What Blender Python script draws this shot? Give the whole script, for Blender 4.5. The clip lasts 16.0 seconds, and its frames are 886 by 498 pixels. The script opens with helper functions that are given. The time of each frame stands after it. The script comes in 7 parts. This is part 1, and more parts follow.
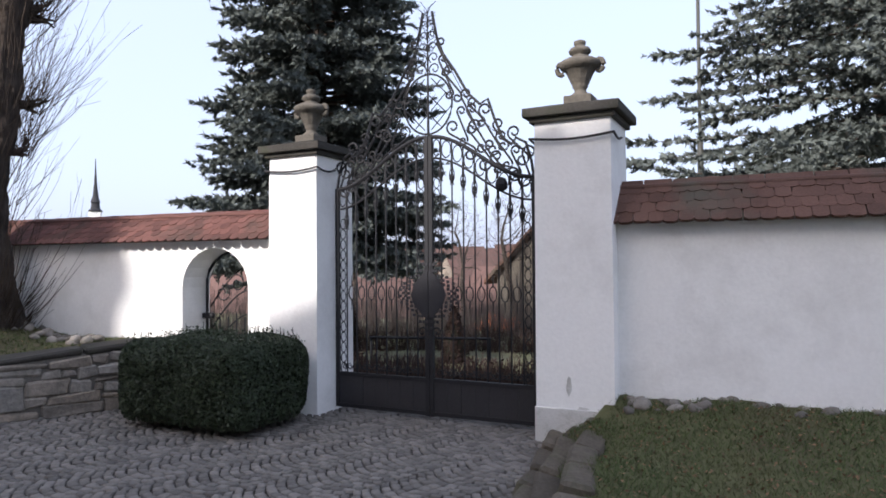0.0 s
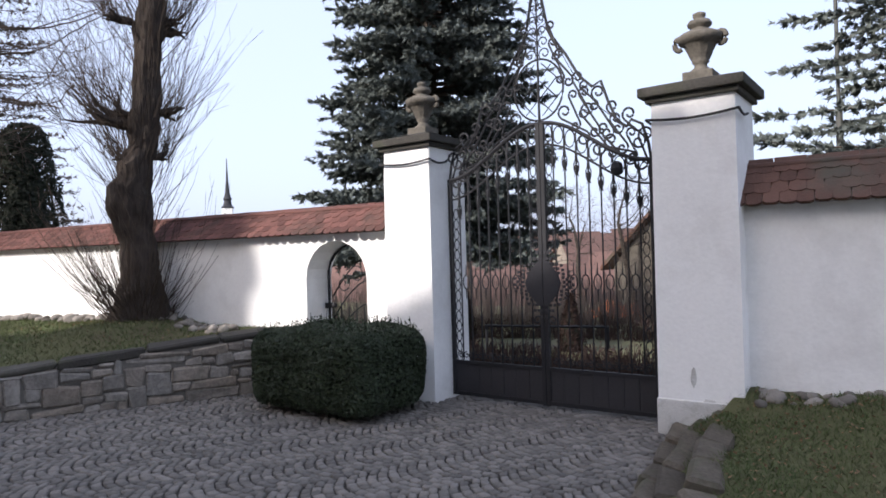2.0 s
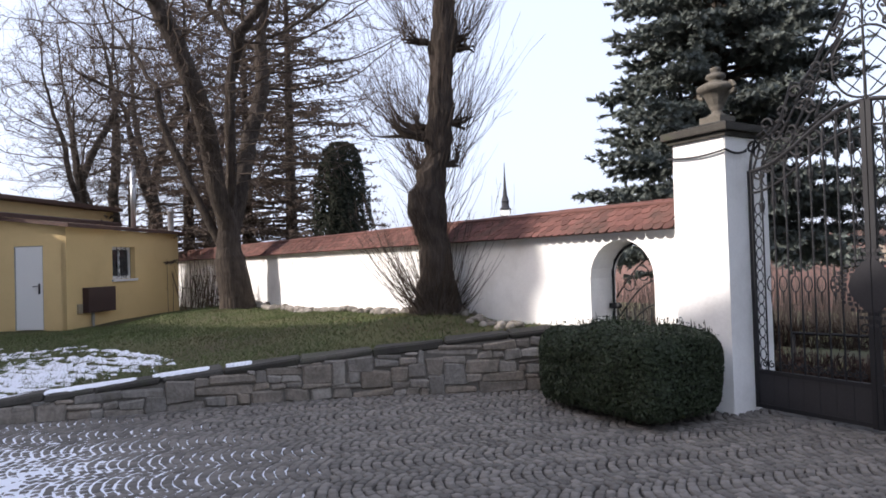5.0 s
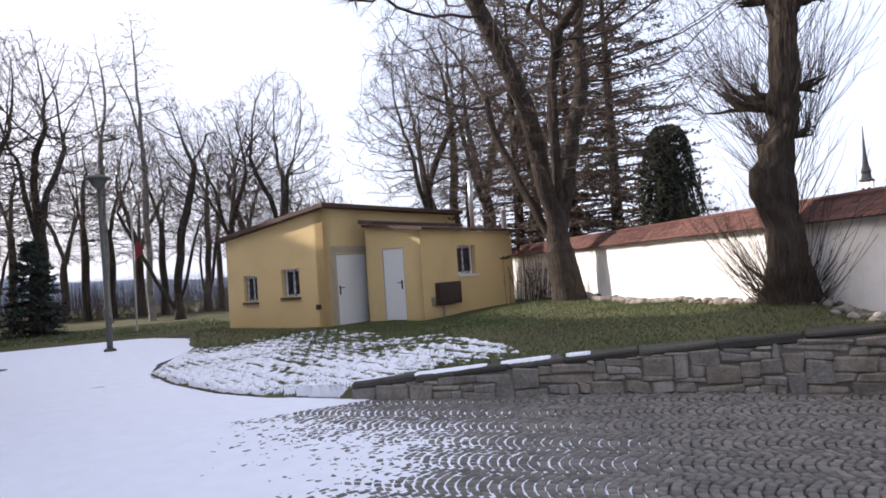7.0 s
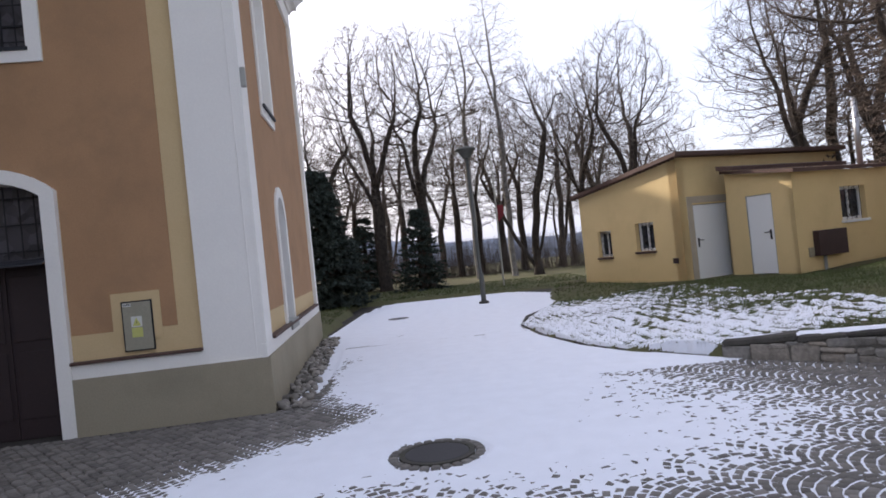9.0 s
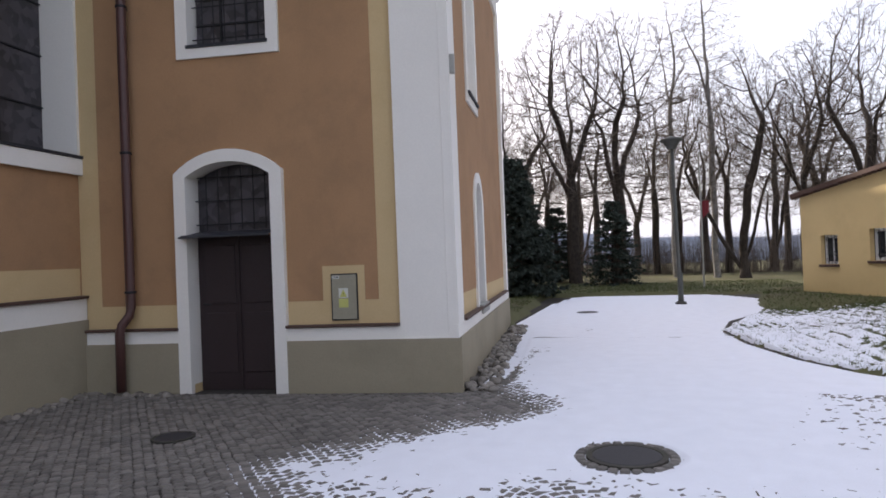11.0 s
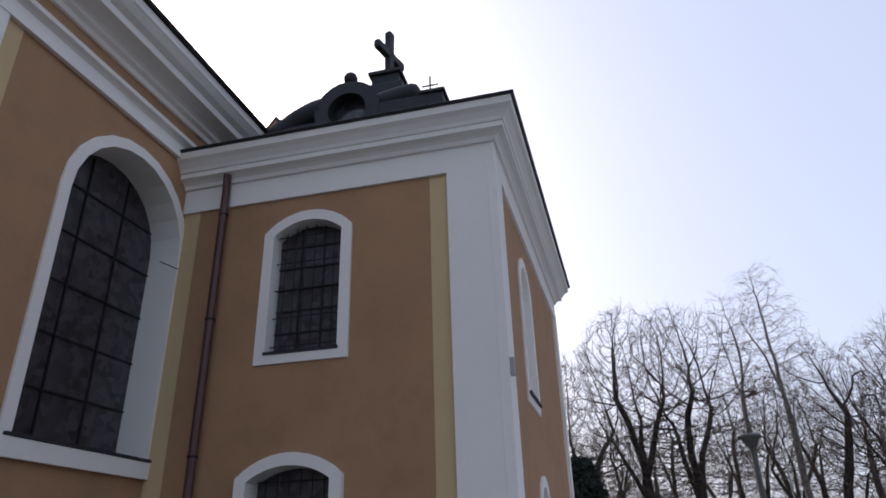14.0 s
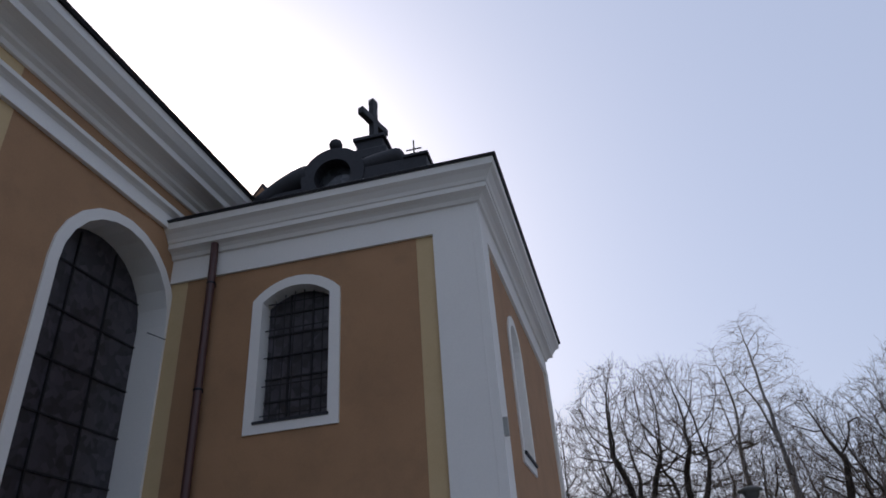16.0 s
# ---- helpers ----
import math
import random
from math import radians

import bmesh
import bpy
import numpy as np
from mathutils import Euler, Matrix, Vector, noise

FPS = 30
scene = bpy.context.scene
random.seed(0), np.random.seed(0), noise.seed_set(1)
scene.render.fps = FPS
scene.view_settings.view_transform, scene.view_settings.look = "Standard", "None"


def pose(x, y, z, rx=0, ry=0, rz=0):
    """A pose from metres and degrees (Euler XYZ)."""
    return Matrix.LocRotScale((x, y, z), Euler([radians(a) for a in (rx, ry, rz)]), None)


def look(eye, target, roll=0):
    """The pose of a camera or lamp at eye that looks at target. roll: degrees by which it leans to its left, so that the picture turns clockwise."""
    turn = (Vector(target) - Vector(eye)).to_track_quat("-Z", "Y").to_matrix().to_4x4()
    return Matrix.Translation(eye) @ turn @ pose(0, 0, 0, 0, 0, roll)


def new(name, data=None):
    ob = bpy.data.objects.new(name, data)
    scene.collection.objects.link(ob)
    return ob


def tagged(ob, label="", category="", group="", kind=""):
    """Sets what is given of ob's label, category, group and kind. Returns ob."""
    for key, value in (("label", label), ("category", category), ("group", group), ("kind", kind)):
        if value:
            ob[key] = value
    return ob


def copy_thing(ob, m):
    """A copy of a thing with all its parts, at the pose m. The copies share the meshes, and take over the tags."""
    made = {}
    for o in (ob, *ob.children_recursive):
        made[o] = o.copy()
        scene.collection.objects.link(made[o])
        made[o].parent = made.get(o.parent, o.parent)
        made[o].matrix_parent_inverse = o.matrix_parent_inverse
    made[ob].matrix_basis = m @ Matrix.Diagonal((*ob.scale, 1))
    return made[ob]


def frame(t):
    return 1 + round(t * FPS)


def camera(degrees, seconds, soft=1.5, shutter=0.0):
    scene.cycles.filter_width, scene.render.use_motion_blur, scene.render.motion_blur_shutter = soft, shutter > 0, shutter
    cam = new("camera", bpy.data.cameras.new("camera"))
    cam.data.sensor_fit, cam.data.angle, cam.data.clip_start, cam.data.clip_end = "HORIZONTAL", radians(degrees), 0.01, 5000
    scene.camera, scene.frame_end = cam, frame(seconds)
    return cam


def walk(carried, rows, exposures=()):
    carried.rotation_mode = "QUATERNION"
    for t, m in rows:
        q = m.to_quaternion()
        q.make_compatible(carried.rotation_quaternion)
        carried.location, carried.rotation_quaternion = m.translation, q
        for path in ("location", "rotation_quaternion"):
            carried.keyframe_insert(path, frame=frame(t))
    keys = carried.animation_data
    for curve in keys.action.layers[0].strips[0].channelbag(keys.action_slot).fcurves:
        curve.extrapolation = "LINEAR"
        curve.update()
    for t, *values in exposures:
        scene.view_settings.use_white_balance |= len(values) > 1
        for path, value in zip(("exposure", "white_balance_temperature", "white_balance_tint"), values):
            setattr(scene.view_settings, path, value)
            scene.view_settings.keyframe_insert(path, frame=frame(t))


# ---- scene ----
cam = camera(66.88, 16.0, soft=1.7)
PATH = [
    (0, -0.007, 0.109, 1.580, 91.38, 0.49, 2.02),
    (0.5, -0.007, 0.110, 1.567, 91.50, 0.67, 2.68),
    (1, -0.008, 0.109, 1.567, 91.34, 0.82, 4.14),
    (1.5, -0.005, 0.115, 1.575, 91.01, 0.97, 7.73),
    (2, -0.003, 0.120, 1.599, 90.47, 1.65, 11.73),
    (2.5, 0.002, 0.123, 1.613, 90.16, 2.34, 18.42),
    (3, -0.036, 0.115, 1.595, 90.00, 2.31, 22.01),
    (3.5, -0.088, 0.106, 1.619, 90.02, 2.75, 25.72),
    (6, -0.151, 0.049, 1.586, 91.79, 1.88, 43.28),
    (6.5, -0.191, 0.005, 1.584, 91.89, 3.02, 50.62),
    (7, -0.213, 0.017, 1.597, 91.75, 3.86, 62.02),
    (7.5, -0.182, 0.001, 1.605, 91.77, 4.50, 71.84),
    (8, -0.204, 0.016, 1.626, 91.65, 5.20, 79.54),
    (8.5, -0.196, -0.086, 1.640, 91.25, 5.90, 87.26),
    (9, -0.201, -0.129, 1.628, 90.39, 5.96, 91.27),
    (9.5, -0.244, -0.162, 1.616, 89.18, 4.98, 95.13),
    (12, -0.282, -0.216, 1.636, 95.71, 0.94, 114.40),
    (12.5, -0.247, -0.206, 1.670, 102.56, 0.93, 113.73),
    (13, -0.214, -0.177, 1.686, 107.33, 1.14, 112.98),
    (13.5, -0.203, -0.155, 1.671, 111.94, 1.36, 112.49),
    (14, -0.186, -0.151, 1.700, 115.49, 1.56, 112.68),
    (14.5, -0.135, -0.131, 1.703, 117.72, 2.24, 113.17),
    (15, -0.158, -0.137, 1.680, 119.51, 3.22, 113.42),
    (15.5, -0.137, -0.127, 1.701, 120.50, 3.44, 113.03),
    (16, -0.133, -0.125, 1.685, 120.58, 3.79, 112.71),
]
EXPOSURE = [(0.0, 0.50, 6230, 16), (3.5, 0.53, 6330, 16), (7.0, 0.70, 6650, 17), (9.5, 0.55, 6800, 17), (12.0, 0.75, 7150, 17), (13.0, 0.55, 7150, 16),
            (14.0, 0.0, 6400, 16), (16.0, -0.41, 6200, 15)]
walk(cam, [(t, pose(*p)) for t, *p in PATH], EXPOSURE)

# ---- light: pale spring sky, low sun behind the church ----
SUN_AZ, SUN_EL = 137.0, 30.0          # degrees left of the y axis, degrees up
sun_dir = Vector((-math.sin(radians(SUN_AZ)) * math.cos(radians(SUN_EL)),
                  math.cos(radians(SUN_AZ)) * math.cos(radians(SUN_EL)), math.sin(radians(SUN_EL))))
world = bpy.data.worlds.new("sky")
scene.world = world
world.use_nodes = True
wn = world.node_tree.nodes
sky = wn.new("ShaderNodeTexSky")
sky.sky_type = "NISHITA"
sky.sun_disc = False
sky.sun_elevation = radians(SUN_EL)
sky.sun_rotation = radians(-SUN_AZ)
sky.air_density, sky.dust_density, sky.ozone_density = 1.0, 5.0, 1.0
# thin high haze: a pale even veil laid over the clear sky
veil = wn.new("ShaderNodeMix")
veil.data_type = "RGBA"
veil.blend_type = "ADD"
veil.inputs["Factor"].default_value = 1.0
veil.inputs["B"].default_value = (5.7, 6.5, 8.1, 1.0)
veil.clamp_result = False
gain = wn.new("ShaderNodeVectorMath")
gain.operation = "SCALE"
gain.inputs["Scale"].default_value = 0.8
world.node_tree.links.new(sky.outputs["Color"], gain.inputs[0])
world.node_tree.links.new(gain.outputs[0], veil.inputs["A"])
wn["Background"].inputs["Strength"].default_value = 0.085
world.node_tree.links.new(veil.outputs["Result"], wn["Background"].inputs["Color"])
sun = bpy.data.lights.new("sun", "SUN")
sun.energy, sun.angle, sun.color = 4.0, radians(0.6), (1.0, 0.95, 0.87)
sun_ob = new("sun", sun)
sun_ob.matrix_world = look(sun_dir * 60, (0, 0, 0))


# ---- materials ----
def material(name, base, rough=0.85, var=0.12, scale=1.5, fine=40.0, bump=0.15, metal=0.0, stain=None, stain_amount=0.0,
             stain_scale=0.8, island=0.0, objrand=0.0, spec=0.3, tint=None, furrow=0.0):
    """Procedural surface: base colour, broad and fine variation, stains, bump; island or objrand vary single pieces."""
    m = bpy.data.materials.new(name)
    m.use_nodes = True
    nt = m.node_tree
    n, l = nt.nodes, nt.links
    bsdf = n["Principled BSDF"]
    bsdf.inputs["Roughness"].default_value = rough
    bsdf.inputs["Metallic"].default_value = metal
    bsdf.inputs["Specular IOR Level"].default_value = spec
    geo = n.new("ShaderNodeNewGeometry")
    big = n.new("ShaderNodeTexNoise")
    big.inputs["Scale"].default_value = scale
    big.inputs["Detail"].default_value = 6
    small = n.new("ShaderNodeTexNoise")
    small.inputs["Scale"].default_value = fine
    small.inputs["Detail"].default_value = 4
    for tex in (big, small):
        l.new(geo.outputs["Position"], tex.inputs["Vector"])
    if furrow:
        squeeze = n.new("ShaderNodeVectorMath")
        squeeze.operation = "MULTIPLY"
        squeeze.inputs[1].default_value = (1.0, 1.0, furrow)
        l.new(geo.outputs["Position"], squeeze.inputs[0])
        l.new(squeeze.outputs[0], small.inputs["Vector"])
    total = n.new("ShaderNodeMath")
    total.operation = "ADD"
    l.new(big.outputs["Fac"], total.inputs[0])
    l.new(small.outputs["Fac"], total.inputs[1])
    rng = n.new("ShaderNodeMapRange")
    rng.inputs["From Min"].default_value, rng.inputs["From Max"].default_value = 0.6, 1.4
    rng.inputs["To Min"].default_value, rng.inputs["To Max"].default_value = 1 - var, 1 + var
    l.new(total.outputs[0], rng.inputs["Value"])
    value = rng.outputs["Result"]
    if island or objrand:
        if island:
            source = geo.outputs["Random Per Island"]
        else:
            source = n.new("ShaderNodeObjectInfo").outputs["Random"]
        r2 = n.new("ShaderNodeMapRange")
        r2.inputs["To Min"].default_value, r2.inputs["To Max"].default_value = 1 - (island or objrand), 1 + (island or objrand)
        l.new(source, r2.inputs["Value"])
        mul = n.new("ShaderNodeMath")
        mul.operation = "MULTIPLY"
        l.new(value, mul.inputs[0])
        l.new(r2.outputs["Result"], mul.inputs[1])
        value = mul.outputs[0]
    mix = n.new("ShaderNodeVectorMath")
    mix.operation = "SCALE"
    mix.inputs[0].default_value = base
    l.new(value, mix.inputs["Scale"])
    colour = mix.outputs[0]
    if tint:
        own = n.new("ShaderNodeTexWhiteNoise")
        own.noise_dimensions = "1D"
        l.new(n.new("ShaderNodeObjectInfo").outputs["Random"], own.inputs["W"])
        hue = n.new("ShaderNodeMix")
        hue.data_type = "RGBA"
        hue.blend_type = "MULTIPLY"
        l.new(own.outputs["Value"], hue.inputs["Factor"])
        l.new(colour, hue.inputs["A"])
        hue.inputs["B"].default_value = (*tint, 1)
        colour = hue.outputs["Result"]
    if stain:
        st = n.new("ShaderNodeTexNoise")
        st.inputs["Scale"].default_value = stain_scale
        st.inputs["Detail"].default_value = 8
        st.inputs["Roughness"].default_value = 0.65
        l.new(geo.outputs["Position"], st.inputs["Vector"])
        ramp = n.new("ShaderNodeMapRange")
        ramp.inputs["From Min"].default_value, ramp.inputs["From Max"].default_value = 0.5, 0.72
        ramp.inputs["To Max"].default_value = stain_amount
        l.new(st.outputs["Fac"], ramp.inputs["Value"])
        blend = n.new("ShaderNodeMix")
        blend.data_type = "RGBA"
        l.new(ramp.outputs["Result"], blend.inputs["Factor"])
        l.new(colour, blend.inputs["A"])
        blend.inputs["B"].default_value = (*stain, 1)
        colour = blend.outputs["Result"]
    l.new(colour, bsdf.inputs["Base Color"])
    if bump:
        b = n.new("ShaderNodeBump")
        b.inputs["Strength"].default_value = bump
        b.inputs["Distance"].default_value = 0.05 if furrow else 0.01
        l.new(small.outputs["Fac"], b.inputs["Height"])
        l.new(b.outputs["Normal"], bsdf.inputs["Normal"])
    return m


WHITE = material("white_limewash", (0.88, 0.87, 0.84), 0.9, 0.05, 0.9, 30, 0.25, stain=(0.55, 0.53, 0.49), stain_amount=0.42, stain_scale=1.1)
WHITE_TRIM = material("white_trim_paint", (0.785, 0.762, 0.71), 0.8, 0.04, 0.8, 40, 0.12, stain=(0.6, 0.58, 0.55), stain_amount=0.25)
BROWN = material("ochre_brown_render", (0.376, 0.218, 0.117), 0.92, 0.13, 1.3, 85, 0.3, stain=(0.275, 0.168, 0.095), stain_amount=0.6, stain_scale=1.6)
YELLOW = material("pale_yellow_render", (0.57, 0.425, 0.235), 0.92, 0.07, 0.8, 60, 0.3, stain=(0.42, 0.29, 0.13), stain_amount=0.35)
OLIVE = material("olive_plinth_render", (0.31, 0.27, 0.195), 0.92, 0.1, 0.9, 60, 0.35, stain=(0.2, 0.18, 0.13), stain_amount=0.5)
SHED = material("yellow_shed_render", (0.68, 0.51, 0.255), 0.92, 0.06, 0.7, 50, 0.3, stain=(0.5, 0.36, 0.18), stain_amount=0.4)
FLAKE = material("flaking_grey_plaster", (0.62, 0.61, 0.58), 0.95, 0.1, 4, 60, 0.5, stain=(0.30, 0.30, 0.24), stain_amount=0.9, stain_scale=5)
PATCH = material("grey_mortar_patch", (0.42, 0.36, 0.27), 0.95, 0.14, 2.5, 60, 0.4)
LEDGE = material("brown_clay_ledge", (0.085, 0.05, 0.04), 0.7, 0.2, 3, 30, 0.2)
IRON = material("black_wrought_iron", (0.017, 0.017, 0.019), 0.6, 0.2, 4, 60, 0.1, spec=0.3)
GATE_SHEET = material("dark_grey_gate_sheet", (0.026, 0.025, 0.028), 0.7, 0.2, 2, 50, 0.1, spec=0.4)
DOOR_BROWN = material("dark_brown_door_wood", (0.028, 0.016, 0.017), 0.55, 0.2, 2, 40, 0.15, spec=0.4)
COPPER_PIPE = material("brown_painted_pipe", (0.075, 0.032, 0.028), 0.45, 0.15, 3, 40, 0.05, spec=0.5)
CABINET = material("beige_grey_cabinet_paint", (0.29, 0.27, 0.205), 0.55, 0.12, 3, 40, 0.05)
GREY_METAL = material("grey_painted_metal", (0.33, 0.33, 0.30), 0.55, 0.1, 3, 40, 0.05)
LEAD = material("dark_sheet_metal_roof", (0.03, 0.031, 0.036), 0.65, 0.25, 2, 20, 0.1)
STONE = material("grey_sandstone", (0.125, 0.112, 0.092), 0.95, 0.3, 7, 50, 0.6, stain=(0.05, 0.047, 0.04), stain_amount=0.6, stain_scale=6)
WALL_STONE = material("rubble_wall_stone", (0.26, 0.243, 0.218), 0.95, 0.35, 6, 28, 1.0, stain=(0.12, 0.11, 0.09), stain_amount=0.75, stain_scale=4.5, objrand=0.24, tint=(1.0, 0.9, 0.8))
CAP_STONE = material("dark_mossy_cap_stone", (0.065, 0.06, 0.052), 0.95, 0.3, 4, 45, 0.6, stain=(0.05, 0.06, 0.03), stain_amount=0.5, stain_scale=3, objrand=0.25)
EDGE_STONE = material("brown_mossy_edging_stone", (0.10, 0.084, 0.064), 0.95, 0.35, 5, 40, 0.7, stain=(0.06, 0.07, 0.03), stain_amount=0.7, stain_scale=4, objrand=0.3)
MORTAR = material("dark_mortar", (0.15, 0.138, 0.12), 0.98, 0.2, 5, 40, 0.5)
PEBBLE = material("field_stones", (0.21, 0.19, 0.165), 0.9, 0.2, 6, 60, 0.4, objrand=0.5, stain=(0.1, 0.09, 0.07), stain_amount=0.5, stain_scale=5)
PEBBLE_JOINED = material("field_stones_joined", (0.24, 0.22, 0.2), 0.9, 0.2, 6, 60, 0.4, island=0.55, stain=(0.1, 0.09, 0.07), stain_amount=0.5, stain_scale=5)
SETT = material("granite_setts", (0.152, 0.139, 0.124), 0.85, 0.15, 1.1, 70, 0.4, objrand=0.3, spec=0.4)
SETT_JOINED = material("granite_setts_joined", (0.152, 0.139, 0.124), 0.85, 0.15, 1.1, 70, 0.4, island=0.3, spec=0.4)
SOIL = material("joint_soil", (0.045, 0.04, 0.035), 0.98, 0.25, 3, 60, 0.5)
SNOW = material("thin_snow", (0.80, 0.82, 0.87), 0.75, 0.05, 4, 120, 0.5, spec=0.2)
TILE = material("red_clay_tile", (0.12, 0.054, 0.043), 0.85, 0.2, 2.0, 50, 0.3, objrand=0.3, stain=(0.05, 0.045, 0.035), stain_amount=0.7, stain_scale=1.6)
TILE_JOINED = material("red_clay_tile_joined", (0.12, 0.054, 0.043), 0.85, 0.2, 2.0, 50, 0.3, island=0.3, stain=(0.05, 0.045, 0.035), stain_amount=0.7, stain_scale=1.6)
TILE_OLD = material("mossy_clay_tile", (0.115, 0.062, 0.046), 0.9, 0.25, 2.0, 50, 0.35, objrand=0.18, stain=(0.08, 0.08, 0.06), stain_amount=1.0, stain_scale=0.9)
OLD_BARK = material("dark_knotty_bark", (0.05, 0.039, 0.031), 0.97, 0.6, 5, 22, 1.0, furrow=0.16)
BARK = material("grey_brown_bark", (0.055, 0.045, 0.037), 0.97, 0.55, 6, 24, 1.0, furrow=0.16)
TWIG = material("dark_twigs", (0.085, 0.064, 0.05), 0.95, 0.2, 2, 20, 0)
SHOOT = material("brown_water_shoots", (0.065, 0.048, 0.036), 0.9, 0.2, 2, 20, 0)
FAR_TWIG = material("grey_far_twigs", (0.11, 0.09, 0.078), 0.95, 0.2, 1, 20, 0)
BIRCH_TWIG = material("pale_birch_twigs", (0.17, 0.145, 0.125), 0.95, 0.2, 1, 20, 0)
BIRCH = material("pale_birch_bark", (0.26, 0.245, 0.225), 0.9, 0.4, 3, 12, 0.2)
NEEDLE_BLUE = material("blue_spruce_needles", (0.118, 0.135, 0.122), 0.85, 0.3, 1.2, 30, 0, island=0.22)
NEEDLE_DARK = material("dark_fir_needles", (0.042, 0.056, 0.046), 0.85, 0.3, 1.0, 30, 0, island=0.3)
NEEDLE_BROWN = material("brownish_larch_needles", (0.11, 0.085, 0.07), 0.9, 0.3, 1.0, 30, 0, island=0.3)
BOX_LEAF = material("box_hedge_leaves", (0.03, 0.042, 0.021), 0.6, 0.3, 3, 40, 0, island=0.4)
THUJA_LEAF = material("dark_thuja_foliage", (0.018, 0.022, 0.013), 0.85, 0.3, 2, 30, 0, island=0.3)
THUJA_RED = material("reddish_brown_thuja", (0.022, 0.011, 0.008), 0.9, 0.3, 2, 30, 0, island=0.3)
# near-black stand-in for the shade deep inside hedge and thujas
SHADE_CORE = material("foliage_shade_core", (0.012, 0.014, 0.009), 0.95, 0.2, 3, 30, 0)
SHRUB = material("brown_dormant_shrub", (0.06, 0.039, 0.032), 0.95, 0.3, 2, 30, 0, island=0.4)
GRASS = material("winter_grass", (0.082, 0.106, 0.04), 0.9, 0.25, 0.8, 30, 0, island=0.28, stain=(0.13, 0.105, 0.06), stain_amount=0.75, stain_scale=0.9)
EARTH = material("lawn_earth", (0.09, 0.09, 0.04), 0.97, 0.25, 0.9, 25, 0.5, stain=(0.085, 0.065, 0.04), stain_amount=0.9, stain_scale=0.5)
DRY_LEAF = material("dry_fallen_leaves", (0.16, 0.1, 0.055), 0.9, 0.3, 4, 30, 0, island=0.5)
WHITE_DOOR = material("white_sheet_door", (0.78, 0.79, 0.77), 0.4, 0.02, 1, 30, 0.02, spec=0.5)
PVC = material("white_window_plastic", (0.72, 0.73, 0.74), 0.4, 0.03, 1, 30, 0, spec=0.5)
BLACK = material("black_plastic", (0.02, 0.02, 0.02), 0.5, 0.1, 3, 30, 0)
BOX_BROWN = material("dark_brown_meter_box", (0.05, 0.03, 0.028), 0.5, 0.15, 3, 30, 0.05)
ROOF_SHEET = material("brown_roof_edging", (0.1, 0.06, 0.048), 0.7, 0.2, 2, 30, 0.15)
GALV = material("shiny_galvanised_flue", (0.55, 0.56, 0.57), 0.3, 0.1, 4, 30, 0.02, metal=0.9)
YELLOW_SIGN = material("yellow_warning_sign", (0.5, 0.5, 0.16), 0.5, 0.05, 3, 30, 0)
PALE_SIGN = material("pale_label", (0.6, 0.6, 0.55), 0.5, 0.05, 3, 30, 0)
ORANGE = material("orange_excavated_bank", (0.30, 0.10, 0.045), 0.95, 0.2, 1.5, 20, 0.3)
RED_ROOF = material("distant_red_roofs", (0.125, 0.075, 0.064), 0.9, 0.2, 0.3, 5, 0)
FAR_WALL = material("distant_house_walls", (0.25, 0.21, 0.17), 0.9, 0.15, 0.2, 3, 0)
# pale blue-grey: the distance haze is mixed into the hill colour
HILL = material("haze_tinted_far_hills", (0.27, 0.29, 0.34), 1.0, 0.15, 0.03, 0.3, 0)
LAMP_GREY = material("weathered_lamp_steel", (0.09, 0.093, 0.084), 0.6, 0.1, 3, 40, 0.05)
RED_CLOTH = material("red_flag_cloth", (0.2, 0.03, 0.035), 0.8, 0.1, 4, 40, 0)


def glass_material(name, base, rough):
    m = bpy.data.materials.new(name)
    m.use_nodes = True
    nt = m.node_tree
    b = nt.nodes["Principled BSDF"]
    b.inputs["Roughness"].default_value = rough
    b.inputs["Specular IOR Level"].default_value = 0.5
    geo = nt.nodes.new("ShaderNodeNewGeometry")
    vor = nt.nodes.new("ShaderNodeTexVoronoi")
    vor.inputs["Scale"].default_value = 9
    nt.links.new(geo.outputs["Position"], vor.inputs["Vector"])
    ramp = nt.nodes.new("ShaderNodeMix")
    ramp.data_type = "RGBA"
    ramp.inputs["A"].default_value = (*base, 1)
    ramp.inputs["B"].default_value = (*(min(1, c * 2.6 + 0.012) for c in base), 1)
    sep = nt.nodes.new("ShaderNodeSeparateColor")
    nt.links.new(vor.outputs["Color"], sep.inputs["Color"])
    nt.links.new(sep.outputs["Red"], ramp.inputs["Factor"])
    nt.links.new(ramp.outputs["Result"], b.inputs["Base Color"])
    bump = nt.nodes.new("ShaderNodeBump")
    bump.inputs["Strength"].default_value = 0.12
    bump.inputs["Distance"].default_value = 0.01
    nt.links.new(vor.outputs["Distance"], bump.inputs["Height"])
    nt.links.new(bump.outputs["Normal"], b.inputs["Normal"])
    return m


LEADED = glass_material("leaded_church_glass", (0.022, 0.020, 0.024), 0.3)
PANE = glass_material("dark_window_pane", (0.02, 0.022, 0.026), 0.08)

# ---- building blocks ----
origin = {}


def thing(name, at, label, category, group="", kind=""):
    ob = new(name)
    ob.location = at
    ob.empty_display_size = 0.1
    origin[ob] = Vector(at)
    return tagged(ob, label, category, group, kind)


def mesh_of(name, bm, mat):
    me = bpy.data.meshes.new(name)
    bmesh.ops.recalc_face_normals(bm, faces=bm.faces[:])
    bm.to_mesh(me)
    bm.free()
    me.materials.append(mat)
    return me


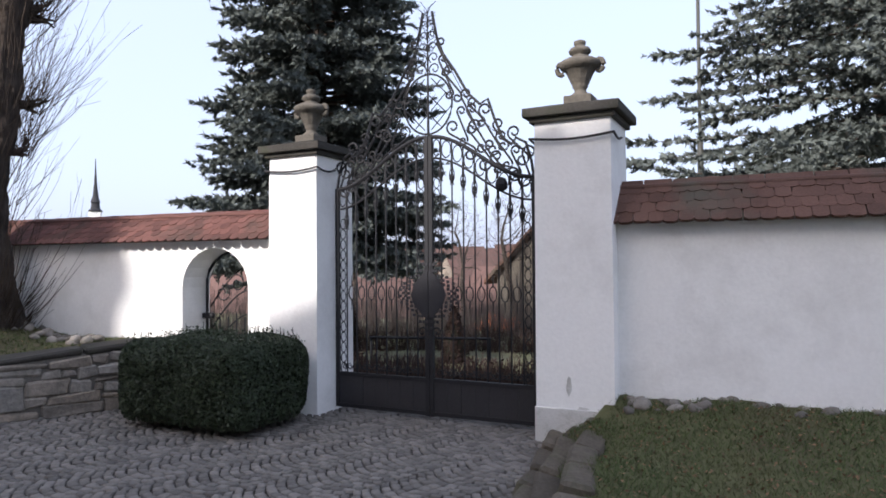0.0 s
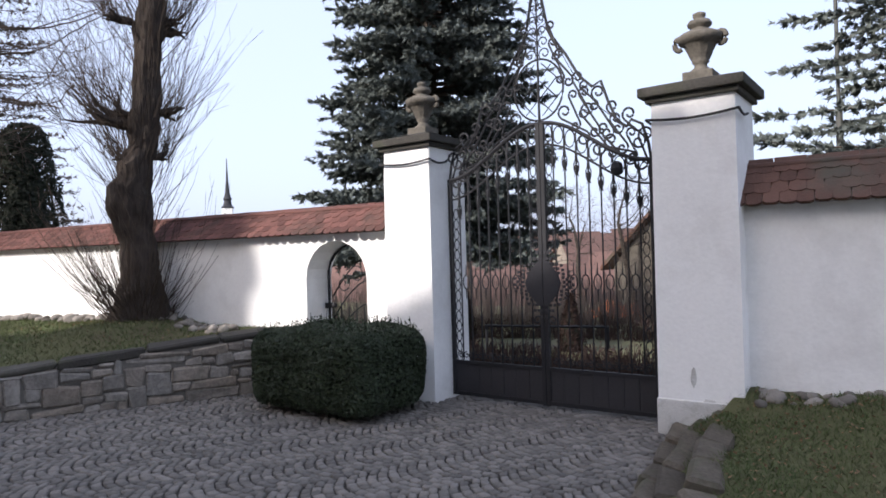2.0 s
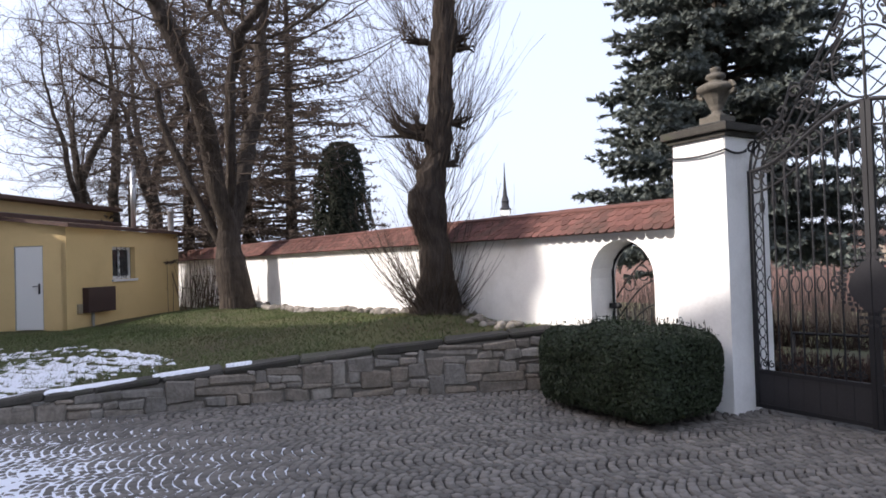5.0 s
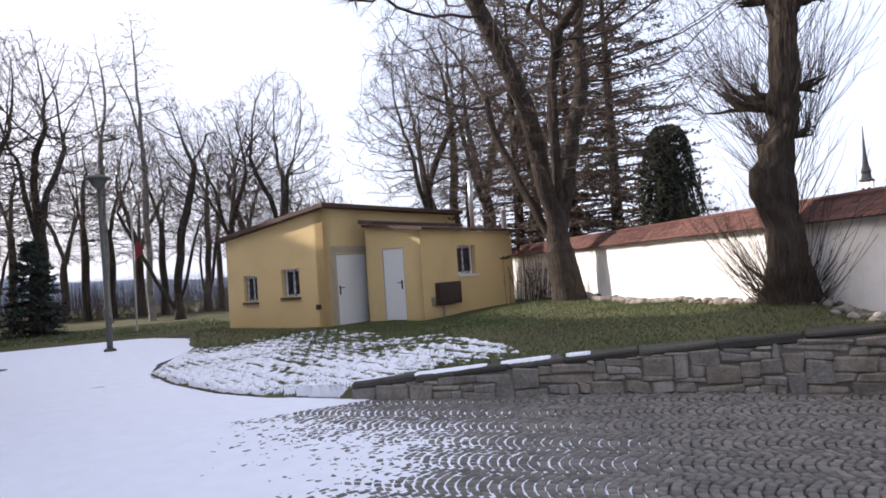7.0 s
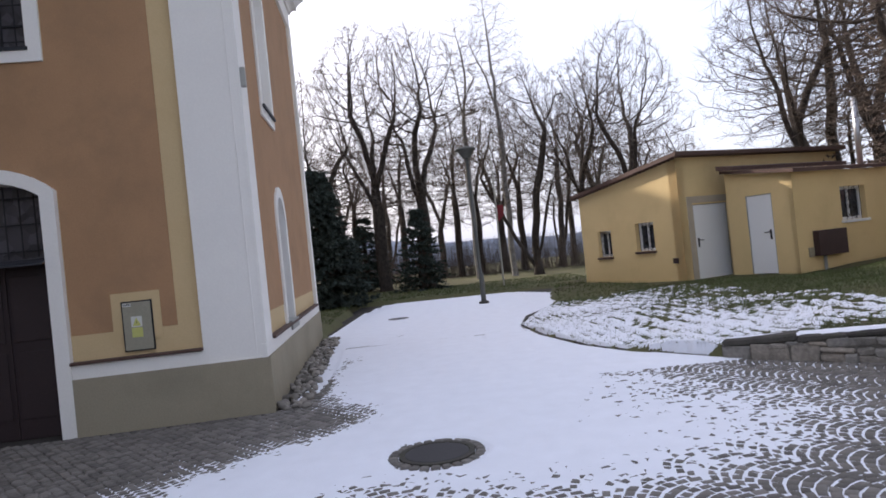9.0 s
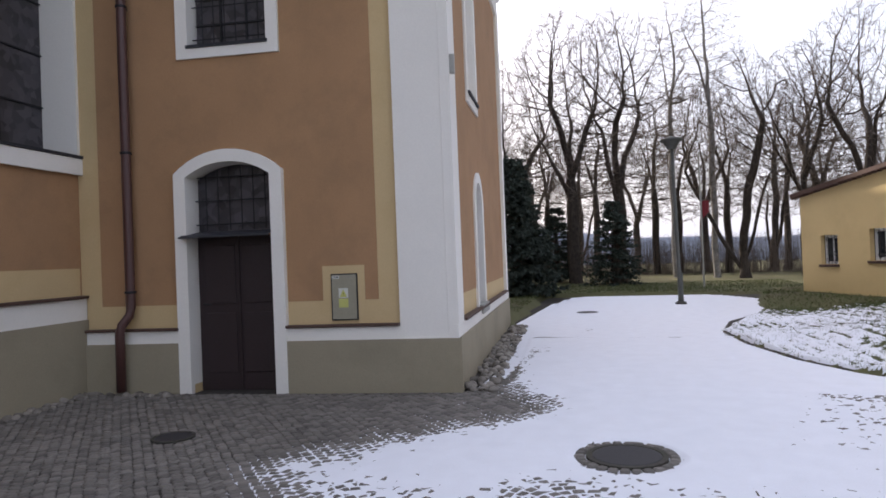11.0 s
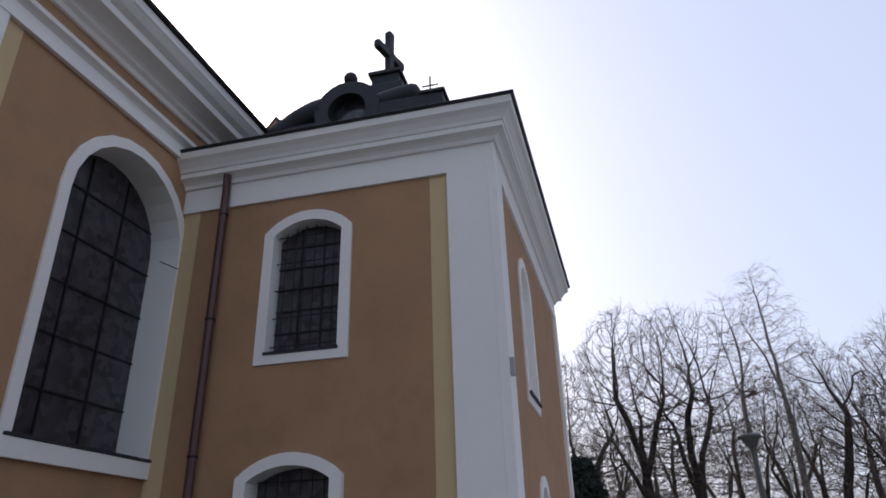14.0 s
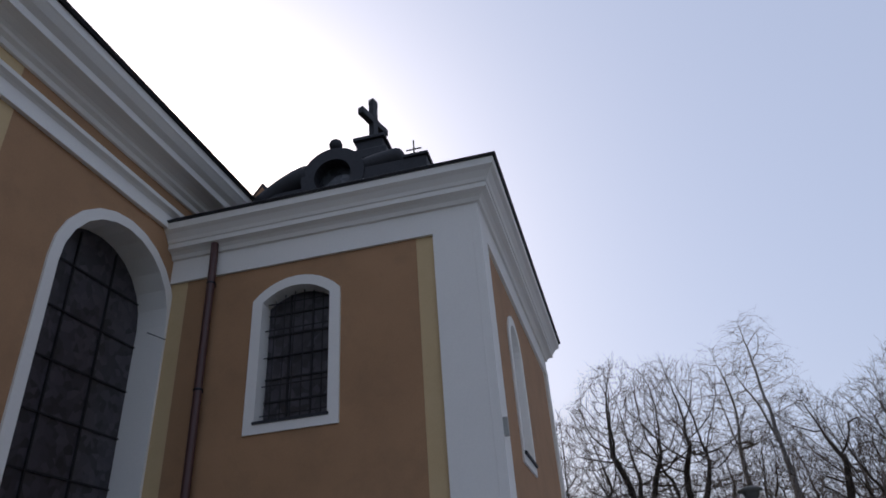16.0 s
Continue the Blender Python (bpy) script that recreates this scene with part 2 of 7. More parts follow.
def part(name, bm, mat, parent, label="", smooth=False):
    """Links bm, in world metres, as one mesh under a thing or a part."""
    bmesh.ops.translate(bm, verts=bm.verts[:], vec=-origin[parent])
    me = mesh_of(name, bm, mat)
    if smooth:
        me.polygons.foreach_set("use_smooth", [True] * len(me.polygons))
    ob = new(name, me)
    ob.parent = parent
    origin[ob] = origin[parent]
    return tagged(ob, label)


def solid(name, bm, mat, label, category, group="", kind="", smooth=False):
    me = mesh_of(name, bm, mat)
    if smooth:
        me.polygons.foreach_set("use_smooth", [True] * len(me.polygons))
    ob = new(name, me)
    origin[ob] = Vector((0, 0, 0))
    return tagged(ob, label, category, group, kind)


def raw_mesh(name, verts, faces, mat, smooth=False):
    """A mesh from numpy arrays: verts (n, 3), faces (m, 3 or 4)."""
    me = bpy.data.meshes.new(name)
    verts, faces = np.asarray(verts, dtype=np.float32), np.asarray(faces, dtype=np.int32)
    k = faces.shape[1]
    me.vertices.add(len(verts))
    me.vertices.foreach_set("co", verts.ravel())
    me.loops.add(faces.size)
    me.loops.foreach_set("vertex_index", faces.ravel())
    me.polygons.add(len(faces))
    me.polygons.foreach_set("loop_start", np.arange(0, faces.size, k, dtype=np.int32))
    me.polygons.foreach_set("loop_total", np.full(len(faces), k, dtype=np.int32))
    if smooth:
        me.polygons.foreach_set("use_smooth", np.ones(len(faces), dtype=bool))
    me.update(calc_edges=True)
    me.materials.append(mat)
    return me


def raw_part(name, verts, faces, mat, parent, label="", smooth=False):
    ob = new(name, raw_mesh(name, np.asarray(verts) - np.array(origin[parent]), faces, mat, smooth))
    ob.parent = parent
    origin[ob] = origin[parent]
    return tagged(ob, label)


def at(px, py, angle, pz=0.0):
    """A frame: x along the angle (degrees), y to its left, z up."""
    return pose(px, py, pz, 0, 0, angle)


def box(bm, m, x0, x1, y0, y1, z0, z1, bevel=0.0):
    vs = [bm.verts.new(m @ Vector(p)) for p in ((x0, y0, z0), (x1, y0, z0), (x1, y1, z0), (x0, y1, z0),
                                                (x0, y0, z1), (x1, y0, z1), (x1, y1, z1), (x0, y1, z1))]
    fs = [bm.faces.new([vs[i] for i in q]) for q in ((3, 2, 1, 0), (4, 5, 6, 7), (0, 1, 5, 4), (1, 2, 6, 5), (2, 3, 7, 6), (3, 0, 4, 7))]
    if bevel:
        edges = list({e for f in fs for e in f.edges})
        bmesh.ops.bevel(bm, geom=edges, offset=bevel, segments=2, affect="EDGES", profile=0.6)


def prism(bm, m, outline, y0, y1):
    """Extrudes an outline of (x, z) from y0 to y1."""
    a = [bm.verts.new(m @ Vector((x, y0, z))) for x, z in outline]
    b = [bm.verts.new(m @ Vector((x, y1, z))) for x, z in outline]
    bm.faces.new(a[::-1])
    bm.faces.new(b)
    for i in range(len(a)):
        j = (i + 1) % len(a)
        bm.faces.new((a[i], a[j], b[j], b[i]))


def arch(x0, x1, zs, rise, n=12):
    """Points of an arch from (x0, zs) over to (x1, zs): a part of a circle of that rise."""
    w = (x1 - x0) / 2
    if rise < 1e-4:
        return [(x0, zs), (x1, zs)]
    r = (w * w + rise * rise) / (2 * rise)
    half = math.asin(min(1.0, w / r))
    if rise > w:
        half = math.pi - half
    return [((x0 + x1) / 2 + r * math.sin(half * (2 * i / n - 1)), zs + rise - r + r * math.cos(half * (2 * i / n - 1))) for i in range(n + 1)]


def sheet(bm, m, x0, x1, z0, z1, y0, y1, openings=()):
    """A slab with arched openings (x0, x1, z0, spring, rise) cut through."""
    here = x0
    for a, b, lo, spring, rise in sorted(openings):
        if a > here:
            box(bm, m, here, a, y0, y1, z0, z1)
        if lo > z0:
            box(bm, m, a, b, y0, y1, z0, lo)
        prism(bm, m, arch(a, b, spring, rise) + [(b, z1), (a, z1)], y0, y1)
        here = b
    if here < x1:
        box(bm, m, here, x1, y0, y1, z0, z1)


def surround(bm, m, opening, width, y0, y1, sill=True):
    """A flat frame round an arched opening."""
    a, b, lo, spring, rise = opening
    inner = [(a, lo)] + arch(a, b, spring, rise) + [(b, lo)]
    low = lo - (width if sill else 0)
    outer = [(a - width, low)] + arch(a - width, b + width, spring + width * (0.3 if rise < 0.3 else 0), rise + width * (0.7 if rise < 0.3 else 1)) + [(b + width, low)]
    for i in range(len(inner) - 1):
        prism(bm, m, [inner[i], inner[i + 1], outer[i + 1], outer[i]], y0, y1)
    if sill:
        prism(bm, m, [inner[-1], inner[0], outer[0], outer[-1]], y0, y1)


def tubes(segments, sides=5):
    """Vertices and faces of tapered tubes: segments (n, 8) hold two ends and two radii."""
    s = np.asarray(segments, dtype=np.float64)
    p, q, r0, r1 = s[:, 0:3], s[:, 3:6], s[:, 6], s[:, 7]
    d = q - p
    d /= np.maximum(np.linalg.norm(d, axis=1, keepdims=True), 1e-9)
    ref = np.where(np.abs(d[:, 2:3]) > 0.9, np.array([[1.0, 0, 0]]), np.array([[0, 0, 1.0]]))
    u = np.cross(d, ref)
    u /= np.linalg.norm(u, axis=1, keepdims=True)
    v = np.cross(d, u)
    ang = np.arange(sides) * 2 * math.pi / sides
    ring = np.cos(ang)[None, :, None] * u[:, None, :] + np.sin(ang)[None, :, None] * v[:, None, :]
    verts = np.concatenate([p[:, None, :] + ring * r0[:, None, None], q[:, None, :] + ring * r1[:, None, None]], axis=1).reshape(-1, 3)
    base = np.arange(len(s))[:, None] * 2 * sides
    i = np.arange(sides)
    j = (i + 1) % sides
    faces = np.stack([base + i, base + j, base + sides + j, base + sides + i], axis=2).reshape(-1, 4)
    return verts, faces


def path_tube(bm, points, r, sides=6, close=False):
    """A round bar along a bent line."""
    pts = [Vector(p) for p in points]
    rings = []
    n = len(pts)
    for i, p in enumerate(pts):
        if close:
            d = pts[(i + 1) % n] - pts[i - 1]
        else:
            d = pts[min(i + 1, n - 1)] - pts[max(i - 1, 0)]
        d.normalize()
        ref = Vector((0, 0, 1)) if abs(d.z) < 0.95 else Vector((1, 0, 0))
        u = d.cross(ref).normalized()
        v = d.cross(u)
        rr = r(i / max(n - 1, 1)) if callable(r) else r
        rings.append([bm.verts.new(p + (u * math.cos(a) + v * math.sin(a)) * rr) for a in (2 * math.pi * k / sides for k in range(sides))])
    for i in range(n if close else n - 1):
        a, b = rings[i], rings[(i + 1) % n]
        for k in range(sides):
            bm.faces.new((a[k], a[(k + 1) % sides], b[(k + 1) % sides], b[k]))
    if not close:
        bm.faces.new(rings[0][::-1])
        bm.faces.new(rings[-1])


def lathe(bm, m, profile, sides=20):
    """Turns a profile of (radius, z) about the frame's z axis."""
    rings = [[bm.verts.new(m @ Vector((r * math.cos(a), r * math.sin(a), z))) for a in (2 * math.pi * k / sides for k in range(sides))] for r, z in profile]
    for a, b in zip(rings, rings[1:]):
        for k in range(sides):
            bm.faces.new((a[k], a[(k + 1) % sides], b[(k + 1) % sides], b[k]))
    bm.faces.new(rings[0][::-1])
    bm.faces.new(rings[-1])


def inside(poly, x, y):
    """Whether points lie in a polygon (numpy)."""
    x, y = np.asarray(x, dtype=float), np.asarray(y, dtype=float)
    hit = np.zeros(x.shape, dtype=bool)
    for (x0, y0), (x1, y1) in zip(poly, poly[1:] + poly[:1]):
        cross = (y0 > y) != (y1 > y)
        with np.errstate(divide="ignore", invalid="ignore"):
            hit ^= cross & (x < (x1 - x0) * (y - y0) / (y1 - y0 + 1e-12) + x0)
    return hit


def edge_distance(poly, x, y):
    best = np.full(np.shape(x), 1e9)
    for (x0, y0), (x1, y1) in zip(poly, poly[1:] + poly[:1]):
        dx, dy = x1 - x0, y1 - y0
        k = np.clip(((x - x0) * dx + (y - y0) * dy) / (dx * dx + dy * dy), 0, 1)
        best = np.minimum(best, np.hypot(x - x0 - k * dx, y - y0 - k * dy))
    return best


def lumps(x, y, scale, seed=0):
    """Smooth noise between about -1 and 1 (numpy)."""
    total = np.zeros(np.shape(x))
    rr = np.random.RandomState(seed)
    for k in range(7):
        a, ph, f = rr.uniform(0, 6.28), rr.uniform(0, 6.28), scale * rr.uniform(0.6, 2.2)
        total += np.sin((x * math.cos(a) + y * math.sin(a)) * f + ph)
    return total / 3.5


# ---- ground ----
STONE_LINE = [(-8.53, 2.99, 0.20), (-7.58, 4.08, 0.33), (-6.80, 5.16, 0.43), (-5.82, 6.15, 0.53), (-4.74, 7.02, 0.65), (-3.77, 7.74, 0.73)]
PLAZA = [(-24.5, 3.2), (-17.8, 2.3), (-14.0, 1.04), (-12.2, 1.25), (-10.5, 1.72), (-9.5, 2.25), (-8.62, 2.95), (-7.72, 4.2), (-6.94, 5.28), (-5.95, 6.28), (-4.86, 7.16),
         (-3.7, 7.95), (-3.0, 8.6), (-1.4, 8.2), (0.95, 7.2), (0.85, 5.96), (0.63, 5.32), (0.4, 4.69), (0.3, 3.0), (1.2, 1.0), (6.0, 0.0), (6.0, -7.0),
         (-8.2, -8.4), (-9.0, -3.3), (-14.0, -3.3), (-24.5, -4.0)]
LAWN = [(-3.9, 7.7, 0.68), (-4.74, 7.05, 0.60), (-5.82, 6.2, 0.48), (-6.8, 5.2, 0.38), (-7.58, 4.15, 0.28), (-8.53, 3.1, 0.15),
        (-10.5, 1.8, 0.03), (-14, 1.1, 0.03), (-17.8, 2.4, 0.05), (-24, 3.5, 0.05), (-4.6, 8.6, 0.70), (-8.2, 9.7, 0.70), (-14, 11.5, 0.66),
        (-18, 5.8, 0.24), (-16.5, 8.0, 0.26), (-17.5, 11.5, 0.34), (-21, 3.9, 0.22), (-6.2, 8.6, 0.80), (-10.5, 6.5, 0.48), (-13.5, 10.5, 0.62),
        (-12, 4, 0.25), (-30, 5, 0.1), (-30, -6, 0.0), (-40, 20, 0.2)]
BANK = [(0.85, 5.96, 0.06), (0.63, 5.32, 0.06), (0.4, 4.69, 0.06), (0.3, 3.0, 0.06), (1.2, 1.0, 0.06), (1.05, 5.7, 0.30), (0.85, 4.6, 0.24),
        (1.3, 6.1, 0.46), (2.2, 5.8, 0.44), (3.2, 5.4, 0.43), (6, 4.3, 0.42), (3, 3, 0.32), (6, 1, 0.2)]


def ground_height(x, y):
    x, y = np.asarray(x, dtype=float), np.asarray(y, dtype=float)
    far = np.hypot(x, y)

    def blend(points):
        num, den = np.zeros(x.shape), np.zeros(x.shape)
        for px, py, pz in points:
            w = 1 / ((x - px) ** 2 + (y - py) ** 2 + 0.02) ** 1.6
            num += w * pz
            den += w
        return num / den
    beyond = (y > 7.0 - 0.4 * (x + 1.4) + 0.35) & (x > -3.0) | (y > 8.75 - 0.325 * (x + 2.5)) & (x <= -3.0)
    h = np.where(x > 0.0, blend(BANK), blend(LAWN)) + 0.015 * lumps(x, y, 2.3, 3)
    h = np.where(beyond, -0.05 - 0.05 * np.clip(y - 8, 0, 60) + 0.05 * lumps(x, y, 0.6, 5), h)
    h = np.where(far > 26, np.where(beyond, h, 0.1 + 0.1 * lumps(x, y, 0.2, 6)), h)
    h = np.where((far > 45), np.where(y > 0.5 * np.abs(x), -3.0 - 0.01 * (far - 45), -0.02 * (far - 45)), h)
    plaza = inside(PLAZA, x, y)
    return np.where(plaza, -0.035, h)


coarse = [-900, -500, -250, -120, -70, -50]
gx = np.array(coarse + list(np.arange(-40, -26, 1.0)) + list(np.arange(-26, 8, 0.2)) + list(np.arange(8, 40, 1.5)) + [45, 60, 100, 220, 450, 900])
gy = np.array(coarse + list(np.arange(-40, -9, 1.5)) + list(np.arange(-9, 14, 0.2)) + list(np.arange(14, 44, 1.0)) + [45, 60, 100, 220, 450, 900])
X, Y = np.meshgrid(gx, gy, indexing="ij")
Z = ground_height(X, Y)
idx = np.arange(X.size).reshape(X.shape)
quads = np.stack([idx[:-1, :-1], idx[1:, :-1], idx[1:, 1:], idx[:-1, 1:]], axis=2).reshape(-1, 4)
ground = new("ground", raw_mesh("ground", np.stack([X, Y, Z], axis=2).reshape(-1, 3), quads, EARTH, True))
tagged(ground, "uneven winter lawn and earth round the yard", "ground", kind="structure")

# ---- church ----
C0 = (-8.09, -2.54)
CZ = 0.096
FRONT = at(*C0, 278.5, CZ)                    # x from the outer corner towards the nave, y outwards
SIDE_LEN = 7.0
SIDE_ANG = 187.0
SIDE = at(C0[0] + SIDE_LEN * math.cos(radians(SIDE_ANG)), C0[1] + SIDE_LEN * math.sin(radians(SIDE_ANG)), SIDE_ANG - 180, CZ)
NAVE = at(-7.34, -7.46, 6.5, CZ)
W_FRONT = 4.98
UP_WIN = (2.27, 3.34, 4.36, 6.17, 0.21)
DOOR = (2.27, 3.41, -0.1, 2.66, 0.18)
NAVE_WIN = (0.03, 2.2, 3.02, 6.08, 1.10)

church = thing("church", (-9, -6, 0), "ochre baroque church annexe with white corner pilaster and cornice", "church", kind="structure")


def opening_parts(m, o, parent, depth, glass_mat, bars_x, bars_z, name="window", frame_label="white flat surround"):
    bm = bmesh.new()
    surround(bm, m, o, 0.16, 0.0, 0.035, sill=True)
    w = part(name, bm, WHITE_TRIM, parent, frame_label)
    a, b, lo, spring, rise = o
    bm = bmesh.new()
    outline = [(a, lo)] + arch(a, b, spring, rise) + [(b, lo)]
    prism(bm, m, outline, -depth - 0.03, -depth)
    part("pane", bm, glass_mat, w, "dark leaded glass")
    top = spring + rise
    for k in range(1, bars_x + 1):
        x = a + (b - a) * k / (bars_x + 1)
        zt = spring + rise * (1 - ((2 * (x - a) / (b - a)) - 1) ** 2)
        bm = bmesh.new()
        box(bm, m, x - 0.011, x + 0.011, -depth + 0.002, -depth + 0.03, lo, zt - 0.01)
        part("glazing_bar", bm, IRON, w)
    for k in range(1, bars_z + 1):
        z = lo + (top - lo) * k / (bars_z + 1)
        inset = 0.0
        if z > spring:
            inset = (b - a) / 2 * (1 - math.sqrt(max(0.0, 1 - ((z - spring) / rise) ** 2)))
        bm = bmesh.new()
        box(bm, m, a + inset, b - inset, -depth + 0.002, -depth + 0.025, z - 0.01, z + 0.01)
        part("glazing_bar", bm, IRON, w)
    return w


def grille(m, o, parent, y, nx, nz, lo=None):
    """A wrought iron guard in front of a window."""
    a, b, base, spring, rise = o
    lo = base if lo is None else lo
    bm = bmesh.new()
    for k in range(1, nx + 1):
        x = a + (b - a) * k / (nx + 1)
        zt = spring + rise * (1 - ((2 * (x - a) / (b - a)) - 1) ** 2) - 0.03
        path_tube(bm, [m @ Vector((x, y, lo + 0.04)), m @ Vector((x, y, zt))], 0.009, 5)
    for k in range(nz):
        z = lo + 0.12 + (spring - lo - 0.1) * k / max(nz - 1, 1)
        path_tube(bm, [m @ Vector((a - 0.0, y - 0.012, z)), m @ Vector((b + 0.0, y - 0.012, z))], 0.009, 5)
    part("window_guard", bm, IRON, parent, "black wrought iron bars")


# tower walls: yellow render, brown fields, white pilaster, frieze, plinth
bm = bmesh.new()
low, high = DOOR, UP_WIN
box(bm, FRONT, 0.0, low[0], -0.45, 0.0, -0.15, 3.3)
box(bm, FRONT, low[1], W_FRONT, -0.45, 0.0, -0.15, 3.3)
prism(bm, FRONT, arch(low[0], low[1], low[3], low[4]) + [(low[1], 3.3), (low[0], 3.3)], -0.45, 0.0)
sheet(bm, FRONT, 0.0, W_FRONT, 3.3, 7.4, -0.45, 0.0, [high])
wall_front = part("wall", bm, YELLOW, church, "pale yellow rendered wall")
bm = bmesh.new()
SIDE_DOOR = (SIDE_LEN - 3.0, SIDE_LEN - 2.25, 0.62, 2.35, 0.33)
SIDE_WIN = (SIDE_LEN - 2.75, SIDE_LEN - 1.85, 3.95, 5.75, 0.4)
sheet(bm, SIDE, 0.0, SIDE_LEN, 0.0, 3.3, -0.45, 0.0, [SIDE_DOOR])
sheet(bm, SIDE, 0.0, SIDE_LEN, 3.3, 7.4, -0.45, 0.0, [SIDE_WIN])
box(bm, SIDE, 0.0, 0.4, -5.2, -0.45, 0, 7.4)
part("wall", bm, YELLOW, church, "pale yellow rendered wall")
bm = bmesh.new()
box(bm, FRONT, 0.93, 2.10, 0.0, 0.006, 1.03, 3.3)
box(bm, FRONT, 3.58, 4.68, 0.0, 0.006, 1.03, 3.3)
prism(bm, FRONT, arch(2.10, 3.58, 2.70, 0.29) + [(3.58, 3.3), (2.10, 3.3)], 0.0, 0.006)
sheet(bm, FRONT, 0.93, 4.68, 3.3, 6.80, 0.0, 0.006, [(2.10, 3.51, 4.2, 6.15, 0.29)])
part("render_field", bm, BROWN, wall_front, "ochre brown rough render field")
bm = bmesh.new()
sheet(bm, SIDE, 0.42, SIDE_LEN - 0.45, 1.03, 3.3, 0.0, 0.006, [(SIDE_DOOR[0] - 0.1, SIDE_DOOR[1] + 0.1, 1.03, 2.40, 0.42)])
sheet(bm, SIDE, 0.42, SIDE_LEN - 0.45, 3.3, 6.75, 0.0, 0.006, [(SIDE_WIN[0] - 0.1, SIDE_WIN[1] + 0.1, 3.8, 5.8, 0.5)])
part("render_field", bm, BROWN, church, "ochre brown rough render field")
bm = bmesh.new()
box(bm, FRONT, -0.06, 0.66, 0.0, 0.06, 0.55, 6.92)
part("pilaster", bm, WHITE_TRIM, church, "white painted corner pilaster")
bm = bmesh.new()
box(bm, SIDE, SIDE_LEN - 0.42, SIDE_LEN + 0.06, 0.0, 0.058, 0.55, 6.92)
part("pilaster", bm, WHITE_TRIM, church, "white painted corner pilaster")
bm = bmesh.new()
box(bm, SIDE, -0.05, 0.3, 0.0, 0.06, 0.55, 6.92)
part("pilaster", bm, WHITE_TRIM, church, "white painted corner pilaster")
# plinth and bands
for m, x0, x1, gaps in ((FRONT, -0.09, W_FRONT - 0.02, (2.12, 3.56)), (SIDE, -0.08, SIDE_LEN + 0.087, None)):
    spans = [(x0, gaps[0]), (gaps[1], x1)] if gaps else [(x0, x1)]
    for a, b in spans:
        bm = bmesh.new()
        box(bm, m, a, b, 0.0, 0.085, -0.2, 0.54)
        part("plinth", bm, OLIVE, church, "olive rendered plinth")
        bm = bmesh.new()
        box(bm, m, max(a, 0.6) if m is FRONT else a, b, 0.0, 0.062, 0.54, 0.70)
        part("plinth_band", bm, WHITE_TRIM, church, "white band over the plinth")
        bm = bmesh.new()
        box(bm, m, max(a, 0.664) if m is FRONT else 0.3, b if m is FRONT else SIDE_LEN - 0.42, 0.0, 0.10, 0.70, 0.735, 0.006)
        part("ledge", bm, LEDGE, church, "thin dark clay ledge")
bm = bmesh.new()
box(bm, FRONT, -0.06, 0.6, 0.06, 0.075, 0.54, 0.56)
part("band_step", bm, WHITE_TRIM, church)
# frieze and stepped cornice round the two outer sides
CORNICE = [(0.0, 6.80), (0.05, 6.80), (0.05, 7.20), (0.09, 7.21), (0.11, 7.27), (0.15, 7.31), (0.23, 7.34), (0.23, 7.42), (0.25, 7.43), (0.27, 7.48), (0.33, 7.56), (0.39, 7.61), (0.40, 7.72), (0.0, 7.72)]
fx, fy = Vector(FRONT.col[0][:3]), Vector(FRONT.col[1][:3])
sx, sy = Vector(SIDE.col[0][:3]), Vector(SIDE.col[1][:3])
corner = Vector((*C0, 0))
inner = FRONT @ Vector((W_FRONT + 0.1, 0, 0))
outer = SIDE @ Vector((0, 0, 0))


def cornice_run(bm, profile):
    rows = []
    for off, z in profile:
        a = inner + fy * off
        b = corner + fy * off + sy * off
        c = outer + sy * off - sx * off
        d = outer - sx * off - sy * 5
        rows.append([bm.verts.new(Vector((p.x, p.y, z + CZ))) for p in (a, b, c, d)])
    for i in range(len(rows)):
        j = (i + 1) % len(rows)
        for k in range(3):
            bm.faces.new((rows[i][k], rows[i][k + 1], rows[j][k + 1], rows[j][k]))


bm = bmesh.new()
cornice_run(bm, CORNICE)
part("cornice", bm, WHITE_TRIM, church, "white stepped plaster cornice")
bm = bmesh.new()
cornice_run(bm, [(0.0, 7.723), (0.42, 7.723), (0.45, 7.75), (0.43, 7.77), (0.0, 7.86)])
part("roof_edge", bm, LEAD, church, "dark sheet metal roof edge")
# openings of the tower
w = opening_parts(FRONT, UP_WIN, church, 0.22, LEADED, 2, 5, "window", "white arched window surround")
grille(FRONT, UP_WIN, w, -0.10, 6, 5)
bm = bmesh.new()
box(bm, FRONT, UP_WIN[0] - 0.02, UP_WIN[1] + 0.02, -0.22, 0.05, UP_WIN[2] - 0.03, UP_WIN[2] + 0.012)
part("window_sill", bm, LEAD, w, "dark metal sill")
bm = bmesh.new()
surround(bm, FRONT, (DOOR[0], DOOR[1], -0.12, DOOR[3], DOOR[4]), 0.16, 0.0, 0.088, sill=False)
door_frame = part("door_surround", bm, WHITE_TRIM, church, "white arched door surround")
bm = bmesh.new()
a, b = DOOR[0], DOOR[1]
box(bm, FRONT, a, b, -0.24, -0.19, -0.11, 1.90)
door = part("door", bm, DOOR_BROWN, church, "dark brown panelled double door")
for xa, xb, za, zb in ((a + 0.1, (a + b) / 2 - 0.05, 1.02, 1.78), ((a + b) / 2 + 0.05, b - 0.1, 1.02, 1.78), (a + 0.1, (a + b) / 2 - 0.05, 0.12, 0.9), ((a + b) / 2 + 0.05, b - 0.1, 0.12, 0.9)):
    bm = bmesh.new()
    box(bm, FRONT, xa, xb, -0.19, -0.172, za, zb, 0.008)
    part("door_panel", bm, DOOR_BROWN, door)
bm = bmesh.new()
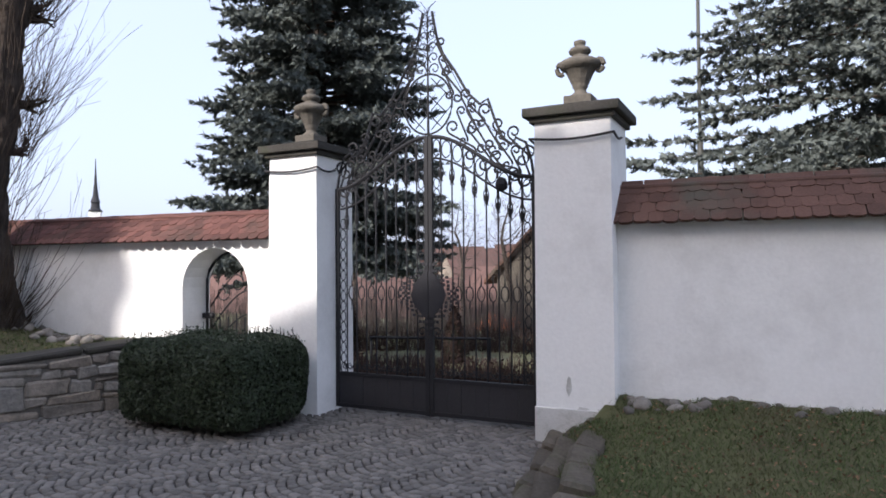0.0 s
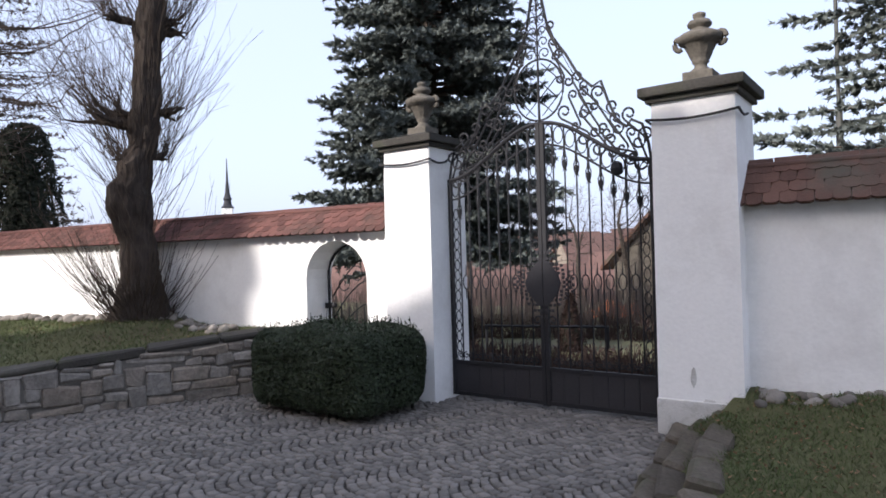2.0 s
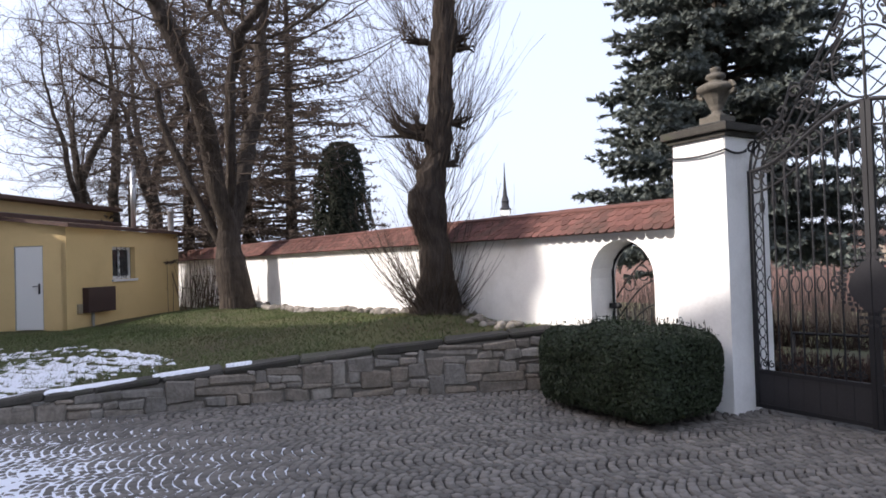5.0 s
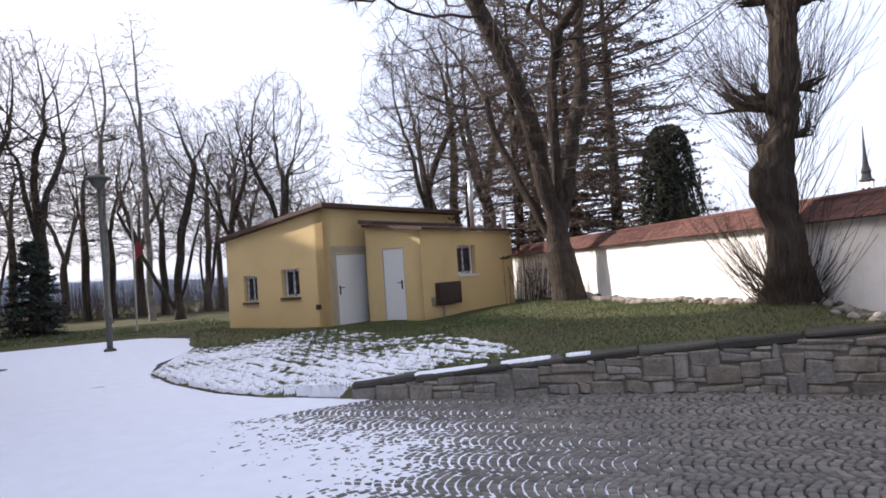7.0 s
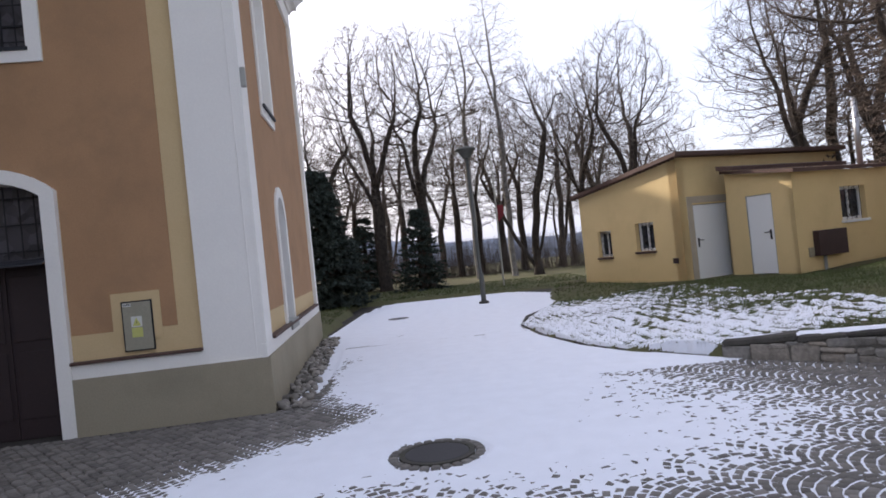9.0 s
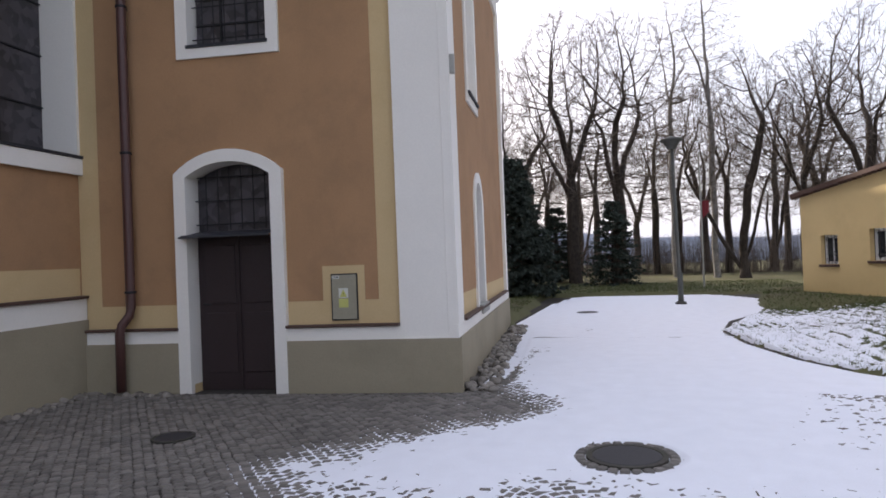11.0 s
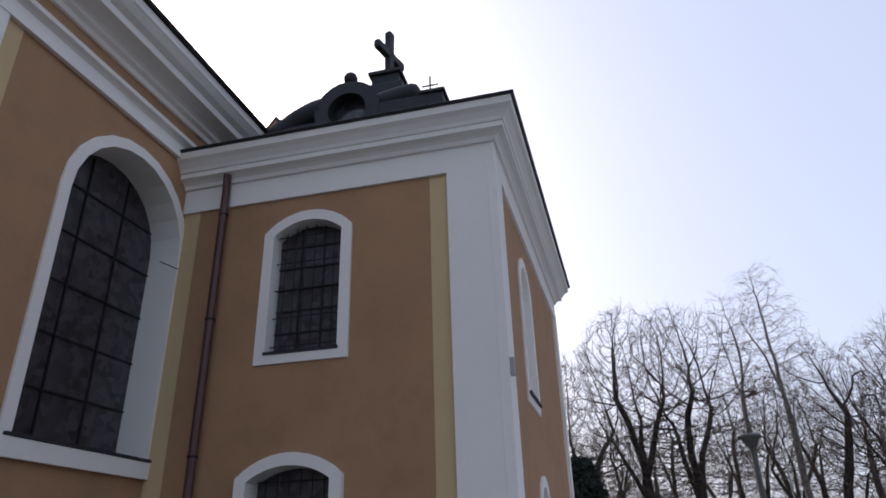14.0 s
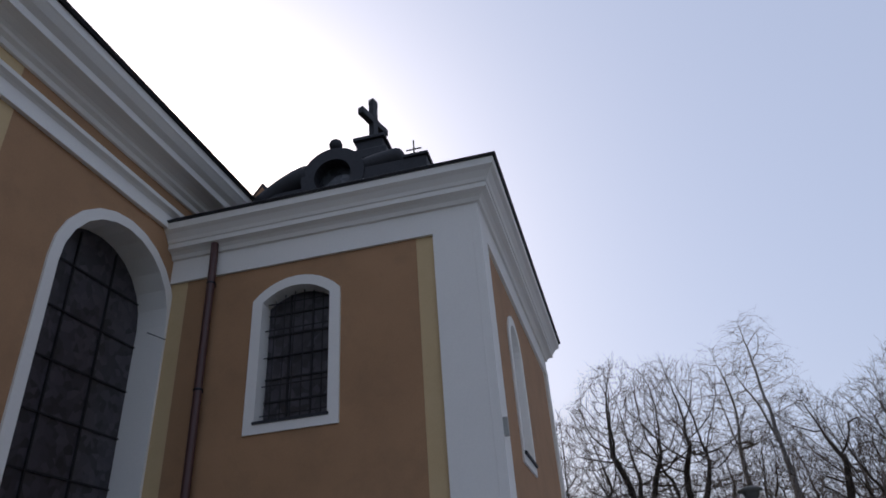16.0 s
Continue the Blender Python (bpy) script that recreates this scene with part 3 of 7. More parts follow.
box(bm, FRONT, (a + b) / 2 - 0.012, (a + b) / 2 + 0.012, -0.19, -0.165, -0.1, 1.9)
part("door_astragal", bm, DOOR_BROWN, door)
bm = bmesh.new()
path_tube(bm, [FRONT @ Vector((b - 0.09, -0.19, 1.02)), FRONT @ Vector((b - 0.09, -0.13, 1.02)), FRONT @ Vector((b - 0.2, -0.13, 1.01))], 0.01, 6)
part("door_handle", bm, IRON, door)
bm = bmesh.new()
prism(bm, FRONT, [(a, 1.94)] + arch(a, b, DOOR[3], DOOR[4]) + [(b, 1.94)], -0.27, -0.24)
fan = part("fanlight", bm, LEADED, church, "barred fanlight over the door")
grille(FRONT, (a, b, 1.94, DOOR[3], DOOR[4]), fan, -0.16, 6, 3, 1.94)
bm = bmesh.new()
prof = [(-0.2, 1.93), (0.1, 1.90), (0.19, 1.875), (0.19, 1.89), (0.1, 1.918), (-0.2, 1.965)]
va = [bm.verts.new(FRONT @ Vector((a + 0.003, y, z))) for y, z in prof]
vb = [bm.verts.new(FRONT @ Vector((b + 0.06, y, z))) for y, z in prof]
for i in range(len(prof)):
    j = (i + 1) % len(prof)
    bm.faces.new((va[i], va[j], vb[j], vb[i]))
bm.faces.new(va)
bm.faces.new(vb[::-1])
part("canopy", bm, LEAD, church, "small curved sheet metal canopy over the door")
# side openings
w = opening_parts(SIDE, SIDE_WIN, church, 0.16, WHITE_TRIM, 0, 0, "window", "white arched blind window surround")
bm = bmesh.new()
box(bm, SIDE, SIDE_WIN[0] - 0.1, SIDE_WIN[1] + 0.1, 0.0, 0.07, SIDE_WIN[2] - 0.03, SIDE_WIN[2] + 0.01)
part("window_sill", bm, LEAD, w)
w = opening_parts(SIDE, SIDE_DOOR, church, 0.3, LEADED, 0, 2, "window", "white arched surround")
bm = bmesh.new()
box(bm, SIDE, SIDE_DOOR[0] - 0.05, SIDE_DOOR[1] + 0.05, -0.3, 0.09, SIDE_DOOR[2] - 0.0, SIDE_DOOR[2] + 0.14)
part("window_sill", bm, GREY_METAL, w, "grey stone sill")
# rain pipe
bm = bmesh.new()
fp = lambda x, y, z: FRONT @ Vector((x, y, z))
path_tube(bm, [fp(4.19, 0.16, 7.32), fp(4.19, 0.14, 7.0), fp(4.19, 0.13, 4.0), fp(4.19, 0.13, 1.02), fp(4.2, 0.14, 0.92), fp(4.28, 0.19, 0.80), fp(4.31, 0.2, 0.70), fp(4.31, 0.2, -0.05)], 0.06, 10)
pipe = part("rain_pipe", bm, COPPER_PIPE, church, "brown painted rain pipe", True)
for z in (1.2, 3.0, 4.9, 6.6):
    bm = bmesh.new()
    lathe(bm, FRONT @ pose(4.19, 0.13, z), [(0.063, 0), (0.071, 0.005), (0.071, 0.03), (0.063, 0.035)], 12)
    box(bm, FRONT, 4.18, 4.2, 0.0, 0.08, z + 0.01, z + 0.025)
    part("pipe_clamp", bm, IRON, pipe)
# electric box with a warning sign
bm = bmesh.new()
sheet(bm, FRONT, 1.10, 1.64, 0.92, 1.46, 0.006, 0.014)
part("render_patch", bm, YELLOW, wall_front)
bm = bmesh.new()
box(bm, FRONT, 1.19, 1.53, 0.014, 0.03, 0.78, 1.36)
meter = part("meter_cabinet", bm, IRON, church, "grey electric cabinet with a yellow warning sign")
bm = bmesh.new()
box(bm, FRONT, 1.205, 1.515, 0.03, 0.04, 0.795, 1.345, 0.004)
part("cabinet_door", bm, CABINET, meter, "beige grey painted metal door")
bm = bmesh.new()
prism(bm, FRONT, [(1.31, 1.06), (1.43, 1.06), (1.43, 1.18), (1.31, 1.18)], 0.04, 0.042)
part("sign", bm, PALE_SIGN, meter)
bm = bmesh.new()
prism(bm, FRONT, [(1.322, 1.07), (1.418, 1.07), (1.37, 1.165)], 0.042, 0.044)
part("warning_triangle", bm, YELLOW_SIGN, meter)
bm = bmesh.new()
prism(bm, FRONT, [(1.363, 1.085), (1.375, 1.11), (1.366, 1.11), (1.376, 1.14), (1.362, 1.105), (1.371, 1.105)], 0.044, 0.045)
part("flash_mark", bm, BLACK, meter)
bm = bmesh.new()
box(bm, FRONT, 1.31, 1.43, 0.04, 0.042, 0.94, 1.05)
part("sign", bm, YELLOW_SIGN, meter, "yellow green label")
bm = bmesh.new()
box(bm, FRONT, 1.42, 1.51, 0.04, 0.042, 1.30, 1.335)
part("sign", bm, PALE_SIGN, meter)
bm = bmesh.new()
for k in range(4):
    box(bm, FRONT, 1.43 + k * 0.02, 1.442 + k * 0.02, 0.042, 0.043, 1.307, 1.328)
part("sign_bars", bm, BLACK, meter)
# cable and socket on the pilaster corner
bm = bmesh.new()
box(bm, SIDE, SIDE_LEN - 0.06, SIDE_LEN + 0.02, 0.058, 0.12, 3.75, 3.98, 0.01)
part("junction_box", bm, GREY_METAL, church, "small grey junction box")
bm = bmesh.new()
path_tube(bm, [FRONT @ Vector((0.06, 0.066, z)) for z in (0.6, 2.0, 3.8, 5.5, 6.9)], 0.006, 5)
part("cable", bm, WHITE_TRIM, church)

# nave
L_NAVE = 9.0
bm = bmesh.new()
sheet(bm, NAVE, -0.35, L_NAVE, 0.0, 8.9, -0.6, 0.0, [NAVE_WIN])
box(bm, NAVE, L_NAVE - 0.4, L_NAVE, -11.0, -0.6, 0, 8.9)
box(bm, NAVE, -9.0, L_NAVE, -11.4, -11.0, 0, 8.9)
box(bm, NAVE, -9.0, -8.6, -11.0, -5.0, 0, 8.9)
box(bm, NAVE, -8.6, -0.35, -0.9, -0.6, 7.0, 8.9)
wall_nave = part("wall", bm, BROWN, church, "ochre brown rough render")
bm = bmesh.new()
box(bm, NAVE, 3.35, 3.6, 0.0, 0.006, 1.19, 7.63)
box(bm, NAVE, 0.02, 3.35, 0.0, 0.006, 1.19, 1.55)
part("render_border", bm, YELLOW, wall_nave, "pale yellow border")
bm = bmesh.new()
box(bm, NAVE, 3.6, 4.8, 0.0, 0.06, 1.19, 7.64)
part("pilaster", bm, WHITE_TRIM, church, "white painted pilaster")
bm = bmesh.new()
box(bm, NAVE, 3.4, 5.0, 0.0, 0.006, 8.05, 8.31)
part("render_border", bm, YELLOW, wall_nave, "pale yellow border")
bm = bmesh.new()
box(bm, NAVE, 0.0, L_NAVE, 0.0, 0.10, -0.2, 0.87)
part("plinth", bm, OLIVE, church, "olive rendered plinth")
bm = bmesh.new()
box(bm, NAVE, 0.0, L_NAVE, 0.0, 0.08, 0.87, 1.15)
part("plinth_band", bm, WHITE_TRIM, church, "white band over the plinth")
bm = bmesh.new()
box(bm, NAVE, 0.0, L_NAVE, 0.0, 0.12, 1.15, 1.19, 0.006)
part("ledge", bm, LEDGE, church, "thin dark clay ledge")
bm = bmesh.new()


def nave_moulding(bm, profile, x0, x1):
    va = [bm.verts.new(NAVE @ Vector((x0, y, z))) for y, z in profile]
    vb = [bm.verts.new(NAVE @ Vector((x1, y, z))) for y, z in profile]
    for i in range(len(profile)):
        j = (i + 1) % len(profile)
        bm.faces.new((va[i], va[j], vb[j], vb[i]))
    bm.faces.new(va)
    bm.faces.new(vb[::-1])


nave_moulding(bm, [(0, 7.64), (0.07, 7.64), (0.07, 7.86), (0.10, 7.89), (0.16, 7.92), (0.17, 7.98), (0, 8.04)], 0.0, L_NAVE)
part("cornice_band", bm, WHITE_TRIM, church, "white moulded band")
bm = bmesh.new()
nave_moulding(bm, [(-0.3, 8.32), (0.05, 8.32), (0.06, 8.40), (0.13, 8.43), (0.13, 8.49), (0.17, 8.52), (0.28, 8.55), (0.40, 8.57), (0.41, 8.68), (0.44, 8.70), (0.50, 8.74), (0.57, 8.83), (0.59, 8.85), (0.60, 8.98), (-0.3, 8.98)], -2.2, L_NAVE + 0.6)
part("cornice", bm, WHITE_TRIM, church, "white stepped plaster cornice")
bm = bmesh.new()
nave_moulding(bm, [(-6.0, 13.2), (0.64, 8.984), (0.68, 9.02), (0.64, 9.06), (-6.0, 13.3)], -2.3, L_NAVE + 0.7)
nave_moulding(bm, [(-6.0, 13.2), (-12.2, 9.0), (-12.2, 9.1), (-6.0, 13.3)], -2.3, L_NAVE + 0.7)
part("roof", bm, LEAD, church, "dark steep roof")
bm = bmesh.new()
for x in (-2.3, L_NAVE + 0.3):
    prism(bm, NAVE @ pose(x, 0, 0, 0, 0, 90), [(0.0, 8.98), (-11.4, 8.98), (-6.0, 13.1)], -0.15, 0.15)
part("gable", bm, BROWN, church)
w = opening_parts(NAVE, NAVE_WIN, church, 0.48, LEADED, 2, 5, "window", "white round-arched window surround")
bm = bmesh.new()
box(bm, NAVE, NAVE_WIN[0] - 0.1, NAVE_WIN[1] + 0.1, -0.48, 0.085, NAVE_WIN[2] - 0.015, NAVE_WIN[2] + 0.02)
part("window_sill", bm, LEAD, w, "dark metal sill")
bm = bmesh.new()
box(bm, NAVE, NAVE_WIN[0] - 0.16, NAVE_WIN[1] + 0.18, 0.036, 0.07, NAVE_WIN[2] - 0.24, NAVE_WIN[2] - 0.02, 0.01)
part("sill_moulding", bm, WHITE_TRIM, w, "white moulding under the sill")
bm = bmesh.new()
x0, x1, zs, rise = NAVE_WIN[0], NAVE_WIN[1], NAVE_WIN[3], NAVE_WIN[4]
inner_line = [(x0 + 0.004, NAVE_WIN[2])] + arch(x0 + 0.004, x1 - 0.004, zs, rise - 0.004) + [(x1 - 0.004, NAVE_WIN[2])]
rows = [[bm.verts.new(NAVE @ Vector((x, y, z))) for x, z in inner_line] for y in (0.034, -0.48)]
for i in range(len(inner_line) - 1):
    bm.faces.new((rows[0][i], rows[0][i + 1], rows[1][i + 1], rows[1][i]))
part("reveal", bm, WHITE_TRIM, w, "white plastered reveal")
for m, o, d in ((FRONT, UP_WIN, 0.22), (FRONT, (DOOR[0], DOOR[1], 0.0, DOOR[3], DOOR[4]), 0.24), (SIDE, SIDE_DOOR, 0.3), (SIDE, SIDE_WIN, 0.16)):
    bm = bmesh.new()
    line = [(o[0] + 0.003, o[2])] + [(min(max(x, o[0] + 0.003), o[1] - 0.003), z - 0.003) for x, z in arch(o[0], o[1], o[3], o[4])] + [(o[1] - 0.003, o[2])]
    rows = [[bm.verts.new(m @ Vector((x, y, z))) for x, z in line] for y in (0.034, -d)]
    for i in range(len(line) - 1):
        bm.faces.new((rows[0][i], rows[0][i + 1], rows[1][i + 1], rows[1][i]))
    part("reveal", bm, WHITE_TRIM, church, "white plastered reveal")
# unseen rest of the church: plain bodies added to close it, shading the yard
bm = bmesh.new()
box(bm, at(0, 0, 0), -38.0, -18.2, -20.0, -10.0, 0.0, 12.0)
for x in (-38.0, -18.4):
    prism(bm, at(x, 0, 90), [(-20.0, 12.0), (-10.0, 12.0), (-14.5, 18.2)], -0.2, 0.0)
part("far_wall", bm, BROWN, church)
bm = bmesh.new()
prism(bm, at(-18.2, 0, 90), [(-20.4, 11.8), (-14.5, 18.1), (-9.6, 11.8), (-9.6, 12.0), (-14.5, 18.4), (-20.4, 12.0)], 0.0, 19.9)
part("far_roof", bm, LEAD, church, "dark steep roof")
# turret is invented, out of view, to drop one shadow on the west wall
bm = bmesh.new()
lathe(bm, at(-26.9, -14.5, 0), [(0.75, 17.4), (0.75, 19.8), (0.95, 19.95), (0.8, 20.4), (0.45, 20.9), (0.3, 21.3), (0.4, 21.7), (0.12, 22.4), (0.03, 23.2)], 12)
part("ridge_turret", bm, LEAD, church, "unseen dark turret with a bulbous cap, added to shade the wall", True)
# taller unseen block, there only to keep the sun off the gate
bm = bmesh.new()
box(bm, at(0, 0, 0), -27.0, 3.0, -30.0, -22.0, 0.0, 25.0)
part("far_wall", bm, BROWN, church)
# stay rod across the nave window
bm = bmesh.new()
path_tube(bm, [NAVE @ Vector((0.02, 0.05, 5.85)), NAVE @ Vector((0.42, 0.05, 5.80))], 0.008, 5)
part("stay_rod", bm, IRON, church)

# tower roof: bulging dark metal roof with an oculus dormer and a cross
TC = (FRONT @ Vector((W_FRONT / 2, -2.75, 0)))
TOP = at(TC.x, TC.y, 278.5, CZ)


def square_lathe(bm, m, profile, squareness=0.55, sides=32):
    rings = []
    for r, z in profile:
        ring = []
        for k in range(sides):
            a = 2 * math.pi * k / sides + math.pi / sides
            c, s = math.cos(a), math.sin(a)
            f = r * (1 - squareness + squareness / max(abs(c), abs(s)))
            ring.append(bm.verts.new(m @ Vector((c * f, s * f, z))))
        rings.append(ring)
    for a, b in zip(rings, rings[1:]):
        for k in range(sides):
            bm.faces.new((a[k], a[(k + 1) % sides], b[(k + 1) % sides], b[k]))
    bm.faces.new(rings[-1])


bm = bmesh.new()
square_lathe(bm, TOP, [(2.92, 7.74), (2.6, 7.92), (2.2, 8.12), (1.8, 8.45), (1.5, 8.95), (1.35, 9.45), (1.1, 9.9), (0.7, 10.1), (0.35, 10.3), (0.3, 10.55)], 0.9)
part("tower_roof", bm, LEAD, church, "bulging dark sheet metal roof", True)
bm = bmesh.new()
box(bm, TOP, -0.42, 0.42, -0.42, 0.42, 10.5, 10.75, 0.03)
box(bm, TOP, -0.30, 0.30, -0.30, 0.30, 10.75, 11.06, 0.02)
box(bm, TOP, -0.36, 0.36, -0.36, 0.36, 11.06, 11.15, 0.02)
part("pedestal", bm, LEAD, church, "dark stepped pedestal")
bm = bmesh.new()
CROSS = TOP @ pose(0, 0, 0, 0, 0, 74)
box(bm, CROSS, -0.085, 0.085, -0.07, 0.07, 11.15, 12.35, 0.015)
box(bm, CROSS, -0.40, 0.40, -0.07, 0.07, 11.72, 11.9, 0.015)
for dx, dz in ((-0.4, 11.81), (0.4, 11.81), (0, 12.35)):
    box(bm, CROSS, dx - 0.1, dx + 0.1, -0.075, 0.075, dz - 0.1, dz + 0.1, 0.04)
part("cross", bm, LEAD, church, "dark metal cross")
OC = TOP @ pose(0.2, 1.5, 9.1)
bm = bmesh.new()
ring = [(0.62 * math.cos(t), 0.62 * math.sin(t)) for t in (2 * math.pi * k / 24 for k in range(24))]
hole = [(0.36 * math.cos(t), 0.36 * math.sin(t)) for t in (2 * math.pi * k / 24 for k in range(24))]
for i in range(24):
    prism(bm, OC, [ring[i], ring[(i + 1) % 24], hole[(i + 1) % 24], hole[i]], -0.9, 0.3)
dormer = part("oculus_dormer", bm, LEAD, church, "round dormer with a ball on top")
bm = bmesh.new()
prism(bm, OC, hole, -0.05, 0.05)
part("pane", bm, PANE, dormer)
bm = bmesh.new()
bmesh.ops.create_uvsphere(bm, u_segments=14, v_segments=10, radius=0.13, matrix=OC @ pose(0, 0.15, 0.8))
box(bm, OC, -0.04, 0.04, 0.11, 0.19, 0.6, 0.72)
part("ball_finial", bm, LEAD, dormer)
bm = bmesh.new()
path_tube(bm, [OC @ Vector((0.55 + 0.95 * k / 8, 0.1, 0.22 - 0.42 * (k / 8) ** 1.6)) for k in range(9)], lambda k: 0.24 - 0.05 * k, 12)
part("volute", bm, LEAD, dormer, "curved metal volute", True)
bm = bmesh.new()
path_tube(bm, [OC @ Vector((x, 0.1, z)) for x, z in ((-0.5, 0.12), (-0.7, 0.16), (-0.95, 0.20), (-1.2, 0.22), (-1.28, 0.22), (-1.33, 0.22))], lambda k: 0.2 if k < 0.75 else (0.17 if k < 0.9 else 0.08), 14)
part("volute", bm, LEAD, dormer, "rolled metal volute", True)
bm = bmesh.new()
box(bm, OC, -1.78, -0.55, -0.5, 0.28, -0.35, 0.04, 0.02)
box(bm, OC, -1.82, -1.35, -0.5, 0.32, 0.04, 0.10, 0.015)
box(bm, OC, 0.55, 1.6, -0.5, 0.25, -0.5, -0.12, 0.02)
part("shoulder", bm, LEAD, dormer, "dark metal shoulder of the dormer")
bm = bmesh.new()
path_tube(bm, [TOP @ Vector((-0.75, -0.6, 9.9)), TOP @ Vector((-0.75, -0.6, 11.55))], 0.02, 6)
path_tube(bm, [TOP @ Vector((-0.93, -0.6, 11.3)), TOP @ Vector((-0.57, -0.6, 11.3))], 0.018, 6)
part("small_cross", bm, IRON, church, "thin iron cross")

# ---- boundary wall, pillars ----
GATE = at(0.62, 6.23, 156)               # x leftwards from the inner corner of the near pillar, y towards the yard
LWALL = at(-2.26, 7.83, 162)
RWALL_LEN = 9.0
RWALL = at(1.30 + RWALL_LEN * math.cos(radians(-20)), 6.15 + RWALL_LEN * math.sin(radians(-20)), 160)
ARCH = (0.34, 1.30, -0.15, 1.33, 0.48)
bm = bmesh.new()
sheet(bm, LWALL, -0.05, 24.0, -0.3, 2.02, -0.5, 0.0, [ARCH])
wall_left = solid("wall_west", bm, WHITE, "white limewashed churchyard wall with a tiled coping", "wall", kind="structure")
bm = bmesh.new()
sheet(bm, RWALL, 0.0, RWALL_LEN + 0.12, -0.3, 2.02, -0.45, 0.0)
wall_right = solid("wall_east", bm, WHITE, "white limewashed wall with damp stains at its foot", "wall", kind="structure")


def pillar(x0, x1, y0, y1, top, name_label, cap_side, foot=None):
    c = GATE @ Vector(((x0 + x1) / 2, (y0 + y1) / 2, 0))
    p = thing("gate_pillar", c, name_label, "gate pillar", "pillars of the gate", "structure")
    bm = bmesh.new()
    n = 10
    taper = 0.008
    rings = []
    for k in range(n + 1):
        z = top * k / n
        t = taper * (1 - k / n)
        ring = [(x0 - t, y0), (x1 + t, y0), (x1 + t, y1 + t), (x0 - t, y1 + t)]
        rings.append([bm.verts.new(GATE @ Vector((x, y, z if k else -0.1))) for x, y in ring])
    for a, b in zip(rings, rings[1:]):
        for k in range(4):
            bm.faces.new((a[k], a[(k + 1) % 4], b[(k + 1) % 4], b[k]))
    bm.faces.new(rings[-1])
    bmesh.ops.bevel(bm, geom=[e for e in bm.edges if abs(e.verts[0].co.z - e.verts[1].co.z) > 0.1], offset=0.012, segments=2, affect="EDGES")
    part("shaft", bm, WHITE, p, "white limewashed shaft")
    bm = bmesh.new()
    o = 0.09
    for inset, za, zb in ((0.05, top, top + 0.05), (0.0, top + 0.05, top + 0.13)):
        box(bm, GATE, x0 - o + inset, x1 + o - inset, y0 - o + inset, y1 + o - inset, za, zb, 0.012)
    va = [bm.verts.new(GATE @ Vector(q)) for q in ((x0 - o, y0 - o, top + 0.13), (x1 + o, y0 - o, top + 0.13), (x1 + o, y1 + o, top + 0.13), (x0 - o, y1 + o, top + 0.13))]
    cx, cy = (x0 + x1) / 2, (y0 + y1) / 2
    vb = [bm.verts.new(GATE @ Vector((cx + sx_ * 0.16, cy + sy_ * 0.16, top + 0.2))) for sx_, sy_ in ((-1, -1), (1, -1), (1, 1), (-1, 1))]
    for k in range(4):
        bm.faces.new((va[k], va[(k + 1) % 4], vb[(k + 1) % 4], vb[k]))
    bm.faces.new(vb)
    part("cap", bm, CAP_STONE, p, "weathered dark stone cap")
    # cable slung round the pillar
    zc = top - 0.14
    bm = bmesh.new()
    e = 0.035
    pts = []
    for (ax, ay), (bx, by) in (((x0 - e, y1 - 0.3), (x0 - e, y1 + e)), ((x0 - e, y1 + e), (x1 + e, y1 + e)), ((x1 + e, y1 + e), (x1 + e, y0))):
        for k in range(7):
            s = k / 6
            pts.append(GATE @ Vector((ax + (bx - ax) * s, ay + (by - ay) * s, zc - 0.03 * math.sin(math.pi * s))))
    path_tube(bm, pts, 0.012, 5)
    part("cable", bm, BLACK, p, "black cable round the pillar")
    u = thing("stone_urn", GATE @ Vector((cx, cy, top + 0.2)), "weathered sandstone urn with scroll handles on a pillar", "urn", "urns on the gate pillars")
    m = GATE @ pose(cx, cy, top + 0.19)
    bm = bmesh.new()
    box(bm, m, -0.13, 0.13, -0.13, 0.13, 0.0, 0.09, 0.012)
    part("urn_base", bm, STONE, u)
    bm = bmesh.new()
    rings = []
    for rr, z, cut in ((0.09, 0.09, 0), (0.09, 0.11, 0), (0.055, 0.14, 0), (0.055, 0.165, 0), (0.075, 0.185, 0), (0.07, 0.195, 0), (0.085, 0.22, 0.1), (0.105, 0.27, 0.1), (0.13, 0.32, 0.08),
                       (0.15, 0.345, 0), (0.18, 0.36, 0), (0.195, 0.385, 0), (0.195, 0.41, 0), (0.17, 0.43, 0), (0.12, 0.44, 0)):
        rings.append([bm.verts.new(m @ Vector((math.cos(q) * rr * (1 - cut * (k % 3 == 0)), math.sin(q) * rr * (1 - cut * (k % 3 == 0)), z))) for k, q in ((k, 2 * math.pi * k / 36) for k in range(36))])
    for lo_, hi_ in zip(rings, rings[1:]):
        for k in range(36):
            bm.faces.new((lo_[k], lo_[(k + 1) % 36], hi_[(k + 1) % 36], hi_[k]))
    bm.faces.new(rings[-1])
    part("bowl", bm, STONE, u, "fluted bowl", True)
    bm = bmesh.new()
    lathe(bm, m, [(0.13, 0.43), (0.13, 0.45), (0.07, 0.475), (0.07, 0.49), (0.10, 0.505), (0.105, 0.525), (0.09, 0.55), (0.05, 0.565), (0.045, 0.575), (0.055, 0.59), (0.055, 0.615), (0.02, 0.63)], 20)
    part("lid", bm, STONE, u, "", True)
    for s in (-1, 1):
        bm = bmesh.new()
        pts = [m @ Vector((s * (0.18 + 0.04 * math.sin(t)), 0, 0.375 + 0.055 * math.cos(t))) for t in (-0.6, 0.0, 0.5, 1.0, 1.5, 2.0, 2.5, 3.1, 3.7)]
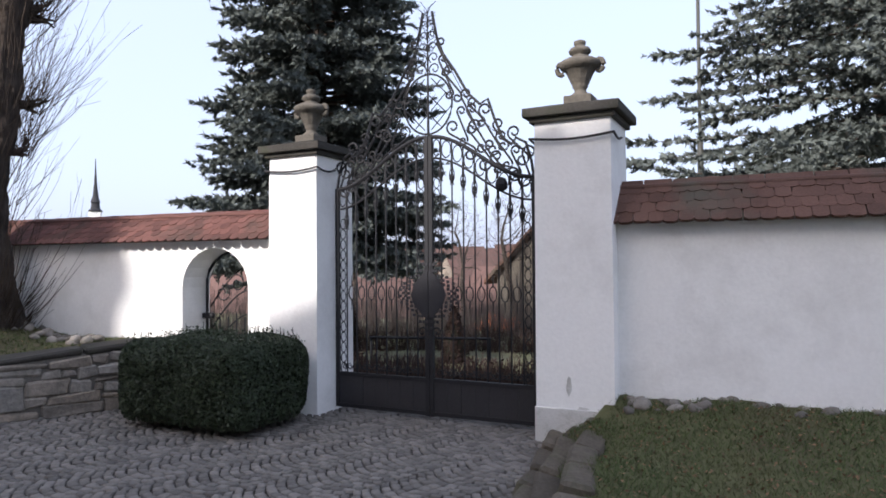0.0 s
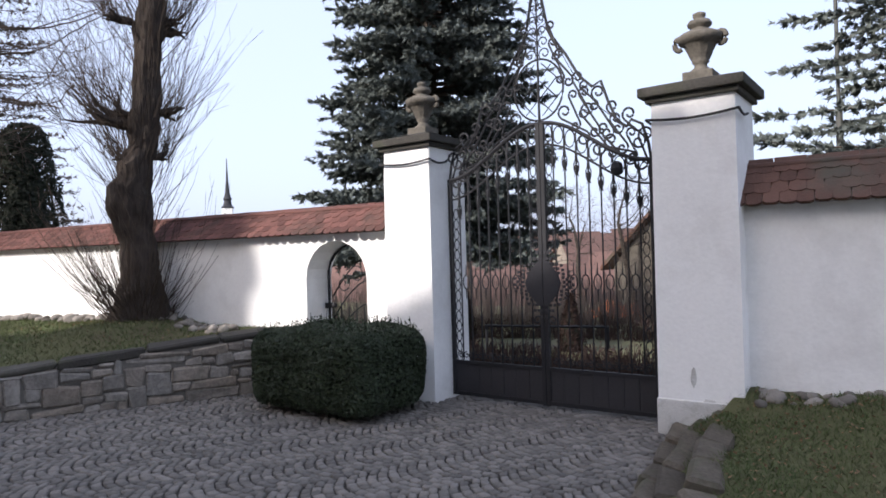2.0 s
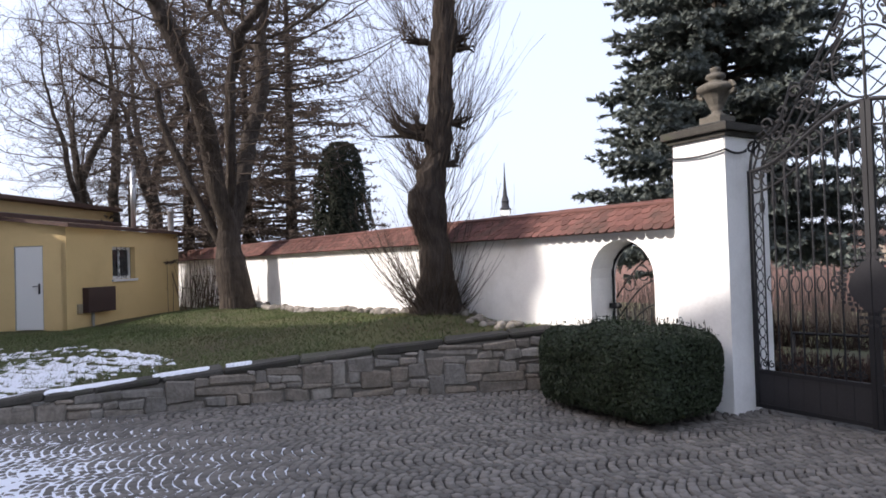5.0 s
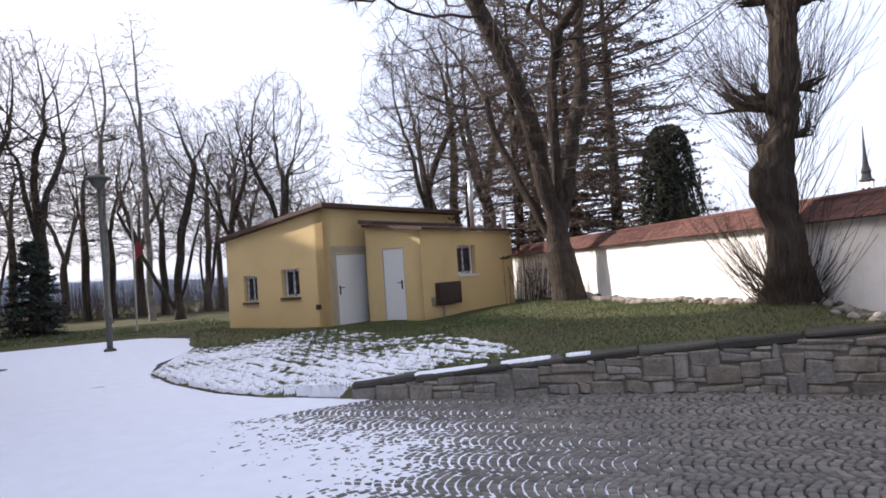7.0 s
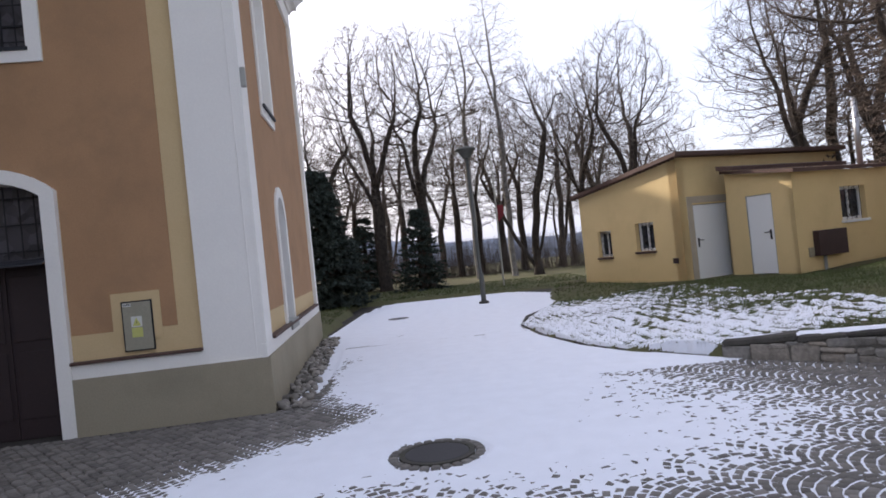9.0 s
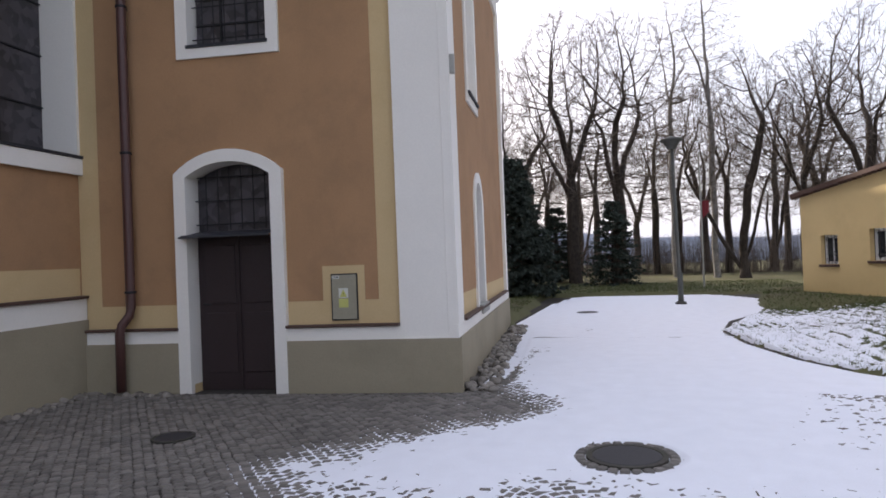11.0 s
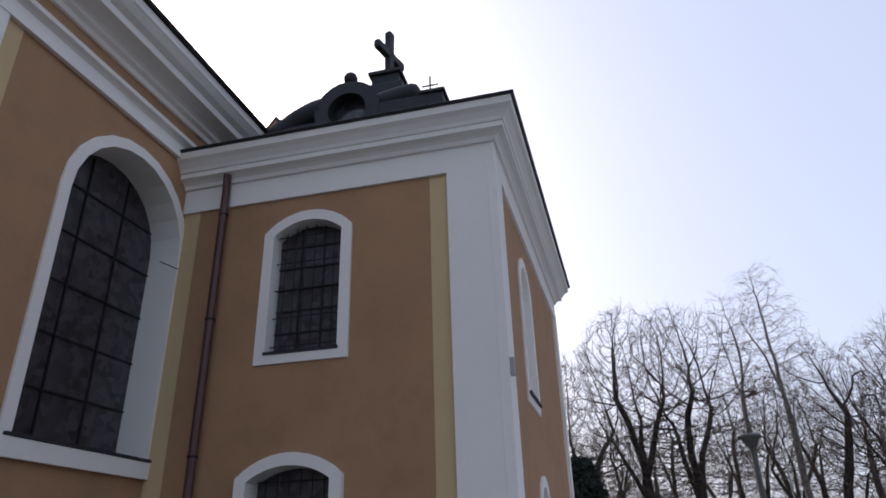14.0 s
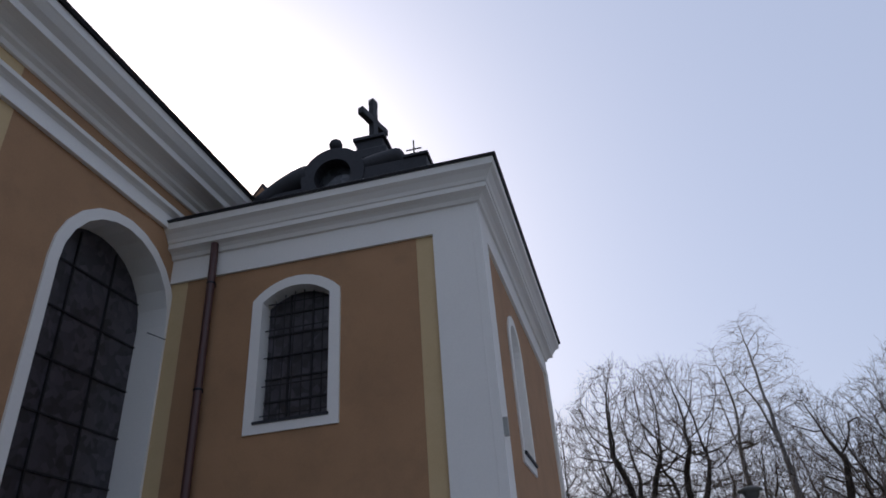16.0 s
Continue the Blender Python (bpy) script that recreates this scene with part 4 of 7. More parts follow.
        path_tube(bm, pts, 0.024, 8)
        part("handle", bm, STONE, u)
    return p


pillar(2.44, 3.08, -0.68, 0.0, 2.78, "white gate pillar with a dark stone cap", 1)
near_pillar = pillar(-0.69, 0.0, -0.68, 0.0, 2.86, "white gate pillar with a flaking foot and dark cap", -1)
bm = bmesh.new()
box(bm, GATE, -0.708, 0.018, -0.2, 0.024, -0.06, 0.30, 0.008)
part("pillar_foot", bm, FLAKE, near_pillar, "flaking grey plaster foot")

# ---- wrought iron gate ----
GP = GATE @ pose(0.06, -0.28, 0.0)
gate_thing = thing("iron_gate", GP @ Vector((1.17, 0, 0.03)), "tall double wrought iron gate with scrolled crest, closed", "gate")
HALF = 1.17


def crest(s):
    """Height of the gate's upper rail at the fraction s from hinge to middle."""
    k = 0.5 - 0.5 * math.cos(math.pi * min(max(s, 0), 1))
    return 2.42 + 0.48 * k


def scroll(bm, m, x, z, r, turn, start, sense=1, rod=0.008, y=0.0):
    pts = []
    n = int(10 * turn) + 6
    for i in range(n + 1):
        a = start + sense * 2 * math.pi * turn * i / n
        rr = r * (1 - 0.78 * i / n)
        pts.append(m @ Vector((x + rr * math.cos(a), y, z + rr * math.sin(a))))
    path_tube(bm, pts, rod, 5)


def s_scroll(bm, m, x0, z0, x1, z1, r, rod=0.0115):
    """An S of two spirals joined by a bar."""
    ang = math.atan2(z1 - z0, x1 - x0)
    pts = []
    for i in range(14, -1, -1):
        a = ang + math.pi / 2 + 2 * math.pi * 1.1 * i / 14
        rr = r * (1 - 0.7 * i / 14)
        pts.append(m @ Vector((x0 - r * math.cos(ang + math.pi / 2) + rr * math.cos(a), 0, z0 - r * math.sin(ang + math.pi / 2) + rr * math.sin(a))))
    for i in range(15):
        a = ang - math.pi / 2 + 2 * math.pi * 1.1 * i / 14
        rr = r * (1 - 0.7 * i / 14)
        pts.append(m @ Vector((x1 - r * math.cos(ang - math.pi / 2) + rr * math.cos(a), 0, z1 - r * math.sin(ang - math.pi / 2) + rr * math.sin(a))))
    path_tube(bm, pts, rod, 5)


def leaf(side):
    """One leaf: side 0 hinges at x = 0, side 1 at the far pillar."""
    m = GP if side == 0 else GP @ pose(2 * HALF, 0, 0) @ Matrix.Diagonal((-1, 1, 1, 1))
    bm = bmesh.new()
    box(bm, m, 0.02, 0.06, -0.02, 0.02, 0.05, 2.43)
    box(bm, m, HALF - 0.045, HALF - 0.004, -0.02, 0.02, 0.04, 2.9)
    box(bm, m, 0.06, HALF - 0.045, -0.018, 0.018, 0.39, 0.43)
    box(bm, m, 0.06, HALF - 0.045, -0.018, 0.018, 0.05, 0.09)
    lf = part("leaf", bm, IRON, gate_thing, "gate leaf of black iron")
    for z0 in (0.0, -0.22):
        bm = bmesh.new()
        pts = [m @ Vector((0.04 + (HALF - 0.06) * k / 20, 0, crest(k / 20) + z0)) for k in range(21)]
        path_tube(bm, pts, 0.022 if z0 == 0 else 0.012, 6)
        part("curved_rail", bm, IRON, lf)
    # kick plate with seams
    bm = bmesh.new()
    n = 7
    for k in range(n):
        a, b = 0.06 + (HALF - 0.105) * k / n, 0.06 + (HALF - 0.105) * (k + 1) / n
        box(bm, m, a + 0.002, b - 0.002, -0.012, 0.006 + 0.003 * (k % 2), 0.09, 0.39)
    part("kick_plate", bm, GATE_SHEET, lf, "dark ribbed sheet panel")
    # upright bars, spear heads, circles
    n = 8
    xs = [0.16 + (HALF - 0.30) * k / (n - 1) for k in range(n)]
    for k, x in enumerate(xs):
        top = crest((x - 0.04) / (HALF - 0.06))
        bm = bmesh.new()
        path_tube(bm, [m @ Vector((x, 0, 0.43)), m @ Vector((x, 0, top - 0.22))], 0.009, 6)
        part("bar", bm, IRON, lf)
        bm = bmesh.new()
        path_tube(bm, [m @ Vector((x, 0, z)) for z in (top - 0.44, top - 0.41, top - 0.36, top - 0.33, top - 0.28, top - 0.22, top - 0.12, top - 0.0)],
                  lambda s: (0.006, 0.016, 0.02, 0.01, 0.016, 0.014, 0.009, 0.009)[min(7, int(round(s * 7)))], 6)
        for sg in (-1, 1):
            path_tube(bm, [m @ Vector((x + sg * d, 0, top - h)) for d, h in ((0.008, 0.28), (0.026, 0.33), (0.024, 0.39), (0.01, 0.43), (0.022, 0.455))], 0.006, 4)
        part("spear_head", bm, IRON, lf)
    for a, b in zip([0.06] + xs, xs + [HALF - 0.045]):
        xm = (a + b) / 2
        z = crest((xm - 0.04) / (HALF - 0.06)) - 0.11
        bm = bmesh.new()
        path_tube(bm, [m @ Vector((xm + (b - a) * 0.42 * math.cos(t), 0, z + 0.085 * math.sin(t))) for t in (2 * math.pi * i / 14 for i in range(14))], 0.007, 5, True)
        part("ring", bm, IRON, lf)
    # rows of small scrolls: along the foot, the waist and the two stiles
    for k in range(n):
        x = xs[k]
        bm = bmesh.new()
        for sg in (-1, 1):
            scroll(bm, m, x + sg * 0.038, 0.49, 0.036, 1.2, math.pi / 2, sg, 0.006)
        part("foot_scroll", bm, IRON, lf)
    for k in range(n - 2):
        xm = (xs[k] + xs[k + 1]) / 2
        bm = bmesh.new()
        path_tube(bm, [m @ Vector((xm + 0.04 * math.cos(t), 0, 1.29 + 0.075 * math.sin(t))) for t in (2 * math.pi * i / 12 for i in range(12))], 0.007, 5, True)
        for sg in (-1, 1):
            path_tube(bm, [m @ Vector((xm + d, 0, 1.29 + sg * h)) for d, h in ((0, 0.075), (0.0, 0.13), (0.0, 0.19))], lambda s: 0.009 - 0.006 * s, 5)
        part("waist_ornament", bm, IRON, lf)
    for xa, za, zb in ((0.11, 0.47, 2.15), (HALF - 0.09, 1.75, 2.6)):
        z = za
        while z < zb:
            bm = bmesh.new()
            path_tube(bm, [m @ Vector((xa + 0.032 * math.cos(t), 0, z + 0.055 * math.sin(t))) for t in (2 * math.pi * i / 10 for i in range(10))], 0.006, 4, True)
            part("stile_ring", bm, IRON, lf)
            z += 0.112
    # shield half: plate with a border of pierced checks
    bm = bmesh.new()
    plate = [(HALF - 0.004, 1.05), (HALF - 0.06, 1.06), (HALF - 0.17, 1.19), (HALF - 0.20, 1.28), (HALF - 0.17, 1.37), (HALF - 0.06, 1.50), (HALF - 0.004, 1.51)]
    prism(bm, m, plate, 0.022, 0.034)
    part("shield_plate", bm, GATE_SHEET, lf, "dark oval shield plate")
    for row in range(4):
        for i in range(22):
            f = (i + 0.5) / 22
            wide_, tall_ = 0.225 + 0.032 * row, 0.25 + 0.036 * row
            x = HALF - 0.006 - wide_ * min(1.0, 1.25 * (1 - abs(2 * f - 1)))
            z = 1.28 + tall_ * (1 - 2 * f)
            if (i + row) % 2 or x > HALF - 0.018:
                continue
            bm = bmesh.new()
            box(bm, m, x - 0.015, x + 0.015, 0.014, 0.026, z - 0.014, z + 0.014)
            part("check", bm, GATE_SHEET, lf)
    for zc in (0.9, 1.66):
        bm = bmesh.new()
        scroll(bm, m, HALF - 0.085, zc, 0.06, 1.3, -math.pi / 2, 1, 0.008)
        part("shield_scroll", bm, IRON, lf)
    # crest: scrollwork over the curved rail
    fx_ = lambda s: 0.04 + (HALF - 0.06) * s
    specs = [(0.03, 0.0, 0.10, 0.20, 0.075), (0.16, 0.06, 0.36, 0.02, 0.07), (0.40, 0.04, 0.60, 0.18, 0.08), (0.56, 0.05, 0.80, 0.06, 0.075),
             (0.32, 0.22, 0.50, 0.42, 0.07), (0.54, 0.28, 0.68, 0.48, 0.06), (0.68, 0.52, 0.84, 0.66, 0.055), (0.80, 0.72, 0.92, 0.95, 0.05), (0.06, 0.22, 0.22, 0.34, 0.07),
             (0.44, 0.16, 0.62, 0.36, 0.06), (0.2, 0.12, 0.34, 0.26, 0.06), (0.3, 0.03, 0.44, 0.12, 0.05), (0.62, 0.10, 0.72, 0.30, 0.05), (0.24, 0.3, 0.36, 0.36, 0.06), (0.46, 0.4, 0.6, 0.44, 0.05), (0.12, 0.05, 0.2, 0.2, 0.05), (0.76, 0.5, 0.9, 0.78, 0.05)]
    for a, ha, b, hb, r in specs:
        bm = bmesh.new()
        s_scroll(bm, m, fx_(a), crest(a) + ha, fx_(b), crest(b) + hb, r)
        part("crest_scroll", bm, IRON, lf)
    bm = bmesh.new()
    pts = [m @ Vector((fx_(s), 0, crest(s) + h)) for s, h in ((0.0, 0.0), (0.02, 0.16), (0.07, 0.33), (0.16, 0.36), (0.2, 0.28), (0.28, 0.30), (0.36, 0.46), (0.42, 0.62), (0.5, 0.52), (0.62, 0.56), (0.74, 0.72), (0.86, 0.86), (0.92, 1.02), (0.97, 1.3))]
    path_tube(bm, pts, 0.015, 5)
    part("crest_outline", bm, IRON, lf)
    # lattice cartouche in the middle
    bm = bmesh.new()
    cx, cz, rx, rz = HALF - 0.004, crest(1) + 0.34, 0.27, 0.31
    for off in np.linspace(-0.5, 0.5, 8):
        for sg in (-1, 1):
            pts = []
            for k in range(21):
                q = -0.55 + 1.1 * k / 20
                x, z = (q + off) * 0.7, sg * (q - off) * 0.7
                if x <= 0 and (x / rx) ** 2 + (z / rz) ** 2 <= 1:
                    pts.append(m @ Vector((cx + x, 0, cz + z)))
            if len(pts) > 1:
                path_tube(bm, [pts[0], pts[-1]], 0.006, 4)
    path_tube(bm, [m @ Vector((cx - rx * math.sin(t), 0, cz + rz * math.cos(t))) for t in (math.pi * k / 16 for k in range(17))], 0.011, 5)
    part("crest_lattice", bm, IRON, lf, "pierced lattice cartouche")
    for k in range(5):
        bm = bmesh.new()
        z = crest(1) + 0.7 + 0.12 * k
        scroll(bm, m, HALF - 0.08 + 0.01 * k, z, 0.07 - 0.008 * k, 1.2, -1.0, 1, 0.007)
        part("finial_scroll", bm, IRON, lf)
    return lf


for s in (0, 1):
    leaf(s)
bm = bmesh.new()
path_tube(bm, [GP @ Vector((HALF, 0, z)) for z in (2.9, 3.3, 3.8, 4.22)], lambda s: 0.016 - 0.009 * s, 6)
part("middle_spike", bm, IRON, gate_thing)
bm = bmesh.new()
for k in range(26):
    a = k * 2.4
    z = 3.75 + 0.5 * k / 26
    path_tube(bm, [GP @ Vector((HALF, 0, z)), GP @ Vector((HALF + 0.09 * math.cos(a), 0.09 * math.sin(a), z + 0.08))], 0.004, 4)
part("metal_flower", bm, IRON, gate_thing, "wiry iron flower on top")
bm = bmesh.new()
lathe(bm, GP @ pose(0.36, 0.03, 2.36), [(0.01, -0.07), (0.05, -0.05), (0.065, 0.0), (0.05, 0.05), (0.02, 0.07)], 8)
part("iron_rose", bm, IRON, gate_thing, "black iron rosette")
# strings of lights hung over the crest
bm = bmesh.new()
for x_end, z_end, flip in ((0.0, 2.62, 0), (2 * HALF + 0.03, 2.62, 1)):
    pts = []
    for k in range(25):
        s = k / 24
        x = HALF + (x_end - HALF) * s
        z = 4.2 + (z_end - 4.2) * s - 0.42 * math.sin(math.pi * s) * (1 - 0.3 * s)
        pts.append(GP @ Vector((x, 0.03, z)))
    path_tube(bm, pts, 0.004, 4)
part("light_string", bm, BLACK, gate_thing, "thin dark string of lights")

# wicket in the arch
wk = thing("wicket_gate", LWALL @ Vector((0.82, -0.4, 0.0)), "small curved wrought iron gate in the arched opening", "gate")
a, b = ARCH[0], ARCH[1]
bm = bmesh.new()
path_tube(bm, [LWALL @ Vector((x, -0.42, z)) for x, z in [(a + 0.03, 0.0)] + [(min(max(x, a + 0.03), b - 0.03), z - 0.03) for x, z in arch(a, b, ARCH[3], ARCH[4])] + [(b - 0.03, 0.0)]], 0.018, 6)
part("frame", bm, IRON, wk)
for k in range(7):
    x = a + 0.1 + (b - a - 0.2) * k / 6
    bm = bmesh.new()
    path_tube(bm, [LWALL @ Vector((x, -0.42, 0.02)), LWALL @ Vector((x, -0.42, 0.95 + 0.05 * (k % 2)))], 0.009, 5)
    part("bar", bm, IRON, wk)
for k in range(3):
    bm = bmesh.new()
    pts = [LWALL @ Vector((a + 0.08 + 0.8 * s, -0.42, 0.8 + 0.3 * k + 0.55 * math.sin(1.2 + 1.9 * s) - 0.35)) for s in (i / 14 for i in range(15))]
    path_tube(bm, pts, 0.010, 5)
    part("curved_bar", bm, IRON, wk)
for k in range(3):
    bm = bmesh.new()
    scroll(bm, LWALL, a + 0.25 + 0.22 * k, 1.25 + 0.12 * (k % 2), 0.12, 1.3, k, 1, 0.009, -0.42)
    part("scroll", bm, IRON, wk)
bm = bmesh.new()
box(bm, LWALL, b - 0.16, b - 0.03, -0.40, -0.32, 0.93, 1.0, 0.01)
bmesh.ops.create_uvsphere(bm, u_segments=10, v_segments=8, radius=0.04, matrix=LWALL @ pose(b - 0.18, -0.33, 0.97))
part("lock", bm, IRON, wk)

# ---- yellow shed ----
K = (-18.0, 5.8)
S_ANG = 27.0
shed = thing("utility_shed", (-19, 8, 0.25), "low yellow rendered shed with white doors and flat roof", "shed", kind="structure")
ca, sa = math.cos(radians(S_ANG)), math.sin(radians(S_ANG))
LEN_S, LEN_D = 4.2, 6.6
# outward frames: the windowed side looks towards the yard, the door side along the wall
SD = at(K[0], K[1], S_ANG + 180)               # x from the corner to the back along the windowed side, y outwards
MS = SD
box_door = at(K[0] - LEN_D * sa, K[1] + LEN_D * ca, S_ANG - 90)   # x back to the corner, y outwards
W1 = (2.84, 3.46, 1.0, 1.79, 0.0)
W2 = (1.03, 1.76, 1.1, 1.9, 0.0)
top_at = lambda x: 3.50 - 0.135 * x
bm = bmesh.new()
for xa, xb in ((0.0, W2[0]), (W2[1], W1[0]), (W1[1], LEN_S)):
    prism(bm, MS, [(xa, 0.0), (xb, 0.0), (xb, top_at(xb)), (xa, top_at(xa))], -0.3, 0.0)
for o in (W1, W2):
    prism(bm, MS, [(o[0], 0.0), (o[1], 0.0), (o[1], o[2]), (o[0], o[2])], -0.3, 0.0)
    prism(bm, MS, [(o[0], o[3]), (o[1], o[3]), (o[1], top_at(o[1])), (o[0], top_at(o[0]))], -0.3, 0.0)
DB = box_door
D1 = (LEN_D - 1.72, LEN_D - 0.46, 0.24, 2.23, 0.0)
sheet(bm, DB, 0.0, LEN_D - 0.0, 0.0, 3.50, -0.3, 0.0, [D1])
box(bm, MS, LEN_S, LEN_S + 0.02, -LEN_D, 0.0, 0.0, 2.95)
wall_shed = part("wall", bm, SHED, shed, "yellow rough rendered wall")


def window_unit(m, o, parent, guard=False):
    bm = bmesh.new()
    a, b, lo, hi, _ = o
    f = 0.075
    for xa, xb, za, zb in ((a, a + f, lo, hi), (b - f, b, lo, hi), (a + f, b - f, lo, lo + f), (a + f, b - f, hi - f, hi), ((a + b) / 2 - 0.025, (a + b) / 2 + 0.025, lo + f, hi - f)):
        box(bm, m, xa, xb, -0.2, -0.14, za, zb)
    w = part("window", bm, PVC, parent, "small white framed window")
    bm = bmesh.new()
    box(bm, m, a + f, b - f, -0.185, -0.175, lo + f, hi - f)
    part("pane", bm, PANE, w, "dark glass")
    bm = bmesh.new()
    box(bm, m, a - 0.04, b + 0.04, -0.14, 0.06, lo - 0.07, lo - 0.005, 0.008)
    part("window_sill", bm, LEDGE if not guard else PVC, w)
    bm = bmesh.new()
    for k in range(5):
        x = a + (b - a) * (k + 0.5) / 5
        path_tube(bm, [m @ Vector((x, -0.08, lo)), m @ Vector((x, -0.08, hi))], 0.007, 4)
    for k in range(4):
        for sg in (-1, 1):
            scroll(bm, m, (a + b) / 2 + sg * 0.14, lo + 0.1 + (hi - lo - 0.2) * k / 3, 0.08, 1.2, k, sg, 0.008, -0.08)
    part("window_guard", bm, IRON, w, "scrolled iron guard")
    return w


window_unit(MS, W1, shed)
window_unit(MS, W2, shed)


def sheet_door(m, o, parent, y, handle_x):
    bm = bmesh.new()
    a, b, lo, hi, _ = o
    box(bm, m, a + 0.025, b - 0.025, y - 0.05, y, lo, hi - 0.02, 0.004)
    d = part("door", bm, WHITE_DOOR, parent, "white steel door")
    bm = bmesh.new()
    for xa, xb, za, zb in ((a - 0.015, a + 0.022, lo, hi + 0.03), (b - 0.022, b + 0.015, lo, hi + 0.03), (a + 0.022, b - 0.022, hi - 0.017, hi + 0.03)):
        box(bm, m, xa, xb, y - 0.06, y + 0.012, za, zb)
    part("door_frame", bm, GREY_METAL, d)
    bm = bmesh.new()
    s = 1 if handle_x > 0 else -1
    hx = (b - 0.12) if s > 0 else (a + 0.12)
    box(bm, m, hx - 0.025, hx + 0.025, y, y + 0.012, lo + 0.85, lo + 1.1)
    path_tube(bm, [m @ Vector((hx, y, lo + 1.04)), m @ Vector((hx, y + 0.05, lo + 1.04)), m @ Vector((hx - s * 0.14, y + 0.05, lo + 1.03))], 0.012, 5)
    part("door_handle", bm, BLACK, d)


bm = bmesh.new()
for xa, xb, za, zb in ((D1[0] - 0.18, D1[0] - 0.016, 0.2, 2.45), (D1[1] + 0.016, D1[1] + 0.2, 0.2, 2.45), (D1[0] - 0.016, D1[1] + 0.016, 2.27, 2.45)):
    box(bm, DB, xa, xb, 0.0, 0.012, za, zb)
part("mortar_patch", bm, PATCH, wall_shed, "grey unpainted mortar round the door")
sheet_door(DB, D1, shed, -0.02, 1)
# annex
AX = (-16.45, 8.0)
AS_LEN, AF_LEN = 1.95, 5.0
AS = at(AX[0], AX[1], S_ANG + 180)             # door side: x from the corner back to the shed, y outwards
AF = at(AX[0] - AF_LEN * sa, AX[1] + AF_LEN * ca, S_ANG - 90)
D2 = (0.60, 1.36, 0.28, 2.28, 0.0)
bm = bmesh.new()
for xa, xb, z0 in ((0.0, D2[0], 0.0), (D2[1], AS_LEN, 0.0)):
    prism(bm, AS, [(xa, z0), (xb, z0), (xb, 2.70 + 0.12 * xb), (xa, 2.70 + 0.12 * xa)], -0.25, 0.0)
prism(bm, AS, [(D2[0], D2[3]), (D2[1], D2[3]), (D2[1], 2.70 + 0.12 * D2[1]), (D2[0], 2.70 + 0.12 * D2[0])], -0.25, 0.0)
W3 = (AF_LEN - 2.75, AF_LEN - 1.75, 1.42, 2.27, 0.0)
sheet(bm, AF, 0.0, AF_LEN, 0.0, 2.70, -0.25, 0.0, [W3])
box(bm, AF, -0.02, 0.0, -AS_LEN, 0.0, 0.0, 2.8)
part("wall", bm, SHED, shed, "yellow rough rendered wall")
sheet_door(AS, D2, shed, -0.02, -1)
window_unit(AF, W3, shed, True)
bm = bmesh.new()
box(bm, AF, AF_LEN - 1.63, AF_LEN - 0.55, 0.0, 0.16, 0.62, 1.24, 0.012)
mb = part("meter_box", bm, BOX_BROWN, shed, "dark brown meter box on the wall")
bm = bmesh.new()
path_tube(bm, [AF @ Vector((AF_LEN - 0.85, 0.06, 0.2)), AF @ Vector((AF_LEN - 0.85, 0.06, 0.62))], 0.04, 8)
part("pipe", bm, GREY_METAL, mb)
bm = bmesh.new()
box(bm, AF, AF_LEN - 0.5, AF_LEN - 0.34, 0.0, 0.05, 0.62, 0.85, 0.006)
part("small_box", bm, OLIVE, shed)
bm = bmesh.new()
box(bm, MS, 0.22, 0.4, 0.0, 0.03, 0.72, 0.86, 0.005)
part("vent", bm, BOX_BROWN, shed, "small brown vent")
# roofs
bm = bmesh.new()
for xa, xb in ((-0.22, LEN_S + 0.2),):
    prism(bm, MS, [(xa, top_at(xa) + 0.0), (xb, top_at(xb) + 0.0), (xb, top_at(xb) + 0.11), (xa, top_at(xa) + 0.11)], -LEN_D - 0.2, 0.18)
roof = part("roof", bm, ROOF_SHEET, shed, "flat sloping roof with brown edging")
bm = bmesh.new()
x = -0.18
while x < LEN_S + 0.15:
    box(bm, MS, x, x + 0.07, 0.02, 0.16, top_at(x) - 0.045, top_at(x) - 0.003)
    x += 0.16
part("eave_tiles", bm, ROOF_SHEET, roof)
bm = bmesh.new()
prism(bm, AS, [(-0.18, 2.69), (AS_LEN - 0.0, 2.95), (AS_LEN, 3.03), (-0.18, 2.78)], -AF_LEN - 0.12, 0.16)
prism(bm, AS, [(AS_LEN - 0.5, 2.98), (AS_LEN, 3.04), (AS_LEN, 3.16), (AS_LEN - 0.5, 3.08)], -AF_LEN + 0.6, 0.28)
part("annex_roof", bm, ROOF_SHEET, shed, "thin mossy annexe roof")
bm = bmesh.new()
fl = AF @ Vector((AF_LEN - 3.5, -0.5, 0))
path_tube(bm, [(fl.x, fl.y, 2.75), (fl.x, fl.y, 4.65)], 0.07, 10)
part("flue", bm, GALV, shed, "shiny metal flue pipe", True)
bm = bmesh.new()
fl = AF @ Vector((0.1, -0.15, 0))
lathe(bm, at(fl.x, fl.y, 0), [(0.09, 2.8), (0.09, 3.35), (0.13, 3.37), (0.13, 3.42), (0.02, 3.5)], 10)
part("vent_pipe", bm, GALV, shed, "short vent pipe with a cap")

